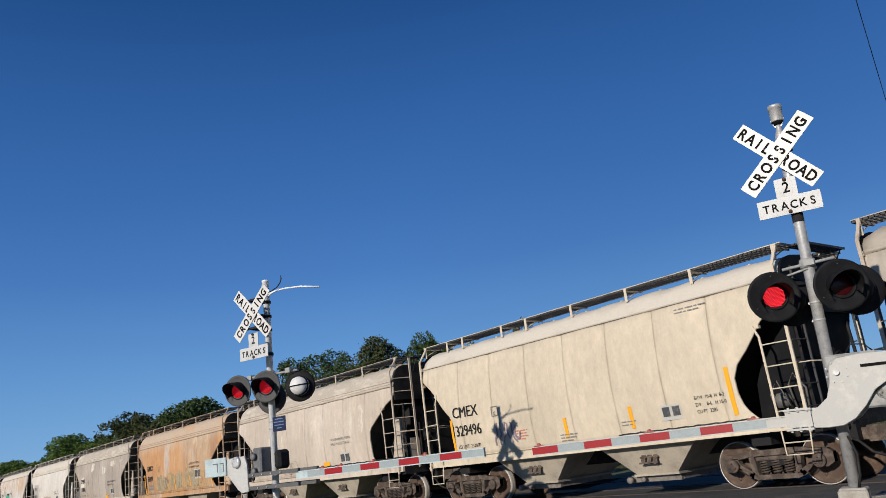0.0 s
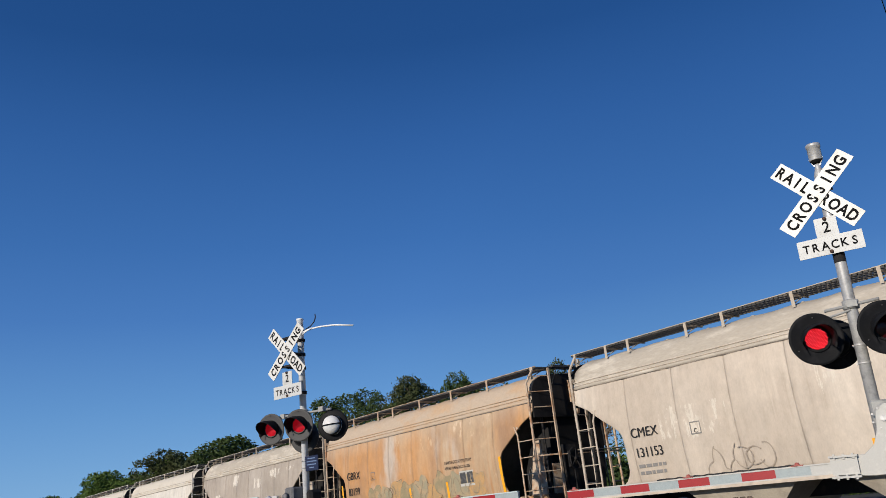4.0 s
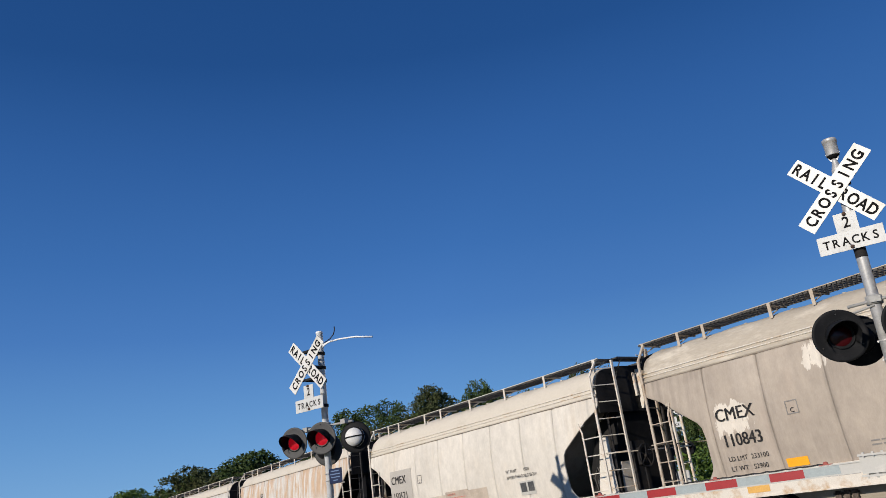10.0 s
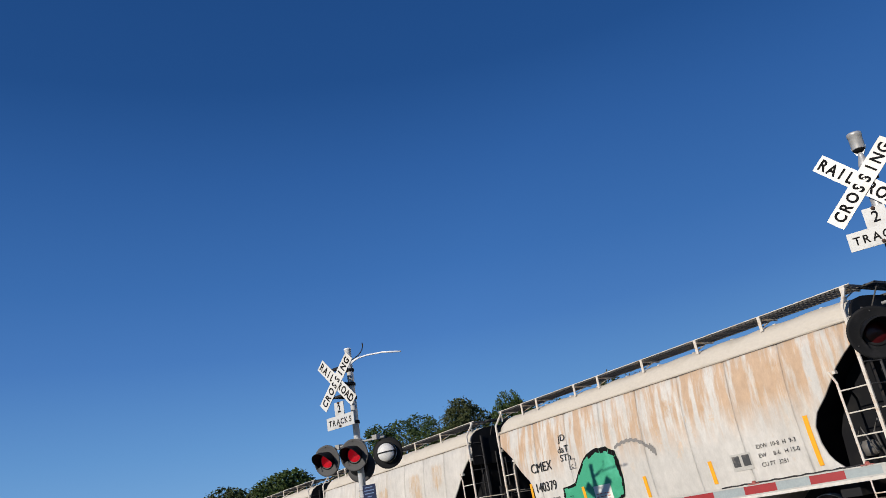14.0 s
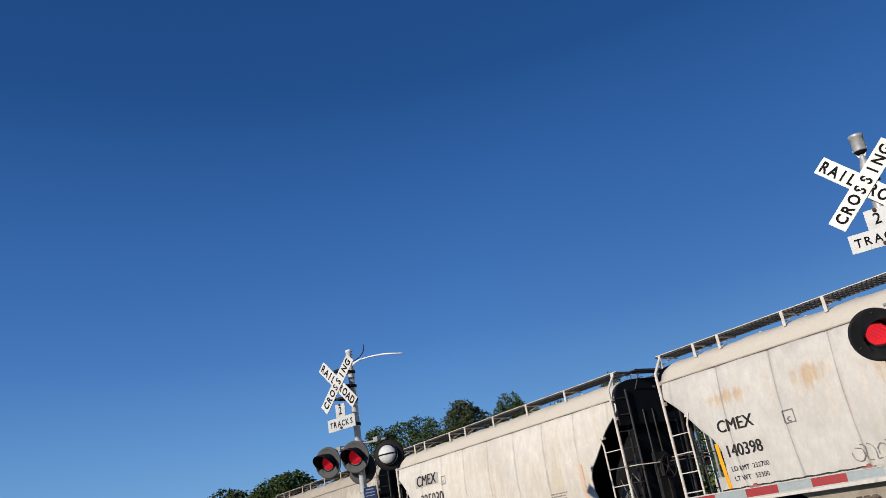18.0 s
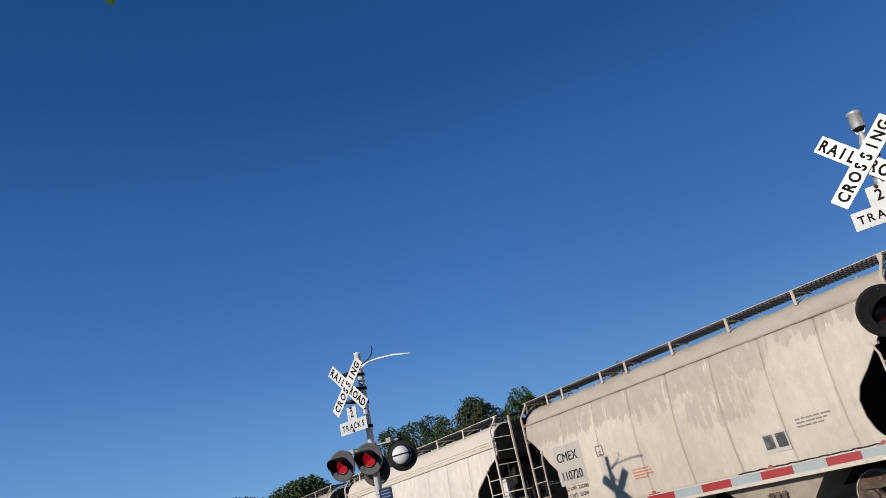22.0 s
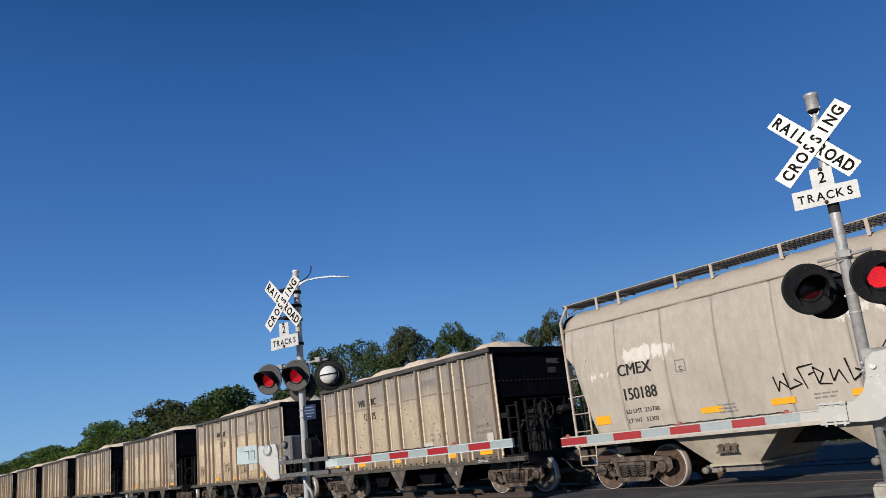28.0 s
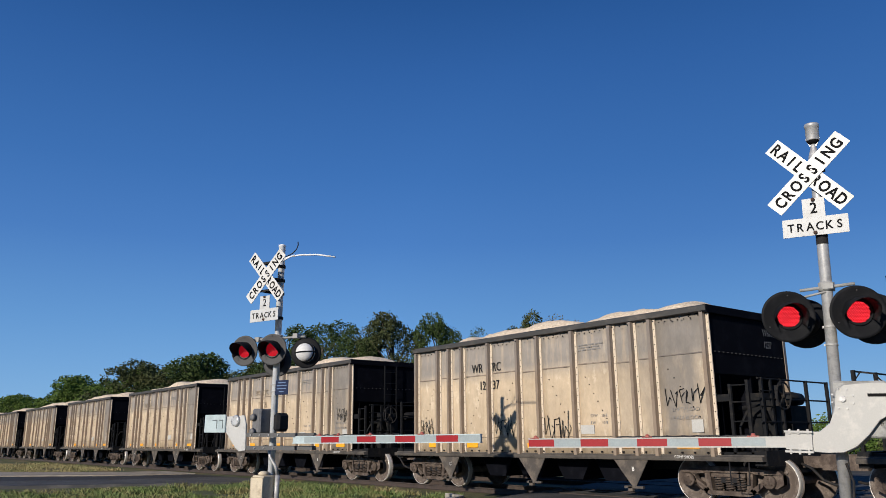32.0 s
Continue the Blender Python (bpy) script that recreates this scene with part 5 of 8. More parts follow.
            prism(bm, [(s * 1.40, h[1]), (s * w, h[1]), (s * w, h[1] + 0.03), (s * (w - 0.03), h[1] + 0.03), (s * (w - 0.03), h[0] - 0.02), (s * w, h[0] - 0.02), (s * w, h[0]), (s * 1.40, h[0])], 0, -5.80, 5.80)
    for r in (0, 180):
        part("side_sill", cached("sill%d" % bool(spec.get("deep_sill")), sill), spec.get("sill", paint), car, "long side sill", pose(0, 0, 0, 0, 0, r))

    def under(bm):
        box(bm, -5.9, 5.9, -0.30, 0.30, 0.72, 1.10)

    def end_frame(bm):
        for s in (1,):
            box(bm, s * 5.62, s * 5.82, -1.45, 1.45, 0.98, 1.30)
            box(bm, s * 4.5 - 0.2, s * 4.5 + 0.2, -1.3, 1.3, 0.82, 1.10)
            prism(bm, [(-0.25, 1.30), (0.25, 1.30), (0.2, 2.9), (-0.2, 2.9)], 0, s * 4.93, s * 5.0)
            for y in (-1.2, 1.2):
                tube(bm, (s * 5.66, y, 1.30), (s * 5.60, y * 0.95, 3.3), 0.035, 6)
    part("centre_sill", cached("under", under), DARK_STEEL, car, "dark centre sill")
    for r in (0, 180):
        part("end_frame", cached("end_frame", end_frame), DARK_STEEL, car, "dark end sill and struts", pose(0, 0, 0, 0, 0, r))
    for bx in (-1.78, 1.78):
        bay = part("discharge_bay", cached("bay", hopper_bay), spec.get("bay", BAY_DUST), car, "sloping discharge hopper", pose(bx, 0, 0))
        part("outlet_gate", cached("gate", outlet_gate), mat("outlet_steel", (0.19, 0.17, 0.15), 0.75, spots=(0.1, 0.09, 0.08), amount=0.5, scale=4), bay, "steel outlet gate")
        part("hatch_frame", cached("hatch_frame", hatch_frame), TRUCK_STEEL, bay, "bolted vibrator bracket", pose(0.0, -1.245, 0.80, -22, 0, 0))
        part("hatch_frame", cached("hatch_frame", hatch_frame), TRUCK_STEEL, bay, "", pose(0.0, 1.245, 0.80, 22, 0, 180))

    def side_ladder(bm):
        # an inner stile with a cranked head, whose rungs run to the corner post
        for z0, z1, x0, x1 in ((1.15, 2.84, 5.12, 5.10), (2.84, 3.08, 5.10, 5.0)):
            prism(bm, [(x0 - 0.022, z0), (x0 + 0.022, z0), (x1 + 0.022, z1), (x1 - 0.022, z1)], 1, -1.625, -1.605)
        for k in range(4):
            tube(bm, (5.11, -1.615, 1.42 + 0.42 * k), (5.66, -1.58, 1.42 + 0.42 * k), 0.013, 6)
        for z in (1.3, 3.04):
            box(bm, 5.07, 5.13, -1.605, -1.52, z - 0.03, z + 0.03)

    def corner_post(bm):
        box(bm, 5.63, 5.69, -1.60, -1.565, 1.0, 4.14)
        prism(bm, [(-1.60, 4.14), (-1.565, 4.14), (-1.285, 4.50), (-1.285, 4.57), (-1.32, 4.57), (-1.32, 4.515)], 0, 5.63, 5.69)
        for z in (1.15, 3.42, 3.9):
            box(bm, 5.62, 5.70, -1.57, -1.49, z - 0.04, z + 0.04)

    def end_ladder(bm):
        # boxy cars: the inner stile stands out at the end of the walkway; round ones: a slim dark ladder close to the wall
        x1, y1, w, z0, z1 = (5.90, -0.94, 0.032, 1.15, 4.52) if boxy else (5.78, -1.12, 0.016, 1.25, 4.12)
        box(bm, x1 - 0.02, x1 + 0.02, y1 - w, y1 + w, z0, z1)
        for k in range(8 if boxy else 7):
            z = 1.45 + 0.41 * k
            tube(bm, (5.70, -1.55, z), (x1, y1, z), 0.013, 6)

    def stirrup(bm):
        bent(bm, [(5.10, -1.58, 1.06), (5.12, -1.60, 0.62), (5.62, -1.60, 0.62), (5.65, -1.58, 1.06)], 0.016, 6)
        tube(bm, (5.11, -1.60, 0.84), (5.63, -1.60, 0.84), 0.013, 6)

    def grab(bm):
        bent(bm, [(5.70, -1.5, 2.25), (5.90, -1.45, 2.25), (5.90, 1.45, 2.25), (5.70, 1.5, 2.25)], 0.013, 6)
    for r in (0, 180):
        m = pose(0, 0, 0, 0, 0, r)
        part("side_ladder", cached("side_ladder", side_ladder), trim, car, "", m)
        part("corner_post", cached("corner_post", corner_post), trim, car, "", m)
        part("end_ladder", cached("end_ladder%d" % boxy, end_ladder), trim if boxy else LADDER_GREY, car, "", m)
        part("stirrup_step", cached("stirrup", stirrup), trim, car, "", m)
        part("grab_rail", cached("grab", grab), trim, car, "", m)
        part("coupler", cached("coupler", coupler), TRUCK_STEEL, car, "cast steel coupler", m @ pose(5.50, 0, 0))
        part("air_hose", cached("air_hose", air_hose), DARK_STEEL, car, "black rubber air hose", m @ pose(5.50, 0, 0))
        mir = Matrix.Scale(-1, 4, (0, 1, 0))
        for key, fn, nm in (("side_ladder_b", side_ladder, "side_ladder"), ("corner_post_b", corner_post, "corner_post"), ("stirrup_b", stirrup, "stirrup_step"), ("end_ladder_b%d" % boxy, end_ladder, "end_ladder")):
            def flipped(bm, fn=fn):
                fn(bm)
                for v in bm.verts:
                    v.co.y = -v.co.y
            part(nm, cached(key, flipped), trim if boxy or nm != "end_ladder" else LADDER_GREY, car, "", m)
    part("brake_wheel", cached("hand_brake", hand_brake), DARK_STEEL, car, "spoked hand brake wheel", pose(6.02, -0.50, 2.12))

    def end_gusset(bm):
        prism(bm, [(5.02, 1.28), (5.66, 1.28), (5.62, 2.66), (5.36, 2.66)], 1, -1.32, -1.29)

    def end_web(bm):
        prism(bm, [(-1.05, 1.28), (-0.66, 1.28), (-0.66, 2.05), (-1.0, 2.05)], 0, 5.60, 5.64)

    def end_duct(bm):
        # a folded post and its tapered bracket on the end wall
        box(bm, 5.735, 5.86, 0.04, 0.13, 3.48, 4.30)
        prism(bm, [(5.735, 3.30), (5.80, 3.30), (5.86, 3.48), (5.735, 3.48)], 1, 0.04, 0.13)
        box(bm, 5.735, 5.80, -0.10, -0.05, 3.62, 4.22)
    if boxy:
        for r in (0, 180):
            part("end_gusset", cached("end_gusset", end_gusset), spec.get("gusset", trim), car, "pale gusset plate behind the ladder", pose(0, 0, 0, 0, 0, r))
            part("end_web", cached("end_web", end_web), spec.get("gusset", trim), car, "", pose(0, 0, 0, 0, 0, r))
            part("end_duct", cached("end_duct", end_duct), spec.get("gusset", trim), car, "pale folded post on the end wall", pose(0, 0, 0, 0, 0, r))

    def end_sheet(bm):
        # dark filler between end wall and platform, added for the full shade there
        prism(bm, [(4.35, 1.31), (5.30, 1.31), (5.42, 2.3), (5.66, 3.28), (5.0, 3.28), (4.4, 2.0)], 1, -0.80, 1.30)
    part("end_sheet", cached("end_sheet", end_sheet), ends, car, "dark filler below the end wall, standing in for shade")

    def wall_stiffener(bm):
        for y in (-0.62, -0.28):
            box(bm, 5.735, 5.765, y - 0.012, y + 0.012, 1.9 if y < -0.5 else 2.3, 3.6)
        lathe(bm, [(0.0, 5.80), (0.04, 5.79), (0.05, 5.735)], 10, (0, 0.0, 4.15), axis="X")
    if not boxy:
        part("wall_stiffener", cached("wall_stiffener", wall_stiffener), LADDER_GREY, car, "slim upright bars on the end wall")

    def brake_stand(bm):
        box(bm, 5.76, 5.86, -0.72, -0.28, 1.2, 2.5)
        tube(bm, (5.92, -0.5, 1.85), (5.92, -0.5, 1.1), 0.02, 6)
        for k in range(10):
            lathe(bm, [(0.012, -0.02), (0.024, 0.0), (0.012, 0.02)], 6, (5.98, -0.56, 1.75 - 0.06 * k))
    part("brake_stand", cached("brake_stand", brake_stand), DARK_STEEL, car, "dark brake stand with a chain")

    def pipes(bm):
        bent(bm, [(5.2, -0.9, 1.3), (5.15, -1.0, 1.9), (5.3, -1.05, 2.1), (5.45, -0.95, 1.8), (5.4, -0.9, 1.3)], 0.022, 6)

    def pipe_b(bm):
        bent(bm, [(4.9, -1.15, 1.32), (4.85, -1.2, 1.75), (5.05, -1.25, 2.0), (5.2, -1.2, 1.5)], 0.016, 6)

    def tank(bm):
        lathe(bm, [(0, -0.3), (0.14, -0.28), (0.16, 0), (0.14, 0.28), (0, 0.3)], 14, (4.9, -0.75, 1.62), axis="Y")
    for nm, key, fn in (("brake_pipe", "pipe_a", pipes), ("brake_pipe", "pipe_b", pipe_b), ("air_tank", "tank", tank)):
        part(nm, cached(key, fn), mat("grey_pipe", (0.12, 0.115, 0.11), 0.65), car)
    for tx in (-4.55, 4.55):
        truck(car, tx, TRUCK_STEEL, WHEEL_STEEL, TREAD_STEEL)
    return car


# ---- open stone hoppers ----
OPEN_TOP, OPEN_SILL = 4.0, 0.86
RIBS = (0.08, 1.12, 1.64, 2.20, 3.33, 4.46, 5.18, 6.36, 7.53, 8.13, 8.65, 9.98)
OPEN_HALF = 5.03


def open_side(i, flip):
    """One side sheet between two posts."""
    def make(bm):
        a, b = -OPEN_HALF + RIBS[i], -OPEN_HALF + RIBS[i + 1]
        rows = []
        for z in (0.98, 1.6, 2.2, 2.8, 3.4, 3.86):
            bel = 0.012 * math.sin((z - 1.08) / 2.8 * math.pi)
            rows.append([(a + (b - a) * u, -1.50 - bel * math.sin(u * math.pi), z) for u in (0, 0.25, 0.5, 0.75, 1)])
        slab(bm, rows, 0.02)
        if flip:
            for v in bm.verts:
                v.co.y = -v.co.y
    return cached("open_side%d%d" % (i, flip), make)


def rib(bm):
    """A pressed steel side post with riveted flanges."""
    prism(bm, [(-0.075, -1.5), (-0.06, -1.62), (0.025, -1.626), (0.035, -1.5)], 2, 0.90, 3.86)


def rib_flange(bm):
    """The riveted flange beside a post, coloured pale for its sunlit side."""
    box(bm, 0.035, 0.100, -1.527, -1.50, 0.90, 3.86)


def rib_rivets(bm):
    for k in range(18):
        lathe(bm, [(0.0, -1.537), (0.010, -1.534), (0.012, -1.526)], 6, (0.068, 0, 1.0 + 0.165 * k), axis="Y")


def top_chord(bm):
    for s in (-1,):
        prism(bm, [(s * 1.46, 3.86), (s * 1.635, 3.88), (s * 1.64, 3.98), (s * 1.60, 4.01), (s * 1.46, 4.01)], 0, -OPEN_HALF - 0.03, OPEN_HALF + 0.03)


def end_chord(bm):
    box(bm, OPEN_HALF - 0.05, OPEN_HALF + 0.05, -1.62, 1.62, 3.84, 4.006)


def chord_rivets(bm):
    for k in range(44):
        x = -OPEN_HALF + 0.15 + k * 0.227
        lathe(bm, [(0.0, -1.648), (0.014, -1.644), (0.016, -1.63)], 6, (x, 0, 3.80), axis="Y")


def open_end(bm):
    """Bulkhead and slope sheet of one end."""
    rings = [(3.84, OPEN_HALF - 0.02), (2.6, OPEN_HALF - 0.02), (0.95, 3.2)]
    rows = []
    for z, x in rings:
        rows.append([bm.verts.new((x, y, z)) for y in (-1.49, 1.49)] + [bm.verts.new((x - 0.03, y, z - 0.02)) for y in (1.49, -1.49)])
    for a, b in zip(rows, rows[1:]):
        for i in range(4):
            bm.faces.new((a[i], a[(i + 1) % 4], b[(i + 1) % 4], b[i]))
    bm.faces.new(rows[0])
    bm.faces.new(rows[-1])


def end_rivets(bm):
    for k in range(18):
        lathe(bm, [(0.0, OPEN_HALF + 0.012), (0.012, OPEN_HALF + 0.008), (0.014, OPEN_HALF - 0.02)], 6, (0, -1.35 + 0.16 * k, 3.05), axis="X")


def open_sill(bm):
    for s in (-1,):
        prism(bm, [(s * 1.45, OPEN_SILL), (s * 1.63, OPEN_SILL), (s * 1.64, 0.90), (s * 1.64, 0.945), (s * 1.56, 0.955), (s * 1.55, 0.98), (s * 1.45, 0.98)], 0, -OPEN_HALF - 0.95, OPEN_HALF + 0.95)


def sill_brackets(bm):
    for k in range(34):
        x = -OPEN_HALF + 0.1 + k * 0.303
        box(bm, x - 0.018, x + 0.018, -1.545, -1.50, 1.0, 1.036)


def gusset(bm):
    """A triangular bay plate below the sill."""
    prism(bm, [(-0.44, 0.86), (0.44, 0.86), (0.10, 0.30), (0.02, 0.30)], 1, -1.60, -1.575)
    for a, b in (((-0.44, 0.86), (0.03, 0.30)), ((0.44, 0.86), (0.09, 0.30))):
        tube(bm, (a[0], -1.59, a[1]), (b[0], -1.59, b[1]), 0.02, 6)
    box(bm, -0.20, 0.30, -1.62, -1.56, 0.26, 0.31)
    box(bm, -0.10, 0.02, -1.62, -1.54, 0.20, 0.30)


def centre_sill(bm):
    box(bm, -5.95, 5.95, -0.28, 0.28, 0.62, 0.95)


def discharge_bay(bm):
    prism(bm, [(-0.68, 1.0), (0.68, 1.0), (0.3, 0.36), (-0.3, 0.36)], 1, -1.05, 1.05)


def end_deck(bm):
    """End sill and platform deck of the +x end."""
    box(bm, 5.75, 6.0, -1.50, 1.50, 0.78, 1.06)
    box(bm, 5.0, 5.95, -1.45, 1.45, 0.98, 1.03)


def plate_seams(bm):
    """Welded laps across the side sheets."""
    for i in range(len(RIBS) - 1):
        a, b = -OPEN_HALF + RIBS[i] + 0.12, -OPEN_HALF + RIBS[i + 1] - 0.08
        z = 3.02 + 0.03 * math.sin(i * 2.1)
        box(bm, a, b, -1.526, -1.505, z - 0.012, z + 0.012)
        if b - a > 0.6:
            box(bm, a, b, -1.525, -1.505, 1.36, 1.372)


def side_bolts(bm):
    """Dark bolt heads in slanting rows on the side sheets."""
    rnd = random.Random(8)
    for i in range(len(RIBS) - 1):
        a, b = -OPEN_HALF + RIBS[i] + 0.2, -OPEN_HALF + RIBS[i + 1] - 0.15
        if b - a < 0.5:
            continue
        for k in range(6):
            x = a + (b - a) * (0.15 + 0.14 * k if i > 5 else 0.85 - 0.14 * k)
            lathe(bm, [(0.0, -1.536), (0.011, -1.533), (0.014, -1.515)], 6, (x, 0, 2.75 - 0.2 * k + rnd.uniform(-0.02, 0.02)), axis="Y")
        for k in range(int((b - a) / 0.16)):
            lathe(bm, [(0.0, -1.536), (0.011, -1.533), (0.014, -1.515)], 6, (a + 0.16 * k, 0, 3.78), axis="Y")


def platform_rail(bm):
    """End platform handrails, ladder frames and brake gear at the +x end."""
    for x, y, z in ((5.32, -1.42, 2.36), (5.70, -1.42, 2.42), (5.92, -1.30, 2.46), (5.92, -0.55, 2.46), (5.92, 0.5, 2.46), (5.92, 1.42, 2.46)):
        box(bm, x - 0.03, x + 0.03, y - 0.03, y + 0.03, 1.0, z)
    for z in (1.25, 1.62, 2.0, 2.33):
        tube(bm, (5.32, -1.42, z), (5.70, -1.42, z), 0.016, 6)
    for z in (1.6, 2.05, 2.44):
        tube(bm, (5.92, -1.42, z), (5.92, 1.42, z), 0.018, 6)
    for z in (1.3, 1.6, 1.9, 2.2):
        tube(bm, (5.94, -1.42, z), (5.94, -0.95, z), 0.014, 6)
    box(bm, 5.90, 5.94, -0.97, -0.91, 1.0, 2.44)
    box(bm, 5.0, 5.32, -1.46, -1.42, 2.02, 2.16)


def end_gear(bm):
    lathe(bm, [(0, -0.42), (0.16, -0.4), (0.19, 0), (0.16, 0.4), (0, 0.42)], 14, (5.45, 0, 1.5), axis="Y")
    box(bm, 5.55, 5.75, -0.5, -0.15, 1.05, 2.05)
    box(bm, 5.3, 5.6, 0.5, 0.9, 1.05, 1.7)
    bent(bm, [(5.35, -1.2, 1.06), (5.3, -1.15, 1.5), (5.45, -1.0, 1.9), (5.6, -0.8, 1.95), (5.65, -0.6, 1.6)], 0.03, 6)
    bent(bm, [(5.7, -1.0, 1.06), (5.72, -0.9, 1.45), (5.6, -0.7, 1.5)], 0.022, 6)
    tube(bm, (5.2, -0.9, 1.9), (5.2, 0.9, 1.9), 0.05, 8)


def slope_web(bm):
    """Added dark plates, closing the gap under the slope sheet where it stays black."""
    prism(bm, [(3.25, 1.04), (4.99, 1.04), (4.99, 2.58)], 1, -0.015, 0.015)


def valve_case(bm):
    box(bm, 5.40, 5.72, 0.15, 1.0, 1.04, 1.95)
    box(bm, 5.18, 5.52, -0.62, -0.05, 1.04, 2.2)
    lathe(bm, [(0, -0.3), (0.13, -0.28), (0.15, 0), (0.13, 0.28), (0, 0.3)], 12, (5.56, 0.6, 2.1), axis="Y")


def open_end_ladder(bm):
    for y in (-0.25, 0.25):
        box(bm, OPEN_HALF + 0.06, OPEN_HALF + 0.09, y - 0.02, y + 0.02, 1.9, 3.84)
    for k in range(5):
        tube(bm, (OPEN_HALF + 0.08, -0.25, 2.1 + 0.38 * k), (OPEN_HALF + 0.08, 0.25, 2.1 + 0.38 * k), 0.012, 6)


def open_stirrup(bm):
    bent(bm, [(5.25, -1.58, 0.86), (5.27, -1.60, 0.42), (5.65, -1.60, 0.42), (5.67, -1.58, 0.86)], 0.016, 6)


def load_mesh(seed):
    rnd = random.Random(seed)
    hills = [(-3.9 + 1.95 * i + rnd.uniform(-0.4, 0.4), rnd.uniform(-0.25, 0.25), rnd.uniform(0.40, 0.56), rnd.uniform(1.4, 1.9)) for i in range(5)]

    def make(bm):
        nx, ny = 60, 18
        g = []
        for i in range(nx + 1):
            x = -OPEN_HALF + 0.08 + (2 * OPEN_HALF - 0.16) * i / nx
            r = []
            for j in range(ny + 1):
                y = -1.45 + 2.9 * j / ny
                z = 3.80
                for hx, hy, hh, hr in hills:
                    z = max(z, 3.80 + hh * (1.15 - (math.hypot(x - hx, (y - hy) * 0.95) / (hr * 1.25)) ** 1.7)) if math.hypot(x - hx, y - hy) < hr * 1.9 else z
                z = 3.80 + (z - 3.80) * min(1.0, max(0.0, (OPEN_HALF - 0.15 - abs(x)) / 1.1)) ** 0.6
                z = 3.80 + (z - 3.80) * min(1.0, max(0.0, (1.47 - abs(y)) / 0.8)) ** 0.8
                z += 0.05 * noise.noise((x * 2.3, y * 2.3, seed)) + 0.025 * noise.noise((x * 9, y * 9, seed))
                r.append(bm.verts.new((x, y, z)))
            g.append(r)
        for a, b in zip(g, g[1:]):
            for j in range(ny):
                f = bm.faces.new((a[j], b[j], b[j + 1], a[j + 1]))
                f.smooth = True
    return cached("load%d" % seed, make)


OPEN_PAINT = car_paint("tan_dusty_steel", (0.575, 0.46, 0.325), (0.36, 0.27, 0.18), 0.45, (0.70, 0.59, 0.44), 0.4, (0.42, 0.31, 0.2), 0.45, (0.26, 0.237, 0.215), 0.95, (2.75, 3.2), (0.185, 0.168, 0.15), weld=False)
OPEN_GREYED = car_paint("sooty_tan_steel", (0.44, 0.36, 0.265), (0.25, 0.20, 0.155), 0.55, (0.55, 0.46, 0.34), 0.35, (0.40, 0.31, 0.2), 0.45, (0.23, 0.21, 0.19), 0.95, (2.7, 3.3), (0.20, 0.182, 0.165), weld=False)
# flange a paler tone than the sheets: sunlight put into its colour
FLANGE = mat("sunlit_flange", (0.60, 0.51, 0.40), 0.7, spots=(0.40, 0.33, 0.255), amount=0.4, scale=2)
RIB_PAINT = car_paint("dusty_post_paint", (0.26, 0.20, 0.15), (0.18, 0.13, 0.10), 0.4, (0.36, 0.29, 0.22), 0.3, (0.34, 0.27, 0.2), 0.4, (0.20, 0.18, 0.165), 0.8, (2.85, 3.3), (0.17, 0.15, 0.135), weld=False)
CHORD = mat("weathered_grey_chord", (0.05, 0.049, 0.048), 0.7, spots=(0.12, 0.105, 0.09), amount=0.4, scale=2.5, stretch=(0.5, 1, 1))
# black end steel, deepened and blued in the colour for shade
END_BLACK = mat("shade_black_steel", (0.004, 0.0045, 0.007), 0.8, spots=(0.008, 0.0085, 0.012), amount=0.4, scale=2, spec=0.03)
RAIL_BLACK = mat("black_railing_paint", (0.011, 0.0115, 0.013), 0.65, spots=(0.026, 0.023, 0.02), amount=0.35, scale=6, spec=0.12)
SAND = mat("pale_crushed_stone", (0.69, 0.575, 0.435), 0.95, spots=(0.55, 0.44, 0.32), amount=0.5, scale=7, grain=22, vary=0.32, bump=1.0)


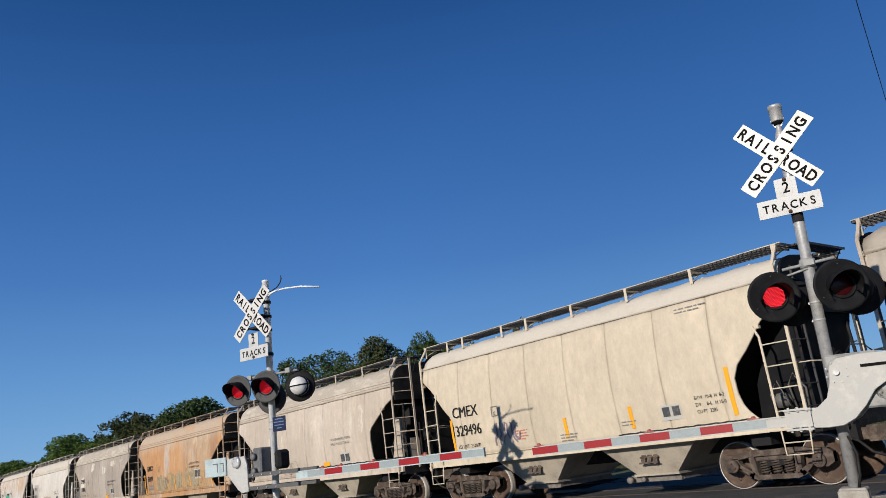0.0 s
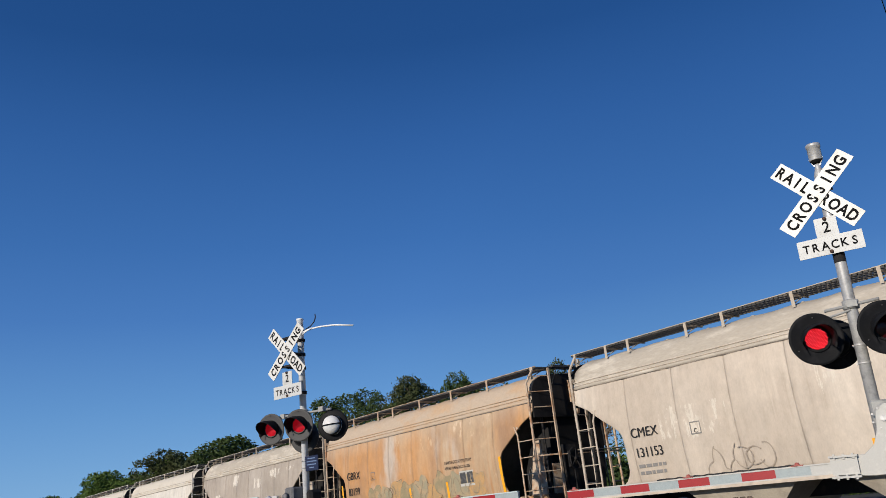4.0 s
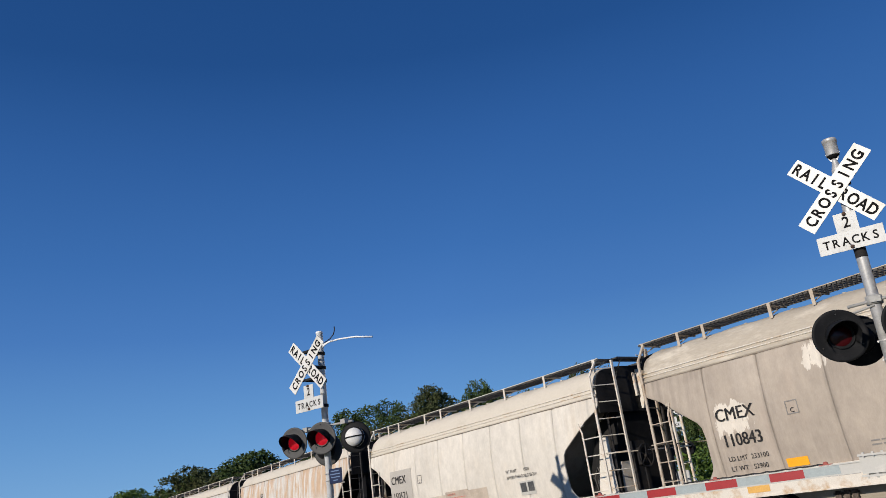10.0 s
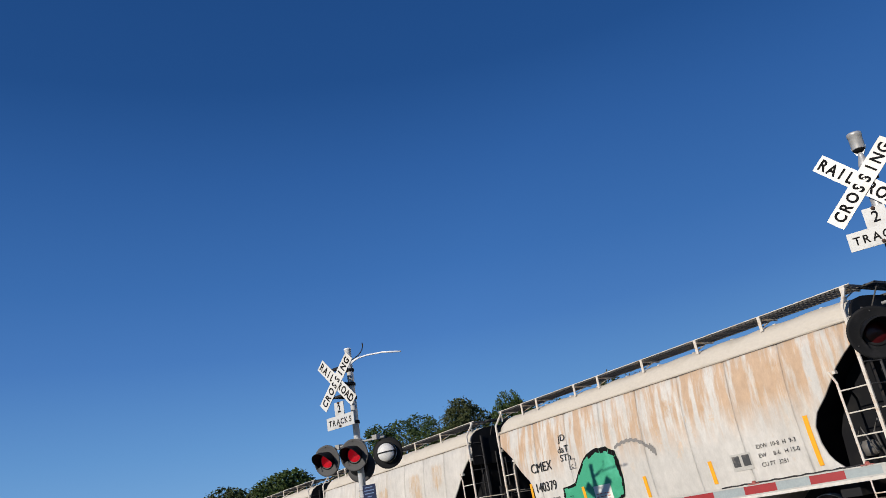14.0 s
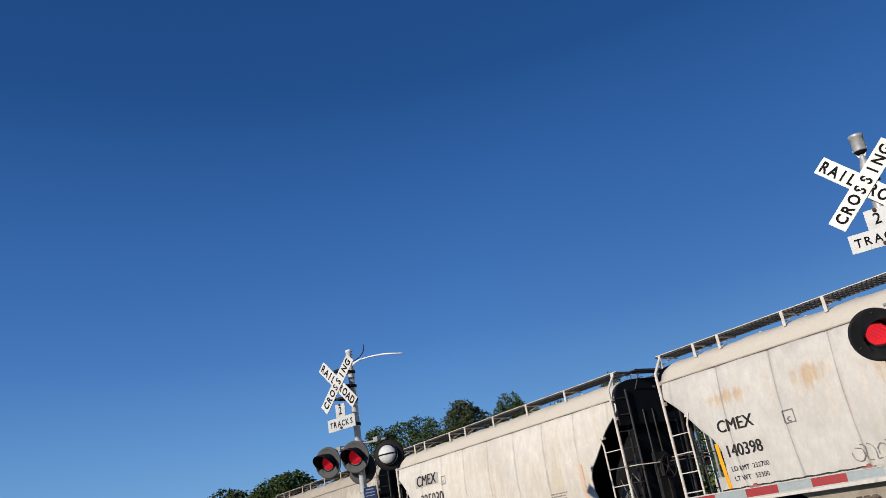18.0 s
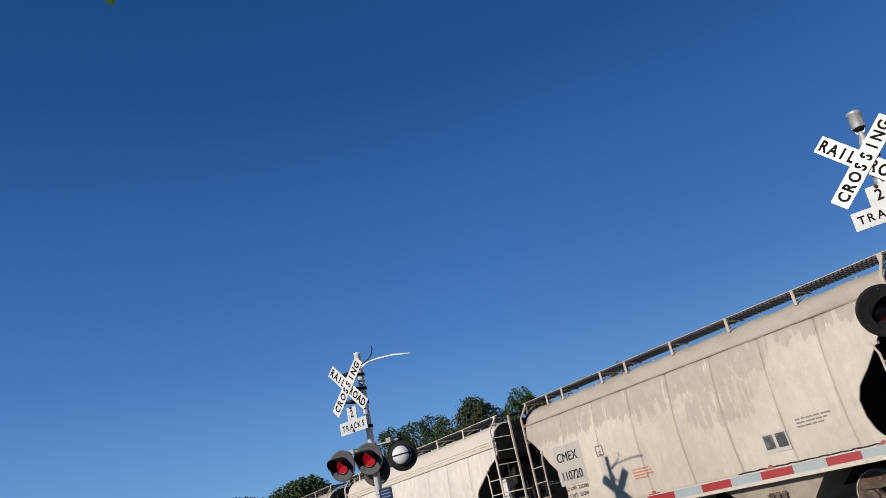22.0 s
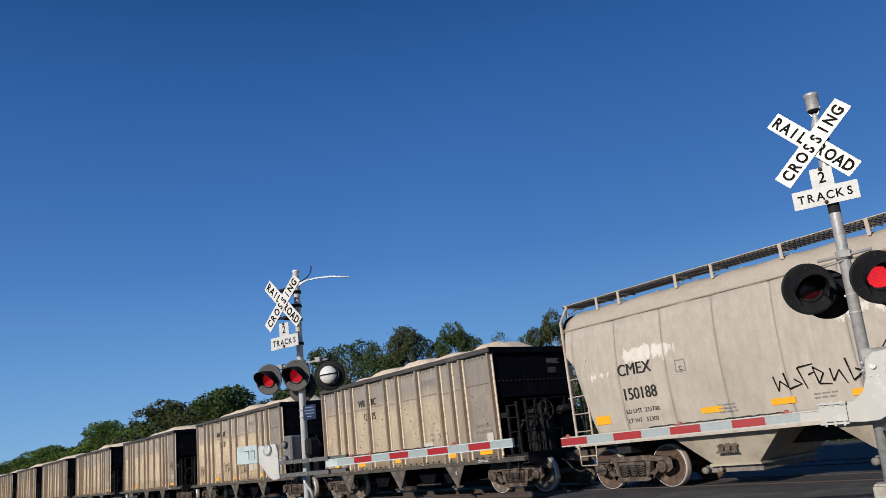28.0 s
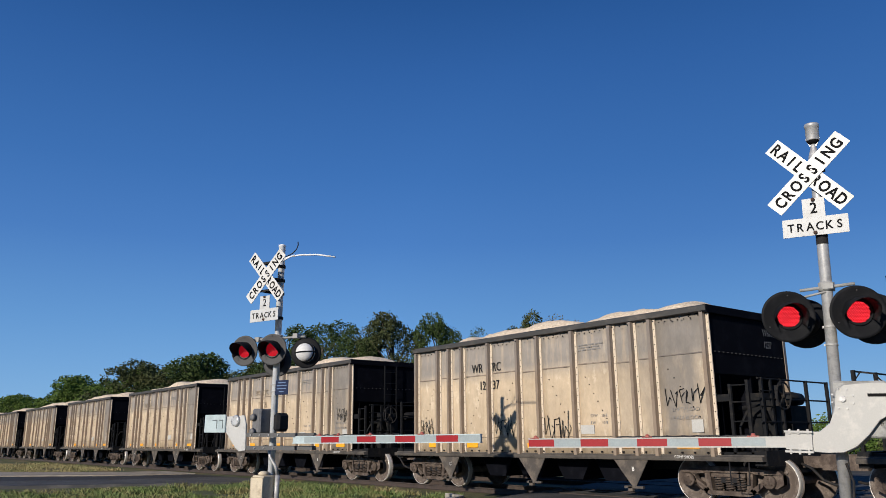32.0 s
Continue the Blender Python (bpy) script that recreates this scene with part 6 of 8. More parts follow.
def open_hopper(x, label, seed, words, tags):
    car = thing("open_hopper_car", pose(x, TRACK_Y, 0), label, "freight car", "open stone hopper cars")
    for i in range(11):
        part("side_sheet", open_side(i, False), OPEN_PAINT if seed else OPEN_GREYED, car)
        part("side_sheet", open_side(i, True), OPEN_PAINT if seed else OPEN_GREYED, car)
    for r in RIBS:
        part("side_post", cached("rib", rib), RIB_PAINT, car, "", pose(-OPEN_HALF + r, 0, 0))
        part("post_flange", cached("rib_flange", rib_flange), FLANGE, car, "pale riveted flange", pose(-OPEN_HALF + r, 0, 0))
        tagged(part("rivet_strip", cached("rib_rivets", rib_rivets), DARK_STEEL, car, "", pose(-OPEN_HALF + r, 0, 0)), kind="stuff")
        part("side_post", cached("rib", rib), RIB_PAINT, car, "", pose(-OPEN_HALF + r, 0, 0, 0, 0, 180))
    tagged(part("rivet_strip", cached("chord_rivets", chord_rivets), DARK_STEEL, car), kind="stuff")
    tagged(part("plate_seam", cached("plate_seams", plate_seams), RIB_PAINT, car), kind="stuff")
    tagged(part("side_bolt", cached("side_bolts", side_bolts), DARK_STEEL, car), kind="stuff")
    tagged(part("sill_bracket", cached("sill_brackets", sill_brackets), DARK_STEEL, car), kind="stuff")
    part("centre_sill", cached("centre_sill", centre_sill), RAIL_BLACK, car, "dark centre sill")
    # bays take the same black for the shade under the car
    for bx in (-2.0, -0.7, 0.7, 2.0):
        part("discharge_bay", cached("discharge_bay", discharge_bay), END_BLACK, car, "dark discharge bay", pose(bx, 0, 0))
    for gx in (-3.4, -0.15, 2.88):
        part("bay_gusset", cached("gusset", gusset), mat("dusty_dark_steel", (0.07, 0.061, 0.054), 0.85, spots=(0.13, 0.108, 0.088), amount=0.5, scale=4), car, "triangular bay plate", pose(gx, 0, 0))
        part("bay_gusset", cached("gusset", gusset), DARK_STEEL, car, "", pose(gx, 0, 0, 0, 0, 180))
    for r in (0, 180):
        m = pose(0, 0, 0, 0, 0, r)
        part("top_chord", cached("chord", top_chord), CHORD, car, "weathered dark grey top rail", m)
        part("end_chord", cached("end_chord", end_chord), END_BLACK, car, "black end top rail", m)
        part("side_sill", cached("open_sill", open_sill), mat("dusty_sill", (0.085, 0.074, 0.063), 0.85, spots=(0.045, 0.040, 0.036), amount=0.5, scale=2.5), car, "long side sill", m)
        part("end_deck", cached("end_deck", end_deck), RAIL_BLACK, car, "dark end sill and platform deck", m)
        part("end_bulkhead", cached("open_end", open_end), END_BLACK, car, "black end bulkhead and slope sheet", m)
        tagged(part("rivet_strip", cached("end_rivets", end_rivets), mat("dull_rivet", (0.035, 0.035, 0.038), 0.7), car, "", m), kind="stuff")
        part("platform_railing", cached("platform_rail", platform_rail), RAIL_BLACK, car, "dark end platform railing", m)
        part("end_gear", cached("end_gear", end_gear), RAIL_BLACK, car, "air tank and brake gear on the end platform", m)
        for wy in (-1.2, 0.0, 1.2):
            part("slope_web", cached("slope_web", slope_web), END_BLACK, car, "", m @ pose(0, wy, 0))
        part("valve_case", cached("valve_case", valve_case), RAIL_BLACK, car, "dark brake gear cases on the end platform", m)
        if r or seed > 1:
            part("end_ladder", cached("open_end_ladder", open_end_ladder), RAIL_BLACK, car, "", m)
        part("stirrup_step", cached("open_stirrup", open_stirrup), DARK_STEEL, car, "", m)
        part("coupler", cached("coupler", coupler), TRUCK_STEEL, car, "cast steel coupler", m @ pose(5.86, 0, 0))
        part("air_hose", cached("air_hose", air_hose), DARK_STEEL, car, "black rubber air hose", m @ pose(5.86, 0, 0))
    part("brake_wheel", cached("hand_brake", hand_brake), DARK_STEEL, car, "spoked hand brake wheel", pose(6.02, -0.65, 2.12))
    for tx in (-4.80, 4.88):
        truck(car, tx, TRUCK_STEEL, DUSTY_WHEEL, TREAD_STEEL)
    F = -1.522
    ink = LETTER if seed < 2 else mat("faint_lettering", (0.27, 0.22, 0.165), 0.75, spots=(0.42, 0.34, 0.25), amount=0.5, scale=6)
    word(car, words[0][0], -2.45, 3.10, 0.34, ink, flat=F, wide=0.8)
    word(car, words[0][1], -1.62, 3.10, 0.34, ink, flat=F, wide=0.8)
    if words[1]:
        word(car, words[1][0], -2.15, 2.62, 0.34, ink, flat=F, wide=0.8)
        word(car, words[1][1], -1.62, 2.62, 0.34, ink, flat=F, wide=0.8)
    word(car, "EMPTY LOAD", 4.0, 1.86, 0.11, GREY_MARK, flat=F)
    word(car, "1/4 ADJ BLOCK", 3.92, 1.69, 0.11, GREY_MARK, flat=F)
    word(car, "EXW    10-8    H 13-3", 1.75, 1.80, 0.095, GREY_MARK, flat=F)
    word(car, "EW       10-8    H 13-1", 1.75, 1.64, 0.095, GREY_MARK, flat=F)
    word(car, "COMP SHOES", 4.05, 0.905, 0.085, WHITE_MARK, flat=-1.652, wide=0.9)
    for gx, w in ((-3.38, "C"), (2.90, "B")):
        word(car, w, gx, 0.62, 0.13, WHITE_MARK, flat=-1.602)
    word(car, "LD LMT  233200", -0.62, 1.3, 0.12, flat=F - 0.008) if seed == 0 else None
    if words[1] and seed < 2:
        for k, w in enumerate(("WRRC", words[1][0] + words[1][1])):
            part("lettering", text_mesh("w", w, 0.22, 0.8), GREY_MARK, car, "grey stencilled lettering", pose(OPEN_HALF + 0.035, 0.55, 3.50 - 0.27 * k, 0, 0, 90))
    bars(car, 1.45, 3.48, (0.78, 0.66, 0.7), 0.03, 0.06, GREY_MARK, flat=F)
    bars(car, 1.2, 1.55, (0.55, 0.48), 0.05, 0.09, GREY_MARK, flat=F)
    for px, w in ((-4.4, 0.42), (-0.35, 0.55), (-2.7, 0.45), (2.6, 0.5), (4.05, 0.55)):
        bm = bmesh.new()
        bar_mesh(bm, px, 1.10, w, 0.12, flat=F - 0.006)
        part("reflector", bm, YELLOW, car, "yellow reflective strip")
    bm = bmesh.new()
    box(bm, 1.45, 1.85, -1.53, -1.518, 1.42, 1.62)
    part("data_plate", bm, PANEL_MARK, car, "small white data panel")
    bm = bmesh.new()
    box(bm, 4.45, 4.72, -1.53, -1.518, 1.42, 1.68)
    part("data_plate", bm, PANEL_MARK, car, "small white data panel")
    for gx, gz, w, h in tags:
        zigzag(car, gx, gz, w, h, seed * 7 + int(gx * 10), F - 0.006)
    load = part("stone_load", load_mesh(seed % 4), SAND, car, "heaped load of pale crushed stone")
    return car


# ---- the train ----
def P(name, base, streak, sa, patch, pa, **k):
    return car_paint(name, base, streak, sa, patch, pa, **k)


CREAM = P("cream_paint", (0.60, 0.52, 0.40), (0.50, 0.42, 0.32), 0.25, (0.66, 0.6, 0.5), 0.0)
TAN_FADED = P("faded_grey_tan_paint", (0.55, 0.475, 0.395), (0.41, 0.34, 0.275), 0.5, (0.56, 0.50, 0.43), 0.0, zones=(((0.44, 0.37, 0.30), 0.5, 0.6), ((0.62, 0.55, 0.47), 0.54, 0.6)), peel=(0.60, 0.545, 0.465), windows=((0.2, 1.6, 2.5, 3.2, -0.01), (1.9, 4.3, 2.3, 3.4, -0.02), (-3.6, -1.2, 2.0, 2.9, -0.01)))
ORANGE = P("rust_orange_stained_paint", (0.49, 0.35, 0.225), (0.42, 0.19, 0.065), 0.8, (0.60, 0.46, 0.32), 0.22, zones=(((0.50, 0.25, 0.095), 0.44, 0.8), ((0.31, 0.195, 0.125), 0.50, 0.75), ((0.50, 0.45, 0.40), 0.57, 0.7)), top=(0.50, 0.40, 0.30), top_amt=0.5, reach=(3.2, 3.7), low=(0.34, 0.22, 0.12), low_amt=0.7)
GREY_TAN = P("dusty_taupe_paint", (0.40, 0.345, 0.29), (0.28, 0.24, 0.205), 0.6, (0.56, 0.51, 0.45), 0.0, zones=(((0.47, 0.42, 0.37), 0.52, 0.7), ((0.43, 0.35, 0.29), 0.55, 0.6)), peel=(0.64, 0.59, 0.52), windows=((-4.1, -3.0, 2.1, 2.8, 0.10), (0.5, 1.5, 2.65, 3.25, 0.06), (2.1, 3.6, 3.0, 3.5, 0.05), (-2.0, -0.9, 3.0, 3.6, 0.02), (3.7, 4.7, 3.1, 3.5, 0.02)), seam_tone=0.85)
OFF_WHITE = P("off_white_paint", (0.645, 0.605, 0.545), (0.56, 0.49, 0.40), 0.3, (0.68, 0.62, 0.54), 0.0, low=(0.54, 0.47, 0.39), low_amt=0.3, zones=(((0.60, 0.54, 0.46), 0.55, 0.5),))
RUSTY_WHITE = P("rust_streaked_white_paint", (0.60, 0.58, 0.545), (0.58, 0.48, 0.36), 0.12, (0.58, 0.47, 0.36), 0.12, top=(0.48, 0.31, 0.18), top_amt=0.8, reach=(2.2, 3.0), gate=(0.43, 0.56), soft_edge=0.14, peel_amt=0.8, peel=(0.46, 0.31, 0.19), windows=((-5.1, -3.8, 3.0, 3.5, 0.03), (-2.4, -0.6, 3.0, 3.5, 0.02), (0.4, 1.4, 2.9, 3.5, 0.02)))
RUST_SPOT = P("rust_spotted_white_paint", (0.575, 0.55, 0.51), (0.57, 0.49, 0.39), 0.25, (0.60, 0.42, 0.24), 0.0, soft_edge=0.14, peel_amt=0.8, peel=(0.48, 0.34, 0.21), windows=((-4.5, -3.3, 3.05, 3.3, 0.19), (-2.3, -1.5, 2.9, 3.4, 0.15), (-0.6, 0.2, 2.6, 3.3, 0.14), (1.6, 2.6, 2.2, 3.5, 0.13), (3.1, 4.1, 2.7, 3.6, 0.13)))
STREAK_WHITE = P("tan_streaked_white_paint", (0.655, 0.615, 0.555), (0.54, 0.45, 0.33), 0.45, (0.66, 0.6, 0.5), 0.0)
GREY_WORN = P("worn_grey_paint", (0.545, 0.495, 0.415), (0.45, 0.39, 0.32), 0.45, (0.60, 0.55, 0.47), 0.0, zones=(((0.48, 0.425, 0.355), 0.52, 0.6),), peel=(0.395, 0.348, 0.292), windows=((-7.0, 3.0, 3.15, 4.6, 0.09), (0.2, 2.4, 2.3, 3.6, 0.05), (3.0, 7.0, 3.5, 4.6, 0.09), (-1.4, 0.3, 2.9, 3.4, 0.04)))
GREY_K = P("flaked_grey_paint", (0.44, 0.395, 0.34), (0.35, 0.305, 0.255), 0.45, (0.5, 0.46, 0.4), 0.0, zones=(((0.39, 0.335, 0.28), 0.52, 0.7),), peel=(0.62, 0.59, 0.54), windows=((0.9, 3.0, 2.75, 3.15, 0.04), (-4.0, -2.3, 2.75, 3.15, 0.08), (-5.2, -4.1, 2.5, 2.75, 0.06)), seam_tone=0.7)
TRIM_CREAM = mat("cream_trim", (0.56, 0.49, 0.38), 0.6, spots=(0.4, 0.34, 0.26), amount=0.35, scale=4)
TRIM_TAN = mat("dusty_tan_trim", (0.44, 0.38, 0.31), 0.7, spots=(0.33, 0.25, 0.18), amount=0.45, scale=4)
TRIM_ORANGE = mat("rusty_trim", (0.46, 0.36, 0.265), 0.75, spots=(0.3, 0.15, 0.07), amount=0.5, scale=4)
TRIM_WHITE = mat("white_trim", (0.60, 0.56, 0.50), 0.6, spots=(0.45, 0.32, 0.2), amount=0.35, scale=3)
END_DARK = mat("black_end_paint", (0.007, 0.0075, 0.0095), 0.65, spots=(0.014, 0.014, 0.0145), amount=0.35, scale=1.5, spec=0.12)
# ends of the tan and off-white cars, darkened in the colour for shade
END_SHADE = mat("shade_dark_brown_end", (0.022, 0.021, 0.021), 0.75, spots=(0.012, 0.012, 0.013), amount=0.5, scale=1.5, spec=0.12)
PITCH, FIRST = 12.94, -12.67


def zigzag(car, x, z, w, h, seed, flat=None):
    """Angular sprayed strokes, thin and black, one part."""
    rnd = random.Random(seed)
    bm = bmesh.new()
    strokes = []
    for k in range(6):
        a = x + w * k / 6
        top, low, mid, far = (a + rnd.uniform(-0.05, 0.06), z + h * rnd.uniform(0.65, 1.1)), (a + rnd.uniform(0, 0.1), z + h * rnd.uniform(-0.1, 0.2)), (a + w / 11, z + h * rnd.uniform(0.4, 0.65)), (a + w / 6 + rnd.uniform(-0.03, 0.06), z + h * rnd.uniform(0.0, 0.9))
        strokes += ([(top, low), (low, far), (mid, far)], [(top, low), (low, mid), (mid, far)], [(low, top), (top, mid), (mid, low), (low, far)], [(top, low), (top, (far[0], top[1] + 0.03)), (mid, far)])[(k * 3 + 1) % 4]
    for i, (p, q) in enumerate(strokes):
        d = Vector((q[0] - p[0], q[1] - p[1])).normalized()
        wide = 0.017 if flat is None else 0.011
        nx, nz = -d.y * wide, d.x * wide
        vs = [bm.verts.new((u, (-half_w(v) - 0.018 if flat is None else flat) - 0.0004 * i, v)) for u, v in ((p[0] + nx, p[1] + nz), (q[0] + nx * 0.6, q[1] + nz * 0.6), (q[0] - nx * 0.6, q[1] - nz * 0.6), (p[0] - nx, p[1] - nz))]
        bm.faces.new(vs)
    return tagged(part("graffiti", bm, SIGN_BLACK, car, "angular black spray-painted scrawl"), kind="stuff")


def ghost_letters(car, x0, x1, z, h, n, seed):
    """A row of faded, swollen block shapes with dull outlines, half scrubbed away."""
    rnd = random.Random(seed)
    fills = [mat("olive_spray", (0.27, 0.225, 0.135), 0.75, spots=(0.40, 0.28, 0.16), amount=0.55, scale=3), mat("moss_spray", (0.30, 0.265, 0.18), 0.75, spots=(0.42, 0.30, 0.18), amount=0.55, scale=2.5), mat("ochre_spray", (0.46, 0.28, 0.125), 0.75, spots=(0.33, 0.24, 0.14), amount=0.55, scale=3)]
    line = mat("umber_spray", (0.19, 0.15, 0.10), 0.75, spots=(0.36, 0.27, 0.17), amount=0.55, scale=4)
    step = (x1 - x0) / n
    for k in range(n):
        cx, w, hh = x0 + step * (k + 0.5), step * rnd.uniform(0.55, 0.68), h * rnd.uniform(0.42, 0.56)
        cz, lean, ph = z + hh, rnd.uniform(-0.15, 0.2), rnd.uniform(0, 6.28)
        ring = []
        for q in range(28):
            a = 2 * math.pi * q / 28
            r = (abs(math.cos(a)) ** 3 + abs(math.sin(a)) ** 3) ** (-1 / 3) * (1 + 0.20 * math.sin(2 * a + ph) + 0.14 * math.sin(5 * a + 2 * ph) + 0.06 * math.sin(9 * a + ph))
            pz = max(1.34, cz + hh * r * math.sin(a))
            ring.append((cx + w * r * math.cos(a) + lean * (pz - z), pz))
        y0 = 0.0095 + 0.0004 * k

        def at(px, pz, lift):
            return (px, -half_w(pz) - lift, pz)
        bm = bmesh.new()
        loops = [[bm.verts.new(at(cx + (px - cx) * f, cz + (pz - cz) * f, y0)) for px, pz in ring] for f in (1.0, 0.66, 0.33, 0.05)]
        for o, i in zip(loops, loops[1:]):
            for q in range(28):
                bm.faces.new((o[q], o[(q + 1) % 28], i[(q + 1) % 28], i[q]))
        bm.faces.new(loops[-1])
        part("graffiti", bm, fills[k % 3], car, "faded olive and ochre graffiti shape")
        bm = bmesh.new()
        for f0, f1 in ((1.0, 0.955),):
            o, i = [[bm.verts.new(at(cx + (px - cx) * f, cz + (pz - cz) * f, y0 + 0.0003)) for px, pz in ring] for f in (f0, f1)]
            for q in range(28):
                if math.sin(q * 0.7 + ph) > -0.35:
                    bm.faces.new((o[q], o[(q + 1) % 28], i[(q + 1) % 28], i[q]))
        tagged(part("graffiti", bm, line, car, "dull graffiti outline"), kind="stuff")


def marks(car, name, num, dx=0.0, z=2.55, size=0.36, patchy=None, ld="", lw="", plate=True, gap=1.45):
    x = -4.33 + dx
    if patchy:
        bm = bmesh.new()
        bar_mesh(bm, x - 0.08, z - 0.62 if len(patchy) > 1 else z - 0.04, patchy[0], 1.05 if len(patchy) > 1 else 0.36, lift=0.013)
        part("paint_patch", bm, GREY_PATCH, car, "repainted grey patch behind the lettering")
    word(car, name, x, z, size, wide=0.95)
    word(car, num, x + 0.04, z - size * gap, size * 0.98, wide=0.88)
    if ld:
        word(car, "LD LMT  " + ld, x + 0.06, z - size * (gap + 0.8), 0.135)
        word(car, "LT WT   " + lw, x + 0.06, z - size * (gap + 1.35), 0.135)
    elif ld is not None:
        bars(car, x + 0.06, z - size * 2.2, (0.75, 0.72), 0.07, 0.15, GREY_MARK)
    if plate:
        bm = bmesh.new()
        for a in ((1.62, 0, 0.02, 0.26), (1.86, 0, 0.02, 0.26), (1.62, 0, 0.26, 0.02), (1.62, 0.24, 0.26, 0.02)):
            bar_mesh(bm, x + a[0], z - 0.12 + a[1], a[2], a[3])
        part("plate_mark", bm, GREY_MARK, car, "small stencilled square")
        word(car, "C", x + 1.70, z - 0.09, 0.13)


GREY_PATCH = mat("grey_repaint", (0.41, 0.385, 0.35), 0.65)


def stickers(car, spec):
    for x, z, h, w in spec:
        bm = bmesh.new()
        bar_mesh(bm, x, z, w, h, lean=0.0)
        part("reflector", bm, YELLOW, car, "yellow reflective strip")


def data_panel(car, x, z, w=0.62, h=0.36):
    bm = bmesh.new()
    bar_mesh(bm, x, z, w, h, lift=0.014)
    p = part("data_panel", bm, PANEL_MARK, car, "pale data panel with dark blocks")
    for i in range(2):
        bm = bmesh.new()
        bar_mesh(bm, x + 0.04 + i * w / 2, z + 0.08, w / 2 - 0.07, h - 0.12, lift=0.019)
        part("dark_block", bm, mat("charcoal_block", (0.06, 0.062, 0.065), 0.6, spots=(0.16, 0.15, 0.14), amount=0.4, scale=9), p)


def small_print(car, x, z, kind=LETTER, lines=(0.5, 0.44, 0.4)):
    bars(car, x, z, lines, 0.026, 0.07, kind)


STANDARD = ((-4.50, 1.35, 0.95, 0.09), (-0.27, 1.42, 0.48, 0.10), (1.70, 1.45, 0.48, 0.10), (4.22, 1.45, 0.95, 0.10))
FLATS = ((-4.95, 1.52, 0.2, 0.44), (-2.02, 1.5, 0.12, 0.5), (-0.42, 1.5, 0.12, 0.5), (1.15, 1.5, 0.12, 0.5))
CARS = []

lead = covered_hopper(FIRST + 2 * PITCH, "white covered hopper car heading the visible train", OFF_WHITE, TRIM_WHITE, END_DARK, {})
CARS.append(lead)
c = covered_hopper(FIRST + PITCH, "grey-tan covered hopper car with black ends", GREY_WORN, TRIM_TAN, END_DARK, {})
marks(c, "CMEX", "", 0)
scrawl(c, -4.6, 2.6, 0.8, 0.9, 3, WHITE_MARK, 0.02, 4)
CARS.append(c)

c = covered_hopper(FIRST, "cream covered hopper car with crisp black lettering", CREAM, TRIM_CREAM, END_DARK, {})
marks(c, "CMEX", "329496", -0.03, 2.34, 0.42, ld="232600", lw="53400", gap=1.19)
scrawl(c, -2.75, 1.46, 0.95, 0.55, 11, mat("lilac_grey_spray", (0.24, 0.20, 0.24), 0.6), 0.03, 6)
stickers(c, STANDARD)
data_panel(c, 2.55, 1.52, 0.5, 0.32)
word(c, "EXW  10-8  H  8-2", 3.42, 1.86, 0.10, wide=0.9)
word(c, "EW     8-6   H 15-0", 3.42, 1.72, 0.10, wide=0.9)
word(c, "CU FT  3281", 3.42, 1.58, 0.10, wide=0.9)
small_print(c, -1.95, 1.75, RED_MARK, (0.42, 0.4, 0.42, 0.3))
small_print(c, 1.45, 1.6, GREY_MARK, (0.4, 0.3))
small_print(c, -0.45, 1.5, GREY_MARK, (0.55, 0.5, 0.4))
small_print(c, 3.3, 3.75, GREY_MARK, (0.8, 0.6))
CARS.append(c)

c = covered_hopper(FIRST - PITCH, "faded grey-tan covered hopper car with ghosted lettering", TAN_FADED, TRIM_TAN, END_SHADE, {"hull": HULL_SHADE, "seam": 3.70, "roof": ROOF_FLAKED})
marks(c, "CMEX", "131153", 0.3, 2.3, 0.30)
word(c, "WILLIAMS-HAYWARD THERMAL", 1.85, 2.32, 0.125, GREY_MARK, wide=0.72)
word(c, "APPLIED PARAGOULD 04-2006", 1.85, 2.17, 0.125, GREY_MARK, wide=0.72)
stickers(c, ((1.2, 1.45, 0.2, 0.42),))
scrawl(c, -2.2, 1.36, 1.5, 0.5, 33, mat("dull_taupe_spray", (0.33, 0.28, 0.23), 0.7), 0.014, 6, label="faint faded graffiti strokes")
data_panel(c, 2.35, 1.52)
small_print(c, 3.1, 1.45, GREY_MARK, (0.5,))
CARS.append(c)

c = covered_hopper(FIRST - 2 * PITCH, "rust-orange stained covered hopper car with graffiti along the sill", ORANGE, TRIM_ORANGE, END_SHADE, {"hull": HULL_SHADE, "seam": 3.67, "roof": mat("rust_dusted_roof", (0.44, 0.35, 0.265), 0.85, spots=(0.47, 0.32, 0.20), amount=0.45, scale=1.2, grain=20, vary=0.08, bump=0.12, stretch=(0.6, 1, 1))})
marks(c, "GBRX", "83199", 0.25, 2.45, 0.36)
word(c, "CARBOLINE 873 HS OTM EPOXY", 1.75, 2.42, 0.125, wide=0.72)
word(c, "APPLIED PARAGOULD 06-2006", 1.75, 2.26, 0.125, wide=0.72)
data_panel(c, 2.4, 1.75, 0.66, 0.42)
ghost_letters(c, -2.75, 3.45, 1.36, 0.80, 9, 44)
for gx, sd in ((-2.6, 1), (-0.6, 2), (1.5, 3)):
    scrawl(c, gx, 1.42, 1.7, 0.62, 40 + sd, mat("faded_umber_spray", (0.24, 0.185, 0.12), 0.7, spots=(0.38, 0.27, 0.17), amount=0.5, scale=5), 0.016, 6, label="faded graffiti strokes", depth=0.0135)
stickers(c, STANDARD)
CARS.append(c)

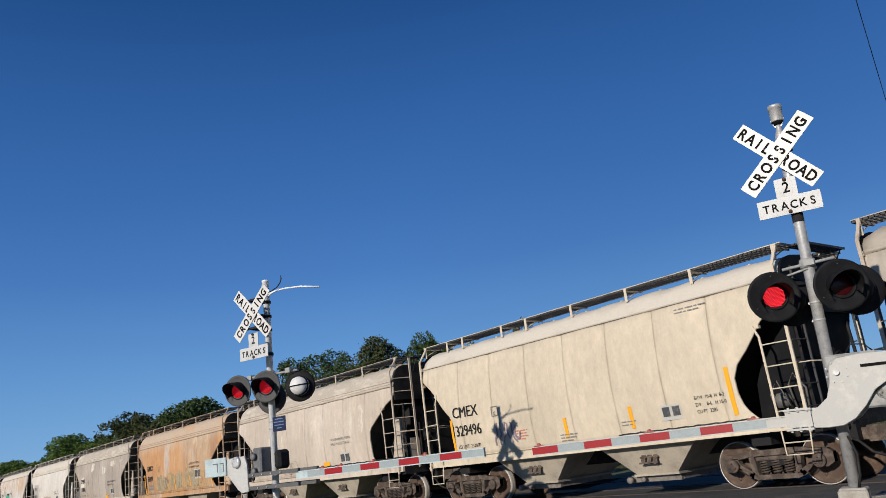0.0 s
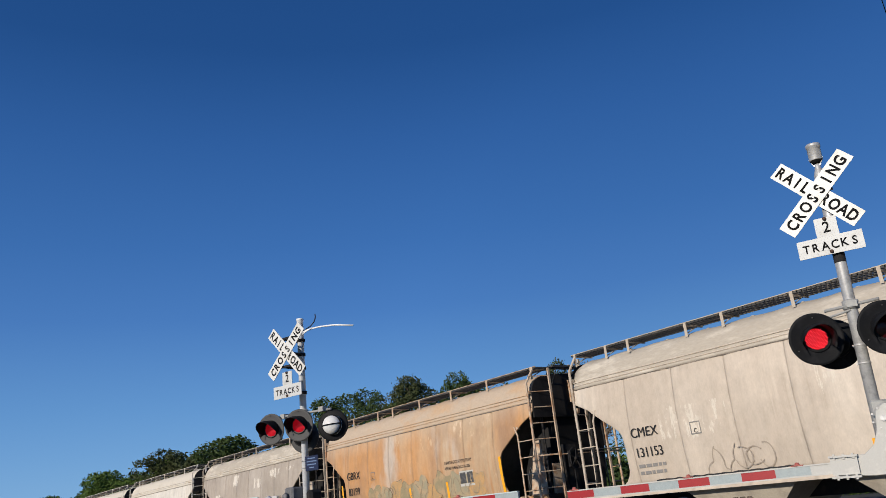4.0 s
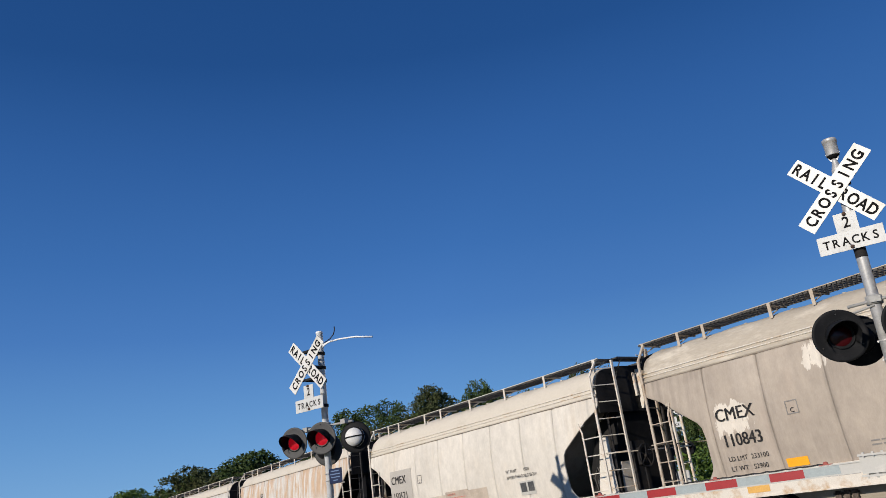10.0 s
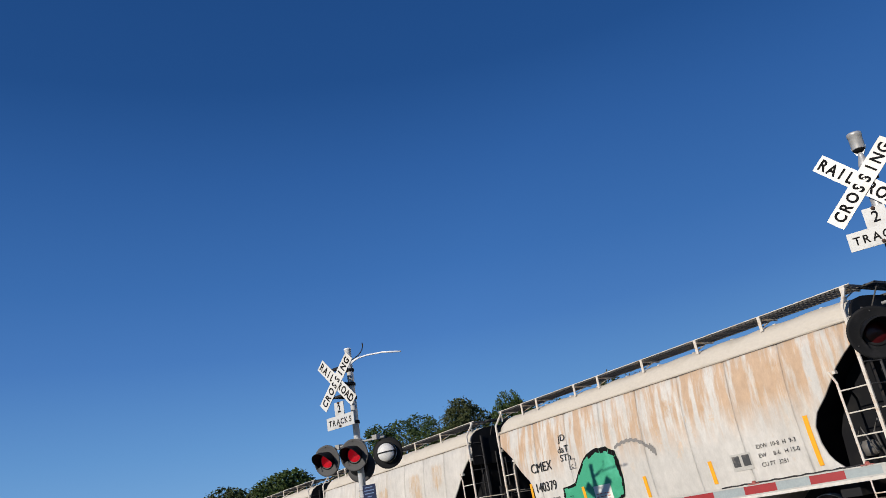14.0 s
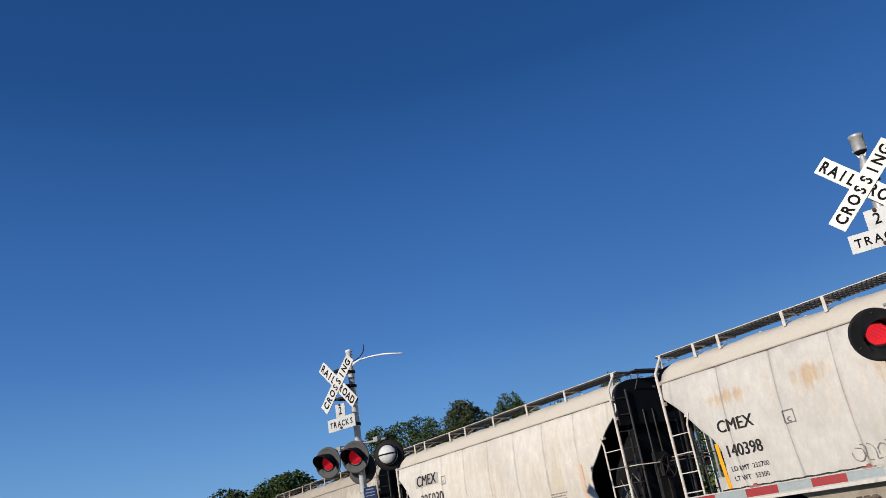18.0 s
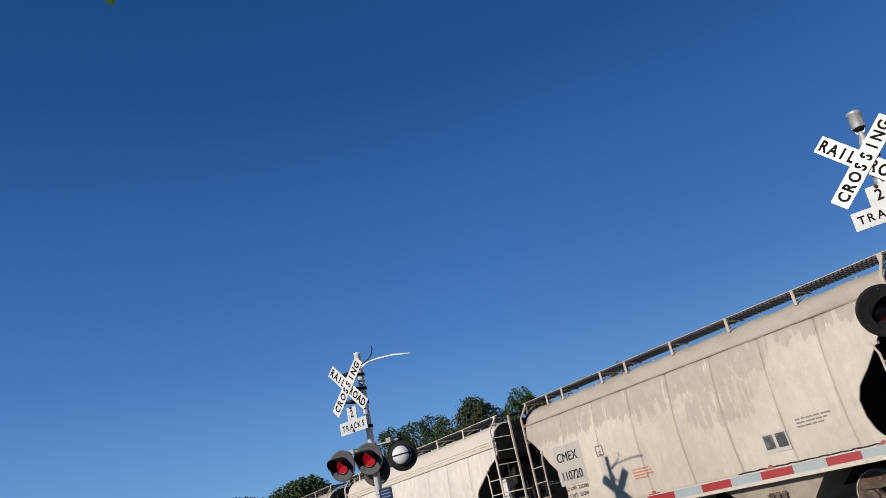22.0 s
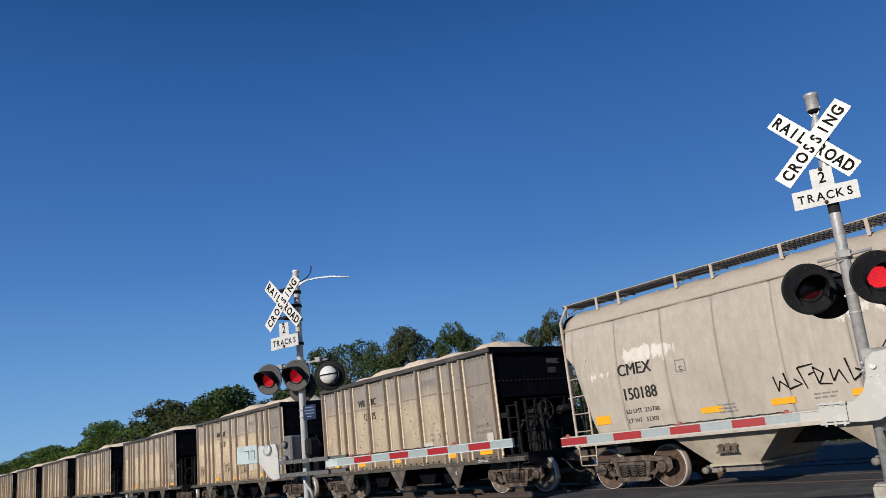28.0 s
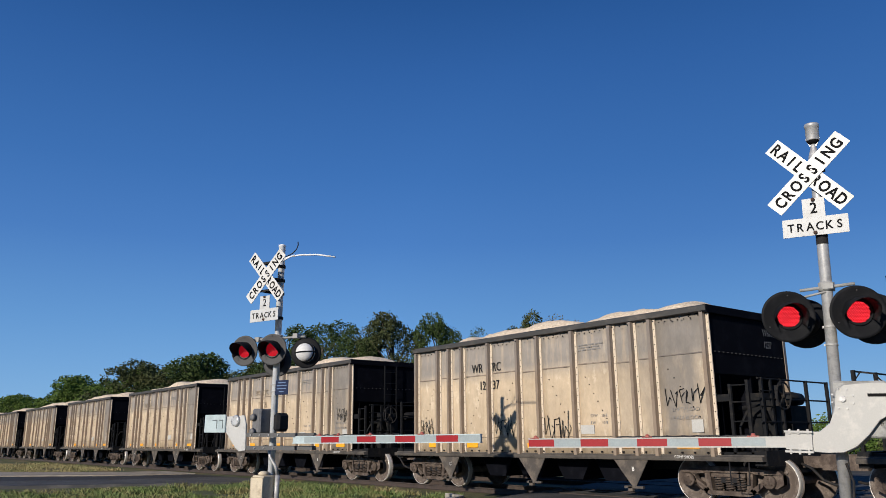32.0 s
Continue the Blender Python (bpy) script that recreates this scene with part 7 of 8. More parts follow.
c = covered_hopper(FIRST - 3 * PITCH, "dusty taupe covered hopper car with flaking paint", GREY_TAN, TRIM_TAN, END_SHADE, {"sill": TRIM_WHITE, "deep_sill": True, "hull": HULL_SHADE, "seam": 3.67, "roof": ROOF_FLAKED})
marks(c, "CMEX", "110843", 0.42, 2.45, 0.36, ld="233100", lw="52900")
word(c, "WILLIAMS-HAYWARD THERMAL BOND", 1.75, 2.25, 0.125, wide=0.75)
word(c, "APPLIED PARAGOULD 06-2006", 1.75, 2.08, 0.125, wide=0.75)
data_panel(c, 2.35, 1.55)
stickers(c, ((-2.6, 1.38, 0.16, 0.45), (1.25, 1.40, 0.16, 0.5)))
small_print(c, -0.9, 1.62, GREY_MARK, (0.55, 0.5))
CARS.append(c)

# its slope paint is toned down for the shade inside the cut
c = covered_hopper(FIRST - 4 * PITCH, "off-white covered hopper car with a white deep side sill", OFF_WHITE, TRIM_WHITE, END_SHADE, {"sill": TRIM_WHITE, "deep_sill": True, "seam": 3.67, "hull": mat("shaded_slope_paint", (0.30, 0.275, 0.24), 0.8, spots=(0.2, 0.18, 0.155), amount=0.5, scale=1.5)})
marks(c, "CMEX", "150571", 0.1, 2.55, 0.36, (1.35, 1), ld="232400", lw="53600")
word(c, "EXT PAINT           45883", 1.92, 2.22, 0.12, wide=0.8)
word(c, "APPLIED PARAGOULD 03-2011", 1.92, 2.06, 0.12, wide=0.8)
data_panel(c, 2.4, 1.6)
for px, w, h, tone in ((-3.0, 1.85, 0.55, (0.53, 0.47, 0.39)), (-1.15, 1.15, 0.62, (0.42, 0.35, 0.29)), (0.0, 0.95, 0.58, (0.46, 0.39, 0.32))):
    bm = bmesh.new()
    bar_mesh(bm, px, 1.40, w, h, lift=0.013)
    part("paint_patch", bm, mat("brown_smear_%d" % (px * 10), tone, 0.7, spots=[v * 0.85 for v in tone], amount=0.5, scale=3), c, "brownish painted-over patch")
word(c, "WARNING", -1.05, 1.90, 0.09, RED_MARK)
bars(c, -1.08, 1.82, (0.95, 1.0, 0.9, 0.8), 0.02, 0.075, RED_MARK)
CARS.append(c)

c = covered_hopper(FIRST - 5 * PITCH, "rust-streaked white covered hopper car with green graffiti", RUSTY_WHITE, TRIM_WHITE, END_DARK, {})
marks(c, "CMEX", "140379", 0.0, 2.55, 0.36, ld="232700", lw="53300")
bm = bmesh.new()
# a rounded body with a snout at its lower end
BODY = [(-3.15, 2.01), (-3.18, 1.71), (-3.03, 1.50), (-2.54, 1.42), (-2.16, 1.43), (-1.73, 1.44), (-1.21, 1.49), (-0.99, 1.55), (-0.89, 1.87), (-0.88, 2.29), (-0.95, 2.62), (-1.24, 2.77), (-1.58, 2.80), (-1.98, 2.72), (-2.33, 2.42), (-2.62, 2.08)]
pts = []
for k in range(48):
    u = k / 3
    a, b = BODY[int(u) % 16], BODY[(int(u) + 1) % 16]
    w = u - int(u)
    pts.append((a[0] + (b[0] - a[0]) * w + 0.012 * math.sin(k * 2.3), a[1] + (b[1] - a[1]) * w + 0.012 * math.cos(k * 1.7)))
ctr = bm.verts.new((-1.9, -half_w(1.85) - 0.017, 1.85))
rings = []
for f in (1.0, 0.75, 0.5, 0.25):
    q = [(-1.9 + (px + 1.9) * f, 1.85 + (pz - 1.85) * f) for px, pz in pts]
    rings.append([bm.verts.new((px, -half_w(pz) - 0.017, pz)) for px, pz in q])
for outer, inner in zip(rings, rings[1:]):
    for i in range(48):
        bm.faces.new((outer[i], outer[(i + 1) % 48], inner[(i + 1) % 48], inner[i]))
for i in range(48):
    bm.faces.new((ctr, rings[-1][i], rings[-1][(i + 1) % 48]))
part("graffiti", bm, mat("green_spray", (0.05, 0.33, 0.19), 0.55, spots=(0.08, 0.42, 0.26), amount=0.4, scale=2), c, "rounded bright green graffiti shape")
bm = bmesh.new()
for i in range(48):
    p, q = pts[i], pts[(i + 1) % 48]
    d = Vector((q[0] - p[0], q[1] - p[1]))
    nrm = Vector((-d.y, d.x)).normalized() * (0.055 + 0.02 * math.sin(i * 1.7) + (0.06 if 24 < i < 39 else 0))
    vs = [bm.verts.new((u, -half_w(w) - 0.022, w)) for u, w in ((p[0], p[1]), (q[0], q[1]), (q[0] + nrm.x, q[1] + nrm.y), (p[0] + nrm.x, p[1] + nrm.y))]
    bm.faces.new(vs)
part("graffiti", bm, SIGN_BLACK, c, "black graffiti outline")
bm = bmesh.new()
bar_mesh(bm, -2.0, 1.44, 0.62, 0.46, lift=0.024)
part("paint_patch", bm, WHITE_MARK, c, "pale patch behind a red warning")
bm = bmesh.new()
for k in range(4):
    for w in range(4):
        bar_mesh(bm, -1.95 + 0.13 * w, 1.69 - 0.07 * k, 0.10 - 0.02 * ((k + w) % 2), 0.022, lift=0.027)
word(c, "WARNING", -1.93, 1.76, 0.09, RED_MARK)
tagged(part("text_bar", bm, RED_MARK, c, "small red warning lines"), kind="stuff")
for i in range(16):
    bm = bmesh.new()
    for k in range(2):
        a = (i + k * 0.5) / 16
        bar_mesh(bm, -0.95 + 1.3 * a, 2.66 + 0.12 * math.sin(2.6 * a) - 0.50 * a ** 3 + 0.02 * (i % 2), 0.05, 0.08 + (0.10 if i > 13 else 0), lift=0.012)
    part("graffiti", bm, GREY_MARK, c, "grey sprayed tail stroke")
for w, dx, z in (("JD", 0.06, 3.20), ("daT", -0.02, 2.90), ("STh", 0.04, 2.68)):
    word(c, w, -3.05 + dx, z, 0.249, SIGN_BLACK, wide=1.15)
bm = bmesh.new()
bar_mesh(bm, -2.42, 1.47, 0.10, 0.48, lift=0.03)
part("reflector", bm, YELLOW, c, "yellow reflective strip")
word(c, "22", -2.95, 1.68, 0.16, SIGN_BLACK)
stickers(c, STANDARD)
data_panel(c, 2.3, 1.62, 0.5, 0.34)
word(c, "EXW  10-8  H  9-3", 3.0, 1.98, 0.12)
word(c, "EW     8-6   H 15-0", 3.0, 1.80, 0.12)
word(c, "CU FT  3281", 3.0, 1.62, 0.12)
CARS.append(c)

c = covered_hopper(FIRST - 6 * PITCH, "white covered hopper car with scattered rust stains", RUST_SPOT, TRIM_WHITE, END_DARK, {})
marks(c, "CMEX", "140398", 0.0, 2.5, 0.36, ld="232700", lw="53300")
scrawl(c, -1.55, 1.42, 1.1, 0.32, 63, GREY_MARK, 0.008, 7)
stickers(c, STANDARD)
data_panel(c, 2.3, 1.62, 0.5, 0.34)
CARS.append(c)

c = covered_hopper(FIRST - 7 * PITCH, "off-white covered hopper car with tan rain streaks", STREAK_WHITE, TRIM_WHITE, END_DARK, {})
marks(c, "CMEX", "", 0.0, 3.10, 0.50, (1.5,), ld=None)
word(c, "325030", -4.12, 2.42, 0.56, mat("weathered_numerals", (0.075, 0.072, 0.07), 0.75, spots=(0.15, 0.14, 0.13), amount=0.45, scale=7, spec=0.06), wide=0.86)
word(c, "LD LMT  233600", -3.95, 1.84, 0.135)
word(c, "LT WT   52400", -3.95, 1.64, 0.135)
small_print(c, -0.35, 2.05, RED_MARK, (0.6, 0.75, 0.7, 0.55))
data_panel(c, 1.9, 1.6, 0.5, 0.32)
small_print(c, 2.7, 1.95, GREY_MARK, (0.7, 0.6, 0.62))
scrawl(c, 0.95, 1.42, 0.45, 0.5, 91, FAINT, 0.008, 5)
scrawl(c, 3.1, 1.35, 0.7, 0.3, 92, FAINT, 0.005, 6)
bm = bmesh.new()
bar_mesh(bm, 4.06, 1.4, 0.1, 1.15)
part("reflector", bm, mat("faded_orange_strip", (0.66, 0.43, 0.31), 0.6), c, "faded orange reflective strip")
CARS.append(c)

c = covered_hopper(FIRST - 8 * PITCH, "worn grey covered hopper car with peeling pale paint", GREY_WORN, TRIM_TAN, END_DARK, {})
marks(c, "CMEX", "110720", -0.12, 2.62, 0.34, (1.15, 1), ld="233700", lw="52300")
small_print(c, -1.75, 1.95, RED_MARK, (0.6, 0.6, 0.65, 0.5))
data_panel(c, 2.1, 1.6, 0.6, 0.4)
small_print(c, 3.0, 2.1, GREY_MARK, (0.8, 0.7, 0.6))
CARS.append(c)

c = covered_hopper(FIRST - 9 * PITCH - 0.06, "clean off-white covered hopper car with small graffiti", OFF_WHITE, TRIM_WHITE, END_SHADE, {"sill": TRIM_WHITE, "deep_sill": True, "hull": HULL_SHADE, "seam": 3.67})
marks(c, "CMEX", "150639", 0.05, 2.6, 0.36, (1.15, 1), ld="232600", lw="53400")
scrawl(c, -2.9, 1.42, 1.15, 0.62, 101, SIGN_BLACK, 0.009, 11)
scrawl(c, -1.3, 1.62, 1.6, 0.42, 102, GREY_MARK, 0.009, 12)
word(c, "WARNING", -0.45, 2.22, 0.10, RED_MARK)
small_print(c, -0.55, 2.13, RED_MARK, (0.95, 1.1, 1.05, 0.85))
word(c, "EXT PAINT", 1.6, 2.22, 0.12, wide=0.8)
bars(c, 2.22, 2.23, (0.42,), 0.07, 0.1, LETTER)
word(c, "45883", 2.72, 2.22, 0.12, wide=0.8)
word(c, "APPLIED PARAGOULD 03-2011", 1.6, 2.06, 0.12, wide=0.8)
data_panel(c, 2.2, 1.56)
CARS.append(c)

c = covered_hopper(FIRST - 10 * PITCH - 0.45, "flaked warm grey covered hopper car with black lettering", GREY_K, TRIM_TAN, END_SHADE, {"cut": "straight"})
marks(c, "CMEX", "150188", 0.28, 2.55, 0.38, ld="233700", lw="52300")
zigzag(c, -0.3, 1.72, 1.75, 0.42, 111)
stickers(c, FLATS)
data_panel(c, 2.85, 1.52, 0.5, 0.34)
word(c, "EXW  10-8  H 8-9", 2.5, 2.22, 0.115)
word(c, "EW     8-6   H 14-11", 2.5, 2.06, 0.115)
word(c, "CU FT  3282", 2.5, 1.90, 0.115)
small_print(c, -1.6, 1.62, GREY_MARK, (0.45, 0.4, 0.42))
small_print(c, 0.45, 1.6, GREY_MARK, (0.45, 0.4))
scrawl(c, 3.6, 1.62, 0.5, 0.4, 112, WHITE_MARK, 0.01, 5, label="small white scrawl")
CARS.append(c)

for k in (5, 6, 11):
    for x0, w in ((-3.6, 0.5), (2.3, 0.8), (4.0, 0.5)):
        bm = bmesh.new()
        bar_mesh(bm, x0, 0.99, w, 0.13, flat=-1.576)
        part("reflector", bm, mat("dull_amber", (0.62, 0.36, 0.10), 0.6), CARS[k], "dull amber reflective strip on the sill")
    for x0, ws in ((-1.9, (0.9,)), (0.4, (0.6, 0.5)), (3.2, (0.5,))):
        bars(CARS[k], x0, 1.12, ws, 0.04, 0.08, GREY_MARK, flat=-1.576)

OPEN_FIRST, OPEN_PITCH = -156.1, 13.66
for i in range(14):
    words = (("WR", "RC"), ("12", "75")) if i == 0 else ((("WR", "RC"), ("12", "37")) if i == 1 else (("WR", "RC"), ("12", "21")))
    tags = ((), ((-4.78, 1.42, 0.6, 0.45), (-1.52, 1.40, 0.75, 0.5), (0.27, 1.32, 0.9, 0.62), (3.88, 1.98, 0.9, 0.42)), ((4.1, 1.95, 0.72, 0.44),), ())[min(i, 3)]
    CARS.append(open_hopper(OPEN_FIRST - OPEN_PITCH * i, "tan steel open hopper car heaped with pale crushed stone" if i else "tan steel open hopper car, the first behind the covered cars", i, words, tags))

# ---- trees beyond the tracks ----
BARK = mat("grey_brown_bark", (0.10, 0.075, 0.055), 0.9, spots=(0.05, 0.04, 0.03), amount=0.5, scale=4, bump=0.6)


def leaf_mat(name, a, b):
    m = mat(name, a, 0.6, spots=b, amount=0.55, scale=0.45, grain=3.0, vary=0.3, spec=0.12)
    return m


LEAVES = [leaf_mat("oak_green_leaves", (0.036, 0.060, 0.018), (0.075, 0.105, 0.033)), leaf_mat("bright_green_leaves", (0.060, 0.105, 0.021), (0.115, 0.165, 0.038)), leaf_mat("olive_dark_leaves", (0.043, 0.056, 0.022), (0.084, 0.092, 0.038)), leaf_mat("grey_brown_twigs", (0.12, 0.115, 0.09), (0.16, 0.15, 0.12))]


def crown_mesh(seed, lobes, n, size, gap=-0.12):
    """Thousands of small leaf sprays over several lobes, with gaps."""
    rnd = random.Random(seed)
    verts, faces = [], []
    for k in range(n):
        lx, ly, lz, lr = rnd.choice(lobes)
        while True:
            p = Vector((rnd.uniform(-1, 1), rnd.uniform(-1, 1), rnd.uniform(-1, 1)))
            if 0.3 < p.length < 1:
                break
        p = p.normalized() * (p.length ** 0.45)
        q = Vector((lx, ly, lz)) + Vector((p.x * lr, p.y * lr, p.z * lr * 0.8))
        if noise.noise(q * 1.1 + Vector((seed * 5.1, 0, 0))) < gap:
            continue
        q += Vector((rnd.gauss(0, 0.10), rnd.gauss(0, 0.10), rnd.gauss(0, 0.10)))
        u = Vector((rnd.gauss(0, 1), rnd.gauss(0, 1), rnd.gauss(0, 1))).normalized()
        w = u.orthogonal().normalized()
        w.rotate(Matrix.Rotation(rnd.uniform(0, 6.28), 3, u))
        s = size * rnd.uniform(0.6, 1.3)
        i = len(verts)
        t = u.cross(w)
        verts += [q - w * s, q + t * s * 0.45, q + w * s, q - t * s * 0.45]
        faces.append((i, i + 1, i + 2, i + 3))
    me = bpy.data.meshes.new("crown")
    me.from_pydata([tuple(v) for v in verts], [], faces)
    return me


def tree_shapes(seed, h, spread):
    """Trunk with limbs, and the lobes of the crown that the limbs carry."""
    rnd = random.Random(seed)
    bm = bmesh.new()
    tube(bm, (0, 0, -0.3), (0.1, 0, h * 0.35), 0.30, 9, 0.2)
    tube(bm, (0.1, 0, h * 0.35), (0.0, 0.1, h * 0.8), 0.2, 8, 0.07)
    lobes = [(0, 0, h * 0.86, spread * 0.30)]
    for k in range(19):
        a = 2.4 * k + rnd.uniform(-0.4, 0.4)
        z = h * rnd.uniform(0.26, 0.88)
        r = spread * rnd.uniform(0.35, 0.9) * (1.15 - abs(z / h - 0.5))
        e = (r * math.cos(a), r * math.sin(a), z + rnd.uniform(0.1, 0.6))
        tube(bm, (0.08, 0.04, z * 0.75), e, 0.09, 6, 0.025)
        lobes.append((e[0], e[1], e[2], spread * rnd.uniform(0.22, 0.42)))
    for k in range(5):
        lobes.append((rnd.uniform(-0.4, 0.4) * spread, rnd.uniform(-0.4, 0.4) * spread, h * rnd.uniform(0.3, 0.6), spread * 0.42))
    return done(bm, "trunk"), lobes


TREE_KINDS = []
for k, (h, sp) in enumerate(((10.0, 3.6), (11.0, 3.2), (9.0, 4.0), (10.0, 2.4), (10.0, 2.6), (10.0, 3.8), (9.5, 4.0))):
    tm, lobes = tree_shapes(300 + k, h, sp)
    TREE_KINDS.append((h, tm, crown_mesh(400 + k, lobes, (27000, 27000, 27000, 27000, 5000, 22000, 22000)[k], (0.105, 0.105, 0.105, 0.105, 0.09, 0.16, 0.16)[k], -0.2 if k < 4 else -0.12 if k == 4 else -0.3)))


def tree(x, y, top, kind, wide=1.0, shade=0):
    h, tm, cm = TREE_KINDS[kind]
    s = (top + 0.3) / max(v.co.z for v in cm.vertices)
    t = thing("tree", Matrix.Translation((x, y, -0.3)) @ Matrix.Rotation(x * 1.7, 4, "Z") @ Matrix.Diagonal((s * wide, s * wide, s, 1)), "broad green deciduous tree beyond the tracks", "tree", "trees beyond the tracks")
    part("trunk", tm, BARK, t, "grey-brown trunk with limbs")
    part("crown", cm, LEAVES[shade], t, "dense leafy crown")
    return t


for i, x in enumerate((-290, -262, -238, -215, -196, -181, -165, -152, -140, -128, -117, -107, -99, -92, -85, -78.5, -72.5)):
    top = (12.7 if x < -110 else 13.3 - (x + 107) * 0.08) * (0.95 + 0.055 * math.sin(x * 0.21))
    tree(x, 36 + 1.6 * math.sin(i * 2.2) - 0.03 * min(0, x + 200), 0.965 * top, 5 + i % 2, 1.2 + 0.003 * max(0, -110 - x), 1 if x < -110 else (0, 2)[i % 2])
for x, top, kind, wide, shade in (
        (-67.5, 11.2, 2, 0.8, 2), (-62.5, 12.4, 0, 1.15, 0), (-57.2, 9.8, 2, 0.8, 2), (-55.2, 10.7, 3, 0.9, 0), (-51.0, 11.7, 1, 0.95, 2), (-47.8, 7.9, 2, 0.6, 2), (-45.0, 10.8, 3, 0.66, 0), (-42.0, 6.8, 2, 0.7, 2), (-38.7, 9.0, 2, 0.55, 0), (-36.0, 9.5, 3, 0.7, 2),
        (-32.9, 9.0, 4, 0.8, 3), (-30.0, 7.7, 2, 0.55, 0), (-27.8, 7.3, 0, 0.6, 0)):
    tree(x, 36 if top > 8 else 38, top, kind, wide, shade)
for i, x in enumerate((-25, -21, -15.5, -9, -2, 6)):
    tree(x, 38 + 1.7 * i, (5.6, 4.0, 3.4, 3.2, 3.4, 4.0)[i], (2, 0)[i % 2], 0.7, (2, 0)[i % 2])

SHRUB = crown_mesh(470, [(-1.2, 0, 0.9, 1.1), (0.2, 0.3, 1.2, 1.3), (1.3, -0.1, 0.8, 1.0), (-0.3, -0.6, 0.7, 0.9)], 9000, 0.075)
for i in range(34):
    rnd = random.Random(500 + i)
    x = -96 + 3.2 * i + rnd.uniform(-1, 1)
    sc = rnd.uniform(1.3, 2.0) if x < -26 else rnd.uniform(0.75, 1.1)
    t = thing("shrub", Matrix.Translation((x, 31.5 + rnd.uniform(-1.5, 3.0) + max(0, (x + 30) * 0.15), -0.2)) @ Matrix.Rotation(i * 1.3, 4, "Z") @ Matrix.Diagonal((sc * 1.2, sc * 1.2, sc, 1)), "green undergrowth shrub beyond the tracks", "shrub", "shrubs beyond the tracks")
    part("foliage", SHRUB, LEAVES[i % 3], t)

# ---- utility poles and wires along the road ----
WOOD_POLE = mat("weathered_pole_wood", (0.16, 0.12, 0.09), 0.85, spots=(0.09, 0.07, 0.055), amount=0.5, scale=3, stretch=(3, 3, 0.3))


def utility_pole(x, y, h):
    u = thing("utility_pole", pose(x, y, -0.2, 0, 0, 17), "brown wooden utility pole with a pale crossarm", "utility pole", "utility poles")
    bm = bmesh.new()
    lathe(bm, [(0.17, 0), (0.11, h), (0.09, h + 0.05)], 14)
    part("pole", bm, WOOD_POLE, u, "tapered round timber")
    bm = bmesh.new()
    box(bm, -0.75, 0.75, -0.2, -0.1, h - 0.45, h - 0.37)
    part("crossarm", bm, mat("pale_crossarm", (0.5, 0.5, 0.5), 0.6), u, "pale crossarm")
    for px in (-0.68, 0.0, 0.68):
        bm = bmesh.new()
        z = h + (0.03 if px == 0 else -0.37)
        lathe(bm, [(0.02, z), (0.05, z + 0.03), (0.03, z + 0.06), (0.055, z + 0.09), (0.03, z + 0.12), (0.04, z + 0.16), (0, z + 0.18)], 10, (px, -0.15 if px else 0, 0))
        part("insulator", bm, mat("grey_porcelain", (0.45, 0.46, 0.48), 0.3), u)
    return u


PX, PY, PH = -8.85, 31.27, 12.25
for k in (0, 2):
    utility_pole(PX + EX * 45 * k, PY + EY * 45 * k, PH)
for off, z, thick in ((-0.68, PH - 0.32, 0.012), (0.0, PH + 0.1, 0.012), (0.68, PH - 0.32, 0.012), (0.25, PH - 0.9, 0.03)):
    bm = bmesh.new()
    pts = []
    for i in range(31):
        d = -45 + 180 * i / 30
        sag = 0.45 * (1 - ((d % 45) / 22.5 - 1) ** 2)
        pts.append((PX + HX * off + EX * d, PY + HY * off + EY * d, z - 0.2 - sag))
    bent(bm, pts, thick, 5)
    tagged(part("power_line", bm, mat("black_wire", (0.01, 0.01, 0.011), 0.5), None), "thin black overhead wire between the poles", "wire", "overhead wires")


# ---- a leafy twig that hangs from the tree beside the camera and sways into view ----
LEAF_GREEN = mat("backlit_leaf", (0.018, 0.070, 0.008), 0.55, spots=(0.01, 0.04, 0.005), amount=0.5, scale=30, grain=200, vary=0.15, spec=0.05)


def leaf_blade(bm, m, size):
    """A lobed leaf with a toothed edge, folded slightly along its midrib."""
    pts = []
    for k in range(29):
        u = k / 28
        w = 0.27 * math.sin(math.pi * u ** 0.8) * (1 + 0.14 * math.sin(u * 40)) * (1.0 if u > 0.05 else u * 20)
        pts.append((u, w))
    mid = [bm.verts.new(m @ Vector((0, 0, -u * size))) for u, w in pts]
    for sg in (-1, 1):
        edge = [bm.verts.new(m @ Vector((sg * w * size, abs(w) * size * 0.35, -u * size - 0.1 * w * size))) for u, w in pts]
        for k in range(28):
            q = (mid[k], mid[k + 1], edge[k + 1], edge[k]) if sg > 0 else (mid[k], edge[k], edge[k + 1], mid[k + 1])
            bm.faces.new(q)


LEAF_ROWS = [(21.5, -1.666, 0.321, 2.750), (22, -1.674, 0.311, 2.743), (22.3, -1.689, 0.265, 2.734), (22.6, -1.708, 0.222, 2.718), (22.8, -1.711, 0.215, 2.716), (23, -1.709, 0.222, 2.717), (23.2, -1.700, 0.249, 2.724), (23.4, -1.690, 0.280, 2.731), (23.6, -1.686, 0.306, 2.730), (23.8, -1.690, 0.292, 2.728), (24, -1.695, 0.255, 2.729), (24.2, -1.690, 0.257, 2.735), (24.5, -1.682, 0.268, 2.742), (24.8, -1.683, 0.304, 2.733), (25.1, -1.684, 0.348, 2.722), (25.3, -1.680, 0.352, 2.727)]
twig = thing("leafy_twig", pose(*LEAF_ROWS[0][1:]), "green leaves at the end of a hanging twig", "twig")
bm = bmesh.new()
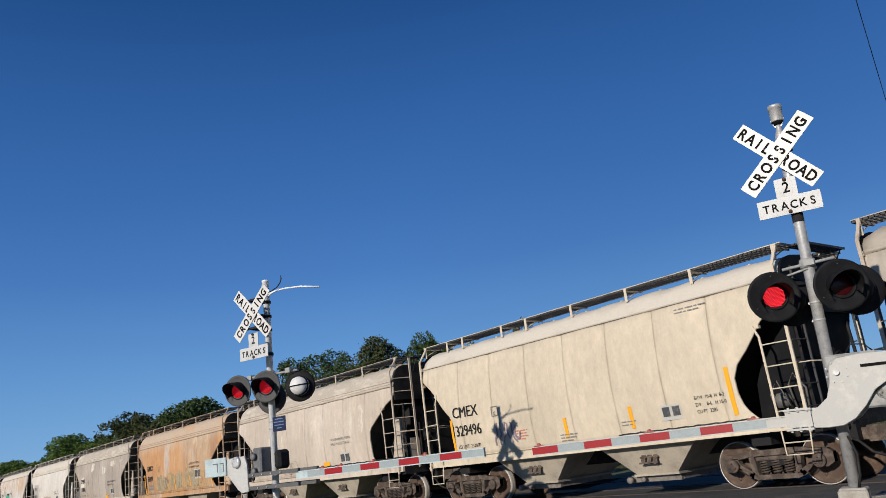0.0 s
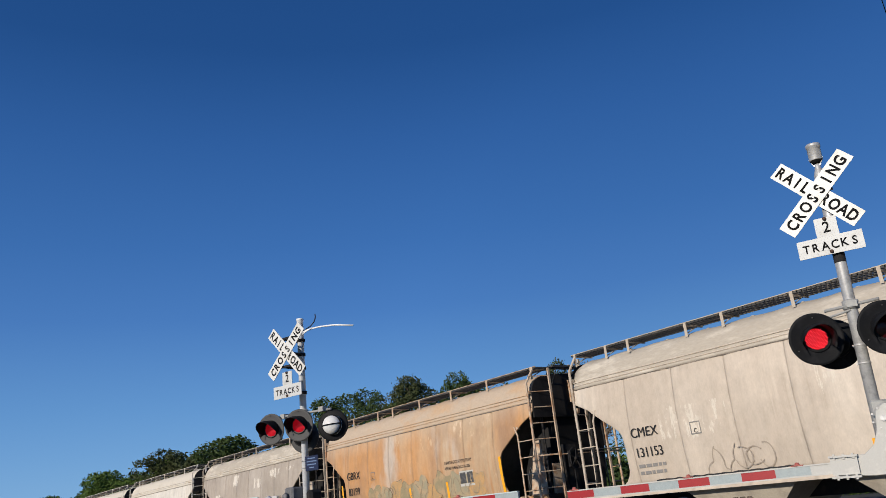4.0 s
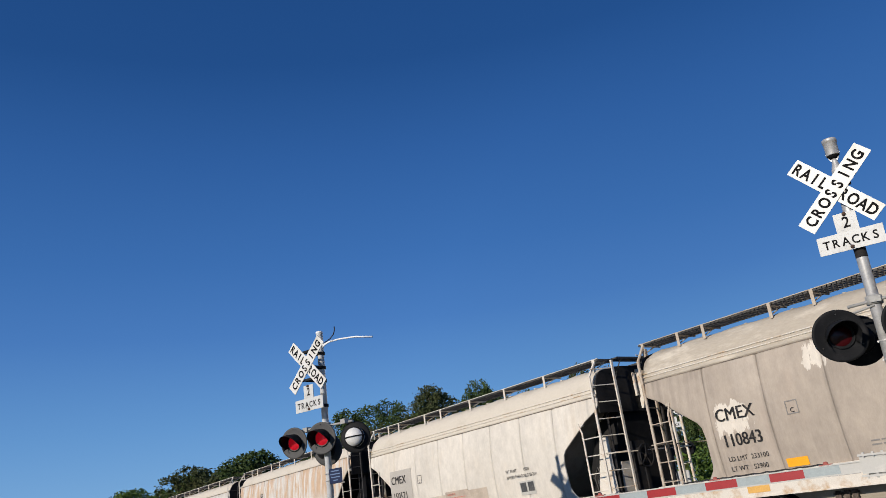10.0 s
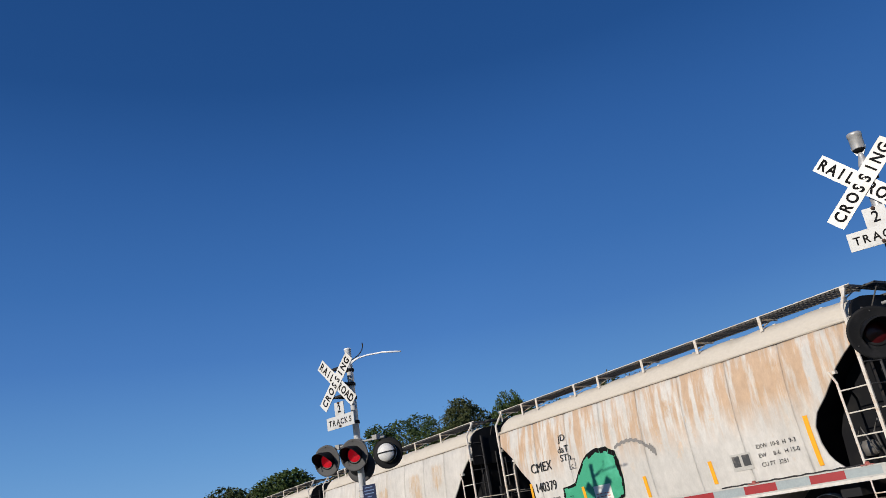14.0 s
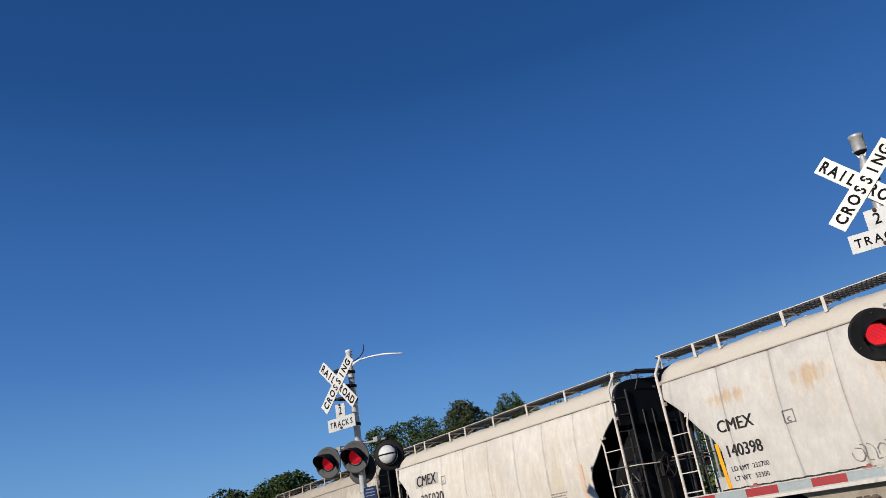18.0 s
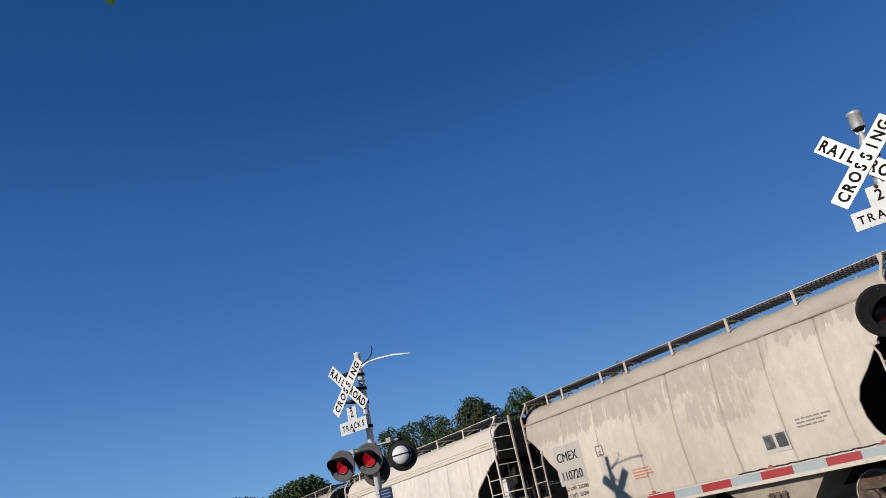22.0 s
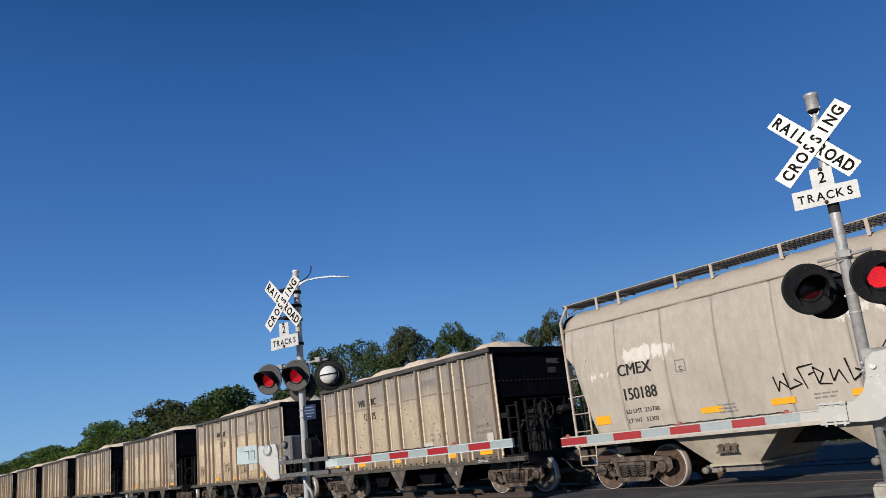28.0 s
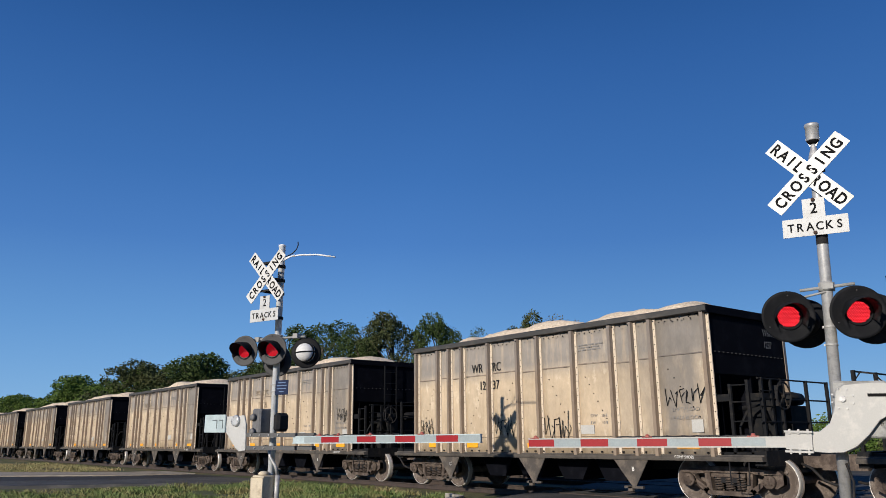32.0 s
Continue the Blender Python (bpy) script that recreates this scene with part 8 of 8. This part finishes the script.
bent(bm, [(0.0, 0, 0.085), (-0.03, 0.01, 0.16), (-0.10, 0.0, 0.30), (-0.22, -0.03, 0.48), (-0.45, -0.1, 0.75)], 0.003, 6)
part("stem", bm, mat("green_stem", (0.10, 0.11, 0.05), 0.6), twig, "thin green stem")
for x, y, z, rx, ry, rz, sz in ((0, 0, 0.085, 8, -14, 40, 0.068), (-0.035, 0.01, 0.15, 5, 30, 70, 0.062), (-0.08, 0, 0.26, 10, -30, 20, 0.07), (-0.13, 0, 0.34, 0, 25, 80, 0.09), (-0.22, -0.03, 0.48, 10, -20, 50, 0.09), (-0.33, -0.06, 0.6, 0, 30, 30, 0.09)):
    bm = bmesh.new()
    leaf_blade(bm, pose(x, y, z, rx, ry, rz), sz)
    part("leaf", bm, LEAF_GREEN, twig, "toothed green leaf")


# the slender tree beside the camera, which carries the twig
sapling = thing("tree", pose(-0.9, -1.9, -0.15), "slender young tree beside the road", "tree")
bm = bmesh.new()
bent(bm, [(0, 0, 0), (0.05, 0.0, 1.5), (0.0, 0.05, 2.9), (-0.1, 0.3, 3.55), (-0.55, 1.1, 3.85), (-1.0, 1.8, 3.85), (-1.22, 2.12, 3.66)], 0.03, 8)
part("trunk", bm, BARK, sapling, "grey-brown trunk with one long bough")
for i in range(14):
    rnd = random.Random(700 + i)
    bm = bmesh.new()
    leaf_blade(bm, pose(-0.08 - 0.045 * i, 0.3 + 0.08 * i, 3.57 + 0.021 * i, rnd.uniform(-40, 40), rnd.uniform(100, 200), rnd.uniform(0, 360)), 0.07)
    part("leaf", bm, LEAF_GREEN, sapling)

# ---- motion ----
def run(t):
    """Metres that the train has rolled by t seconds."""
    u = t / 32.0
    return 141.383 * u + 7.832 * u ** 2 + 11.928 * u ** 3 - 5.265 * u ** 4


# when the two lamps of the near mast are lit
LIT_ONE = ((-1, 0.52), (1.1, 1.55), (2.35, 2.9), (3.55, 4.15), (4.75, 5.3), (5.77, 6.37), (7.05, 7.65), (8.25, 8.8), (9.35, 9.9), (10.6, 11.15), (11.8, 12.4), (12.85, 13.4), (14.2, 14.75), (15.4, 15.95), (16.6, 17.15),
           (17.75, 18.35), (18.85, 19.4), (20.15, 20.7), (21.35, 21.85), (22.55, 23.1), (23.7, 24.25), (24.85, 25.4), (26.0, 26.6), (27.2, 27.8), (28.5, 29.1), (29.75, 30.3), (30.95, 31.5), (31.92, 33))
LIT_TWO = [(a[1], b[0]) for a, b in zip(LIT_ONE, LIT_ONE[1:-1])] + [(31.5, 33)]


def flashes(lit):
    """Rows of the two-faced disc that shows its lit face in the given spans of time and its dull back between them."""
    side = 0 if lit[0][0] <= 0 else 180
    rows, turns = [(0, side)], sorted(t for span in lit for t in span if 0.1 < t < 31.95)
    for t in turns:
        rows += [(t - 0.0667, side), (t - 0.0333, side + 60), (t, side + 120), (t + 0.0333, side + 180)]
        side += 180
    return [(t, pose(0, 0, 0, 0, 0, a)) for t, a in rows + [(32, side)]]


def motions():
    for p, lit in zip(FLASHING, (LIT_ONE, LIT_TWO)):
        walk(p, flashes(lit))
    for car in CARS:
        x0 = car.matrix_basis.translation.x
        walk(car, [(t, pose(x0 + run(t), TRACK_Y, 0)) for t in range(0, 33)])
    turn = [(t / 10, math.degrees(run(t / 10) / 0.46)) for t in range(0, 321)]
    rolls = {dx: [(t, pose(dx, 0, 0.46, 0, a, 0)) for t, a in turn] for dx in (-0.89, 0.89)}
    for w, dx in WHEELS:
        walk(w, rolls[dx])
    x, y, z = LEAF_ROWS[0][1:]
    sway = [(0, pose(x - 0.06, y - 0.05, z + 0.10)), (19.5, pose(x - 0.04, y, z + 0.08)), (21, pose(x, y, z + 0.04))]
    sway += [(t, pose(a, b, c - 0.004, 0, 0, 12 * math.sin(t * 5))) for t, a, b, c in LEAF_ROWS]
    x, y, z = LEAF_ROWS[-1][1:]
    walk(twig, sway + [(26, pose(x, y, z + 0.08)), (32, pose(x - 0.06, y, z + 0.10))])


motions()
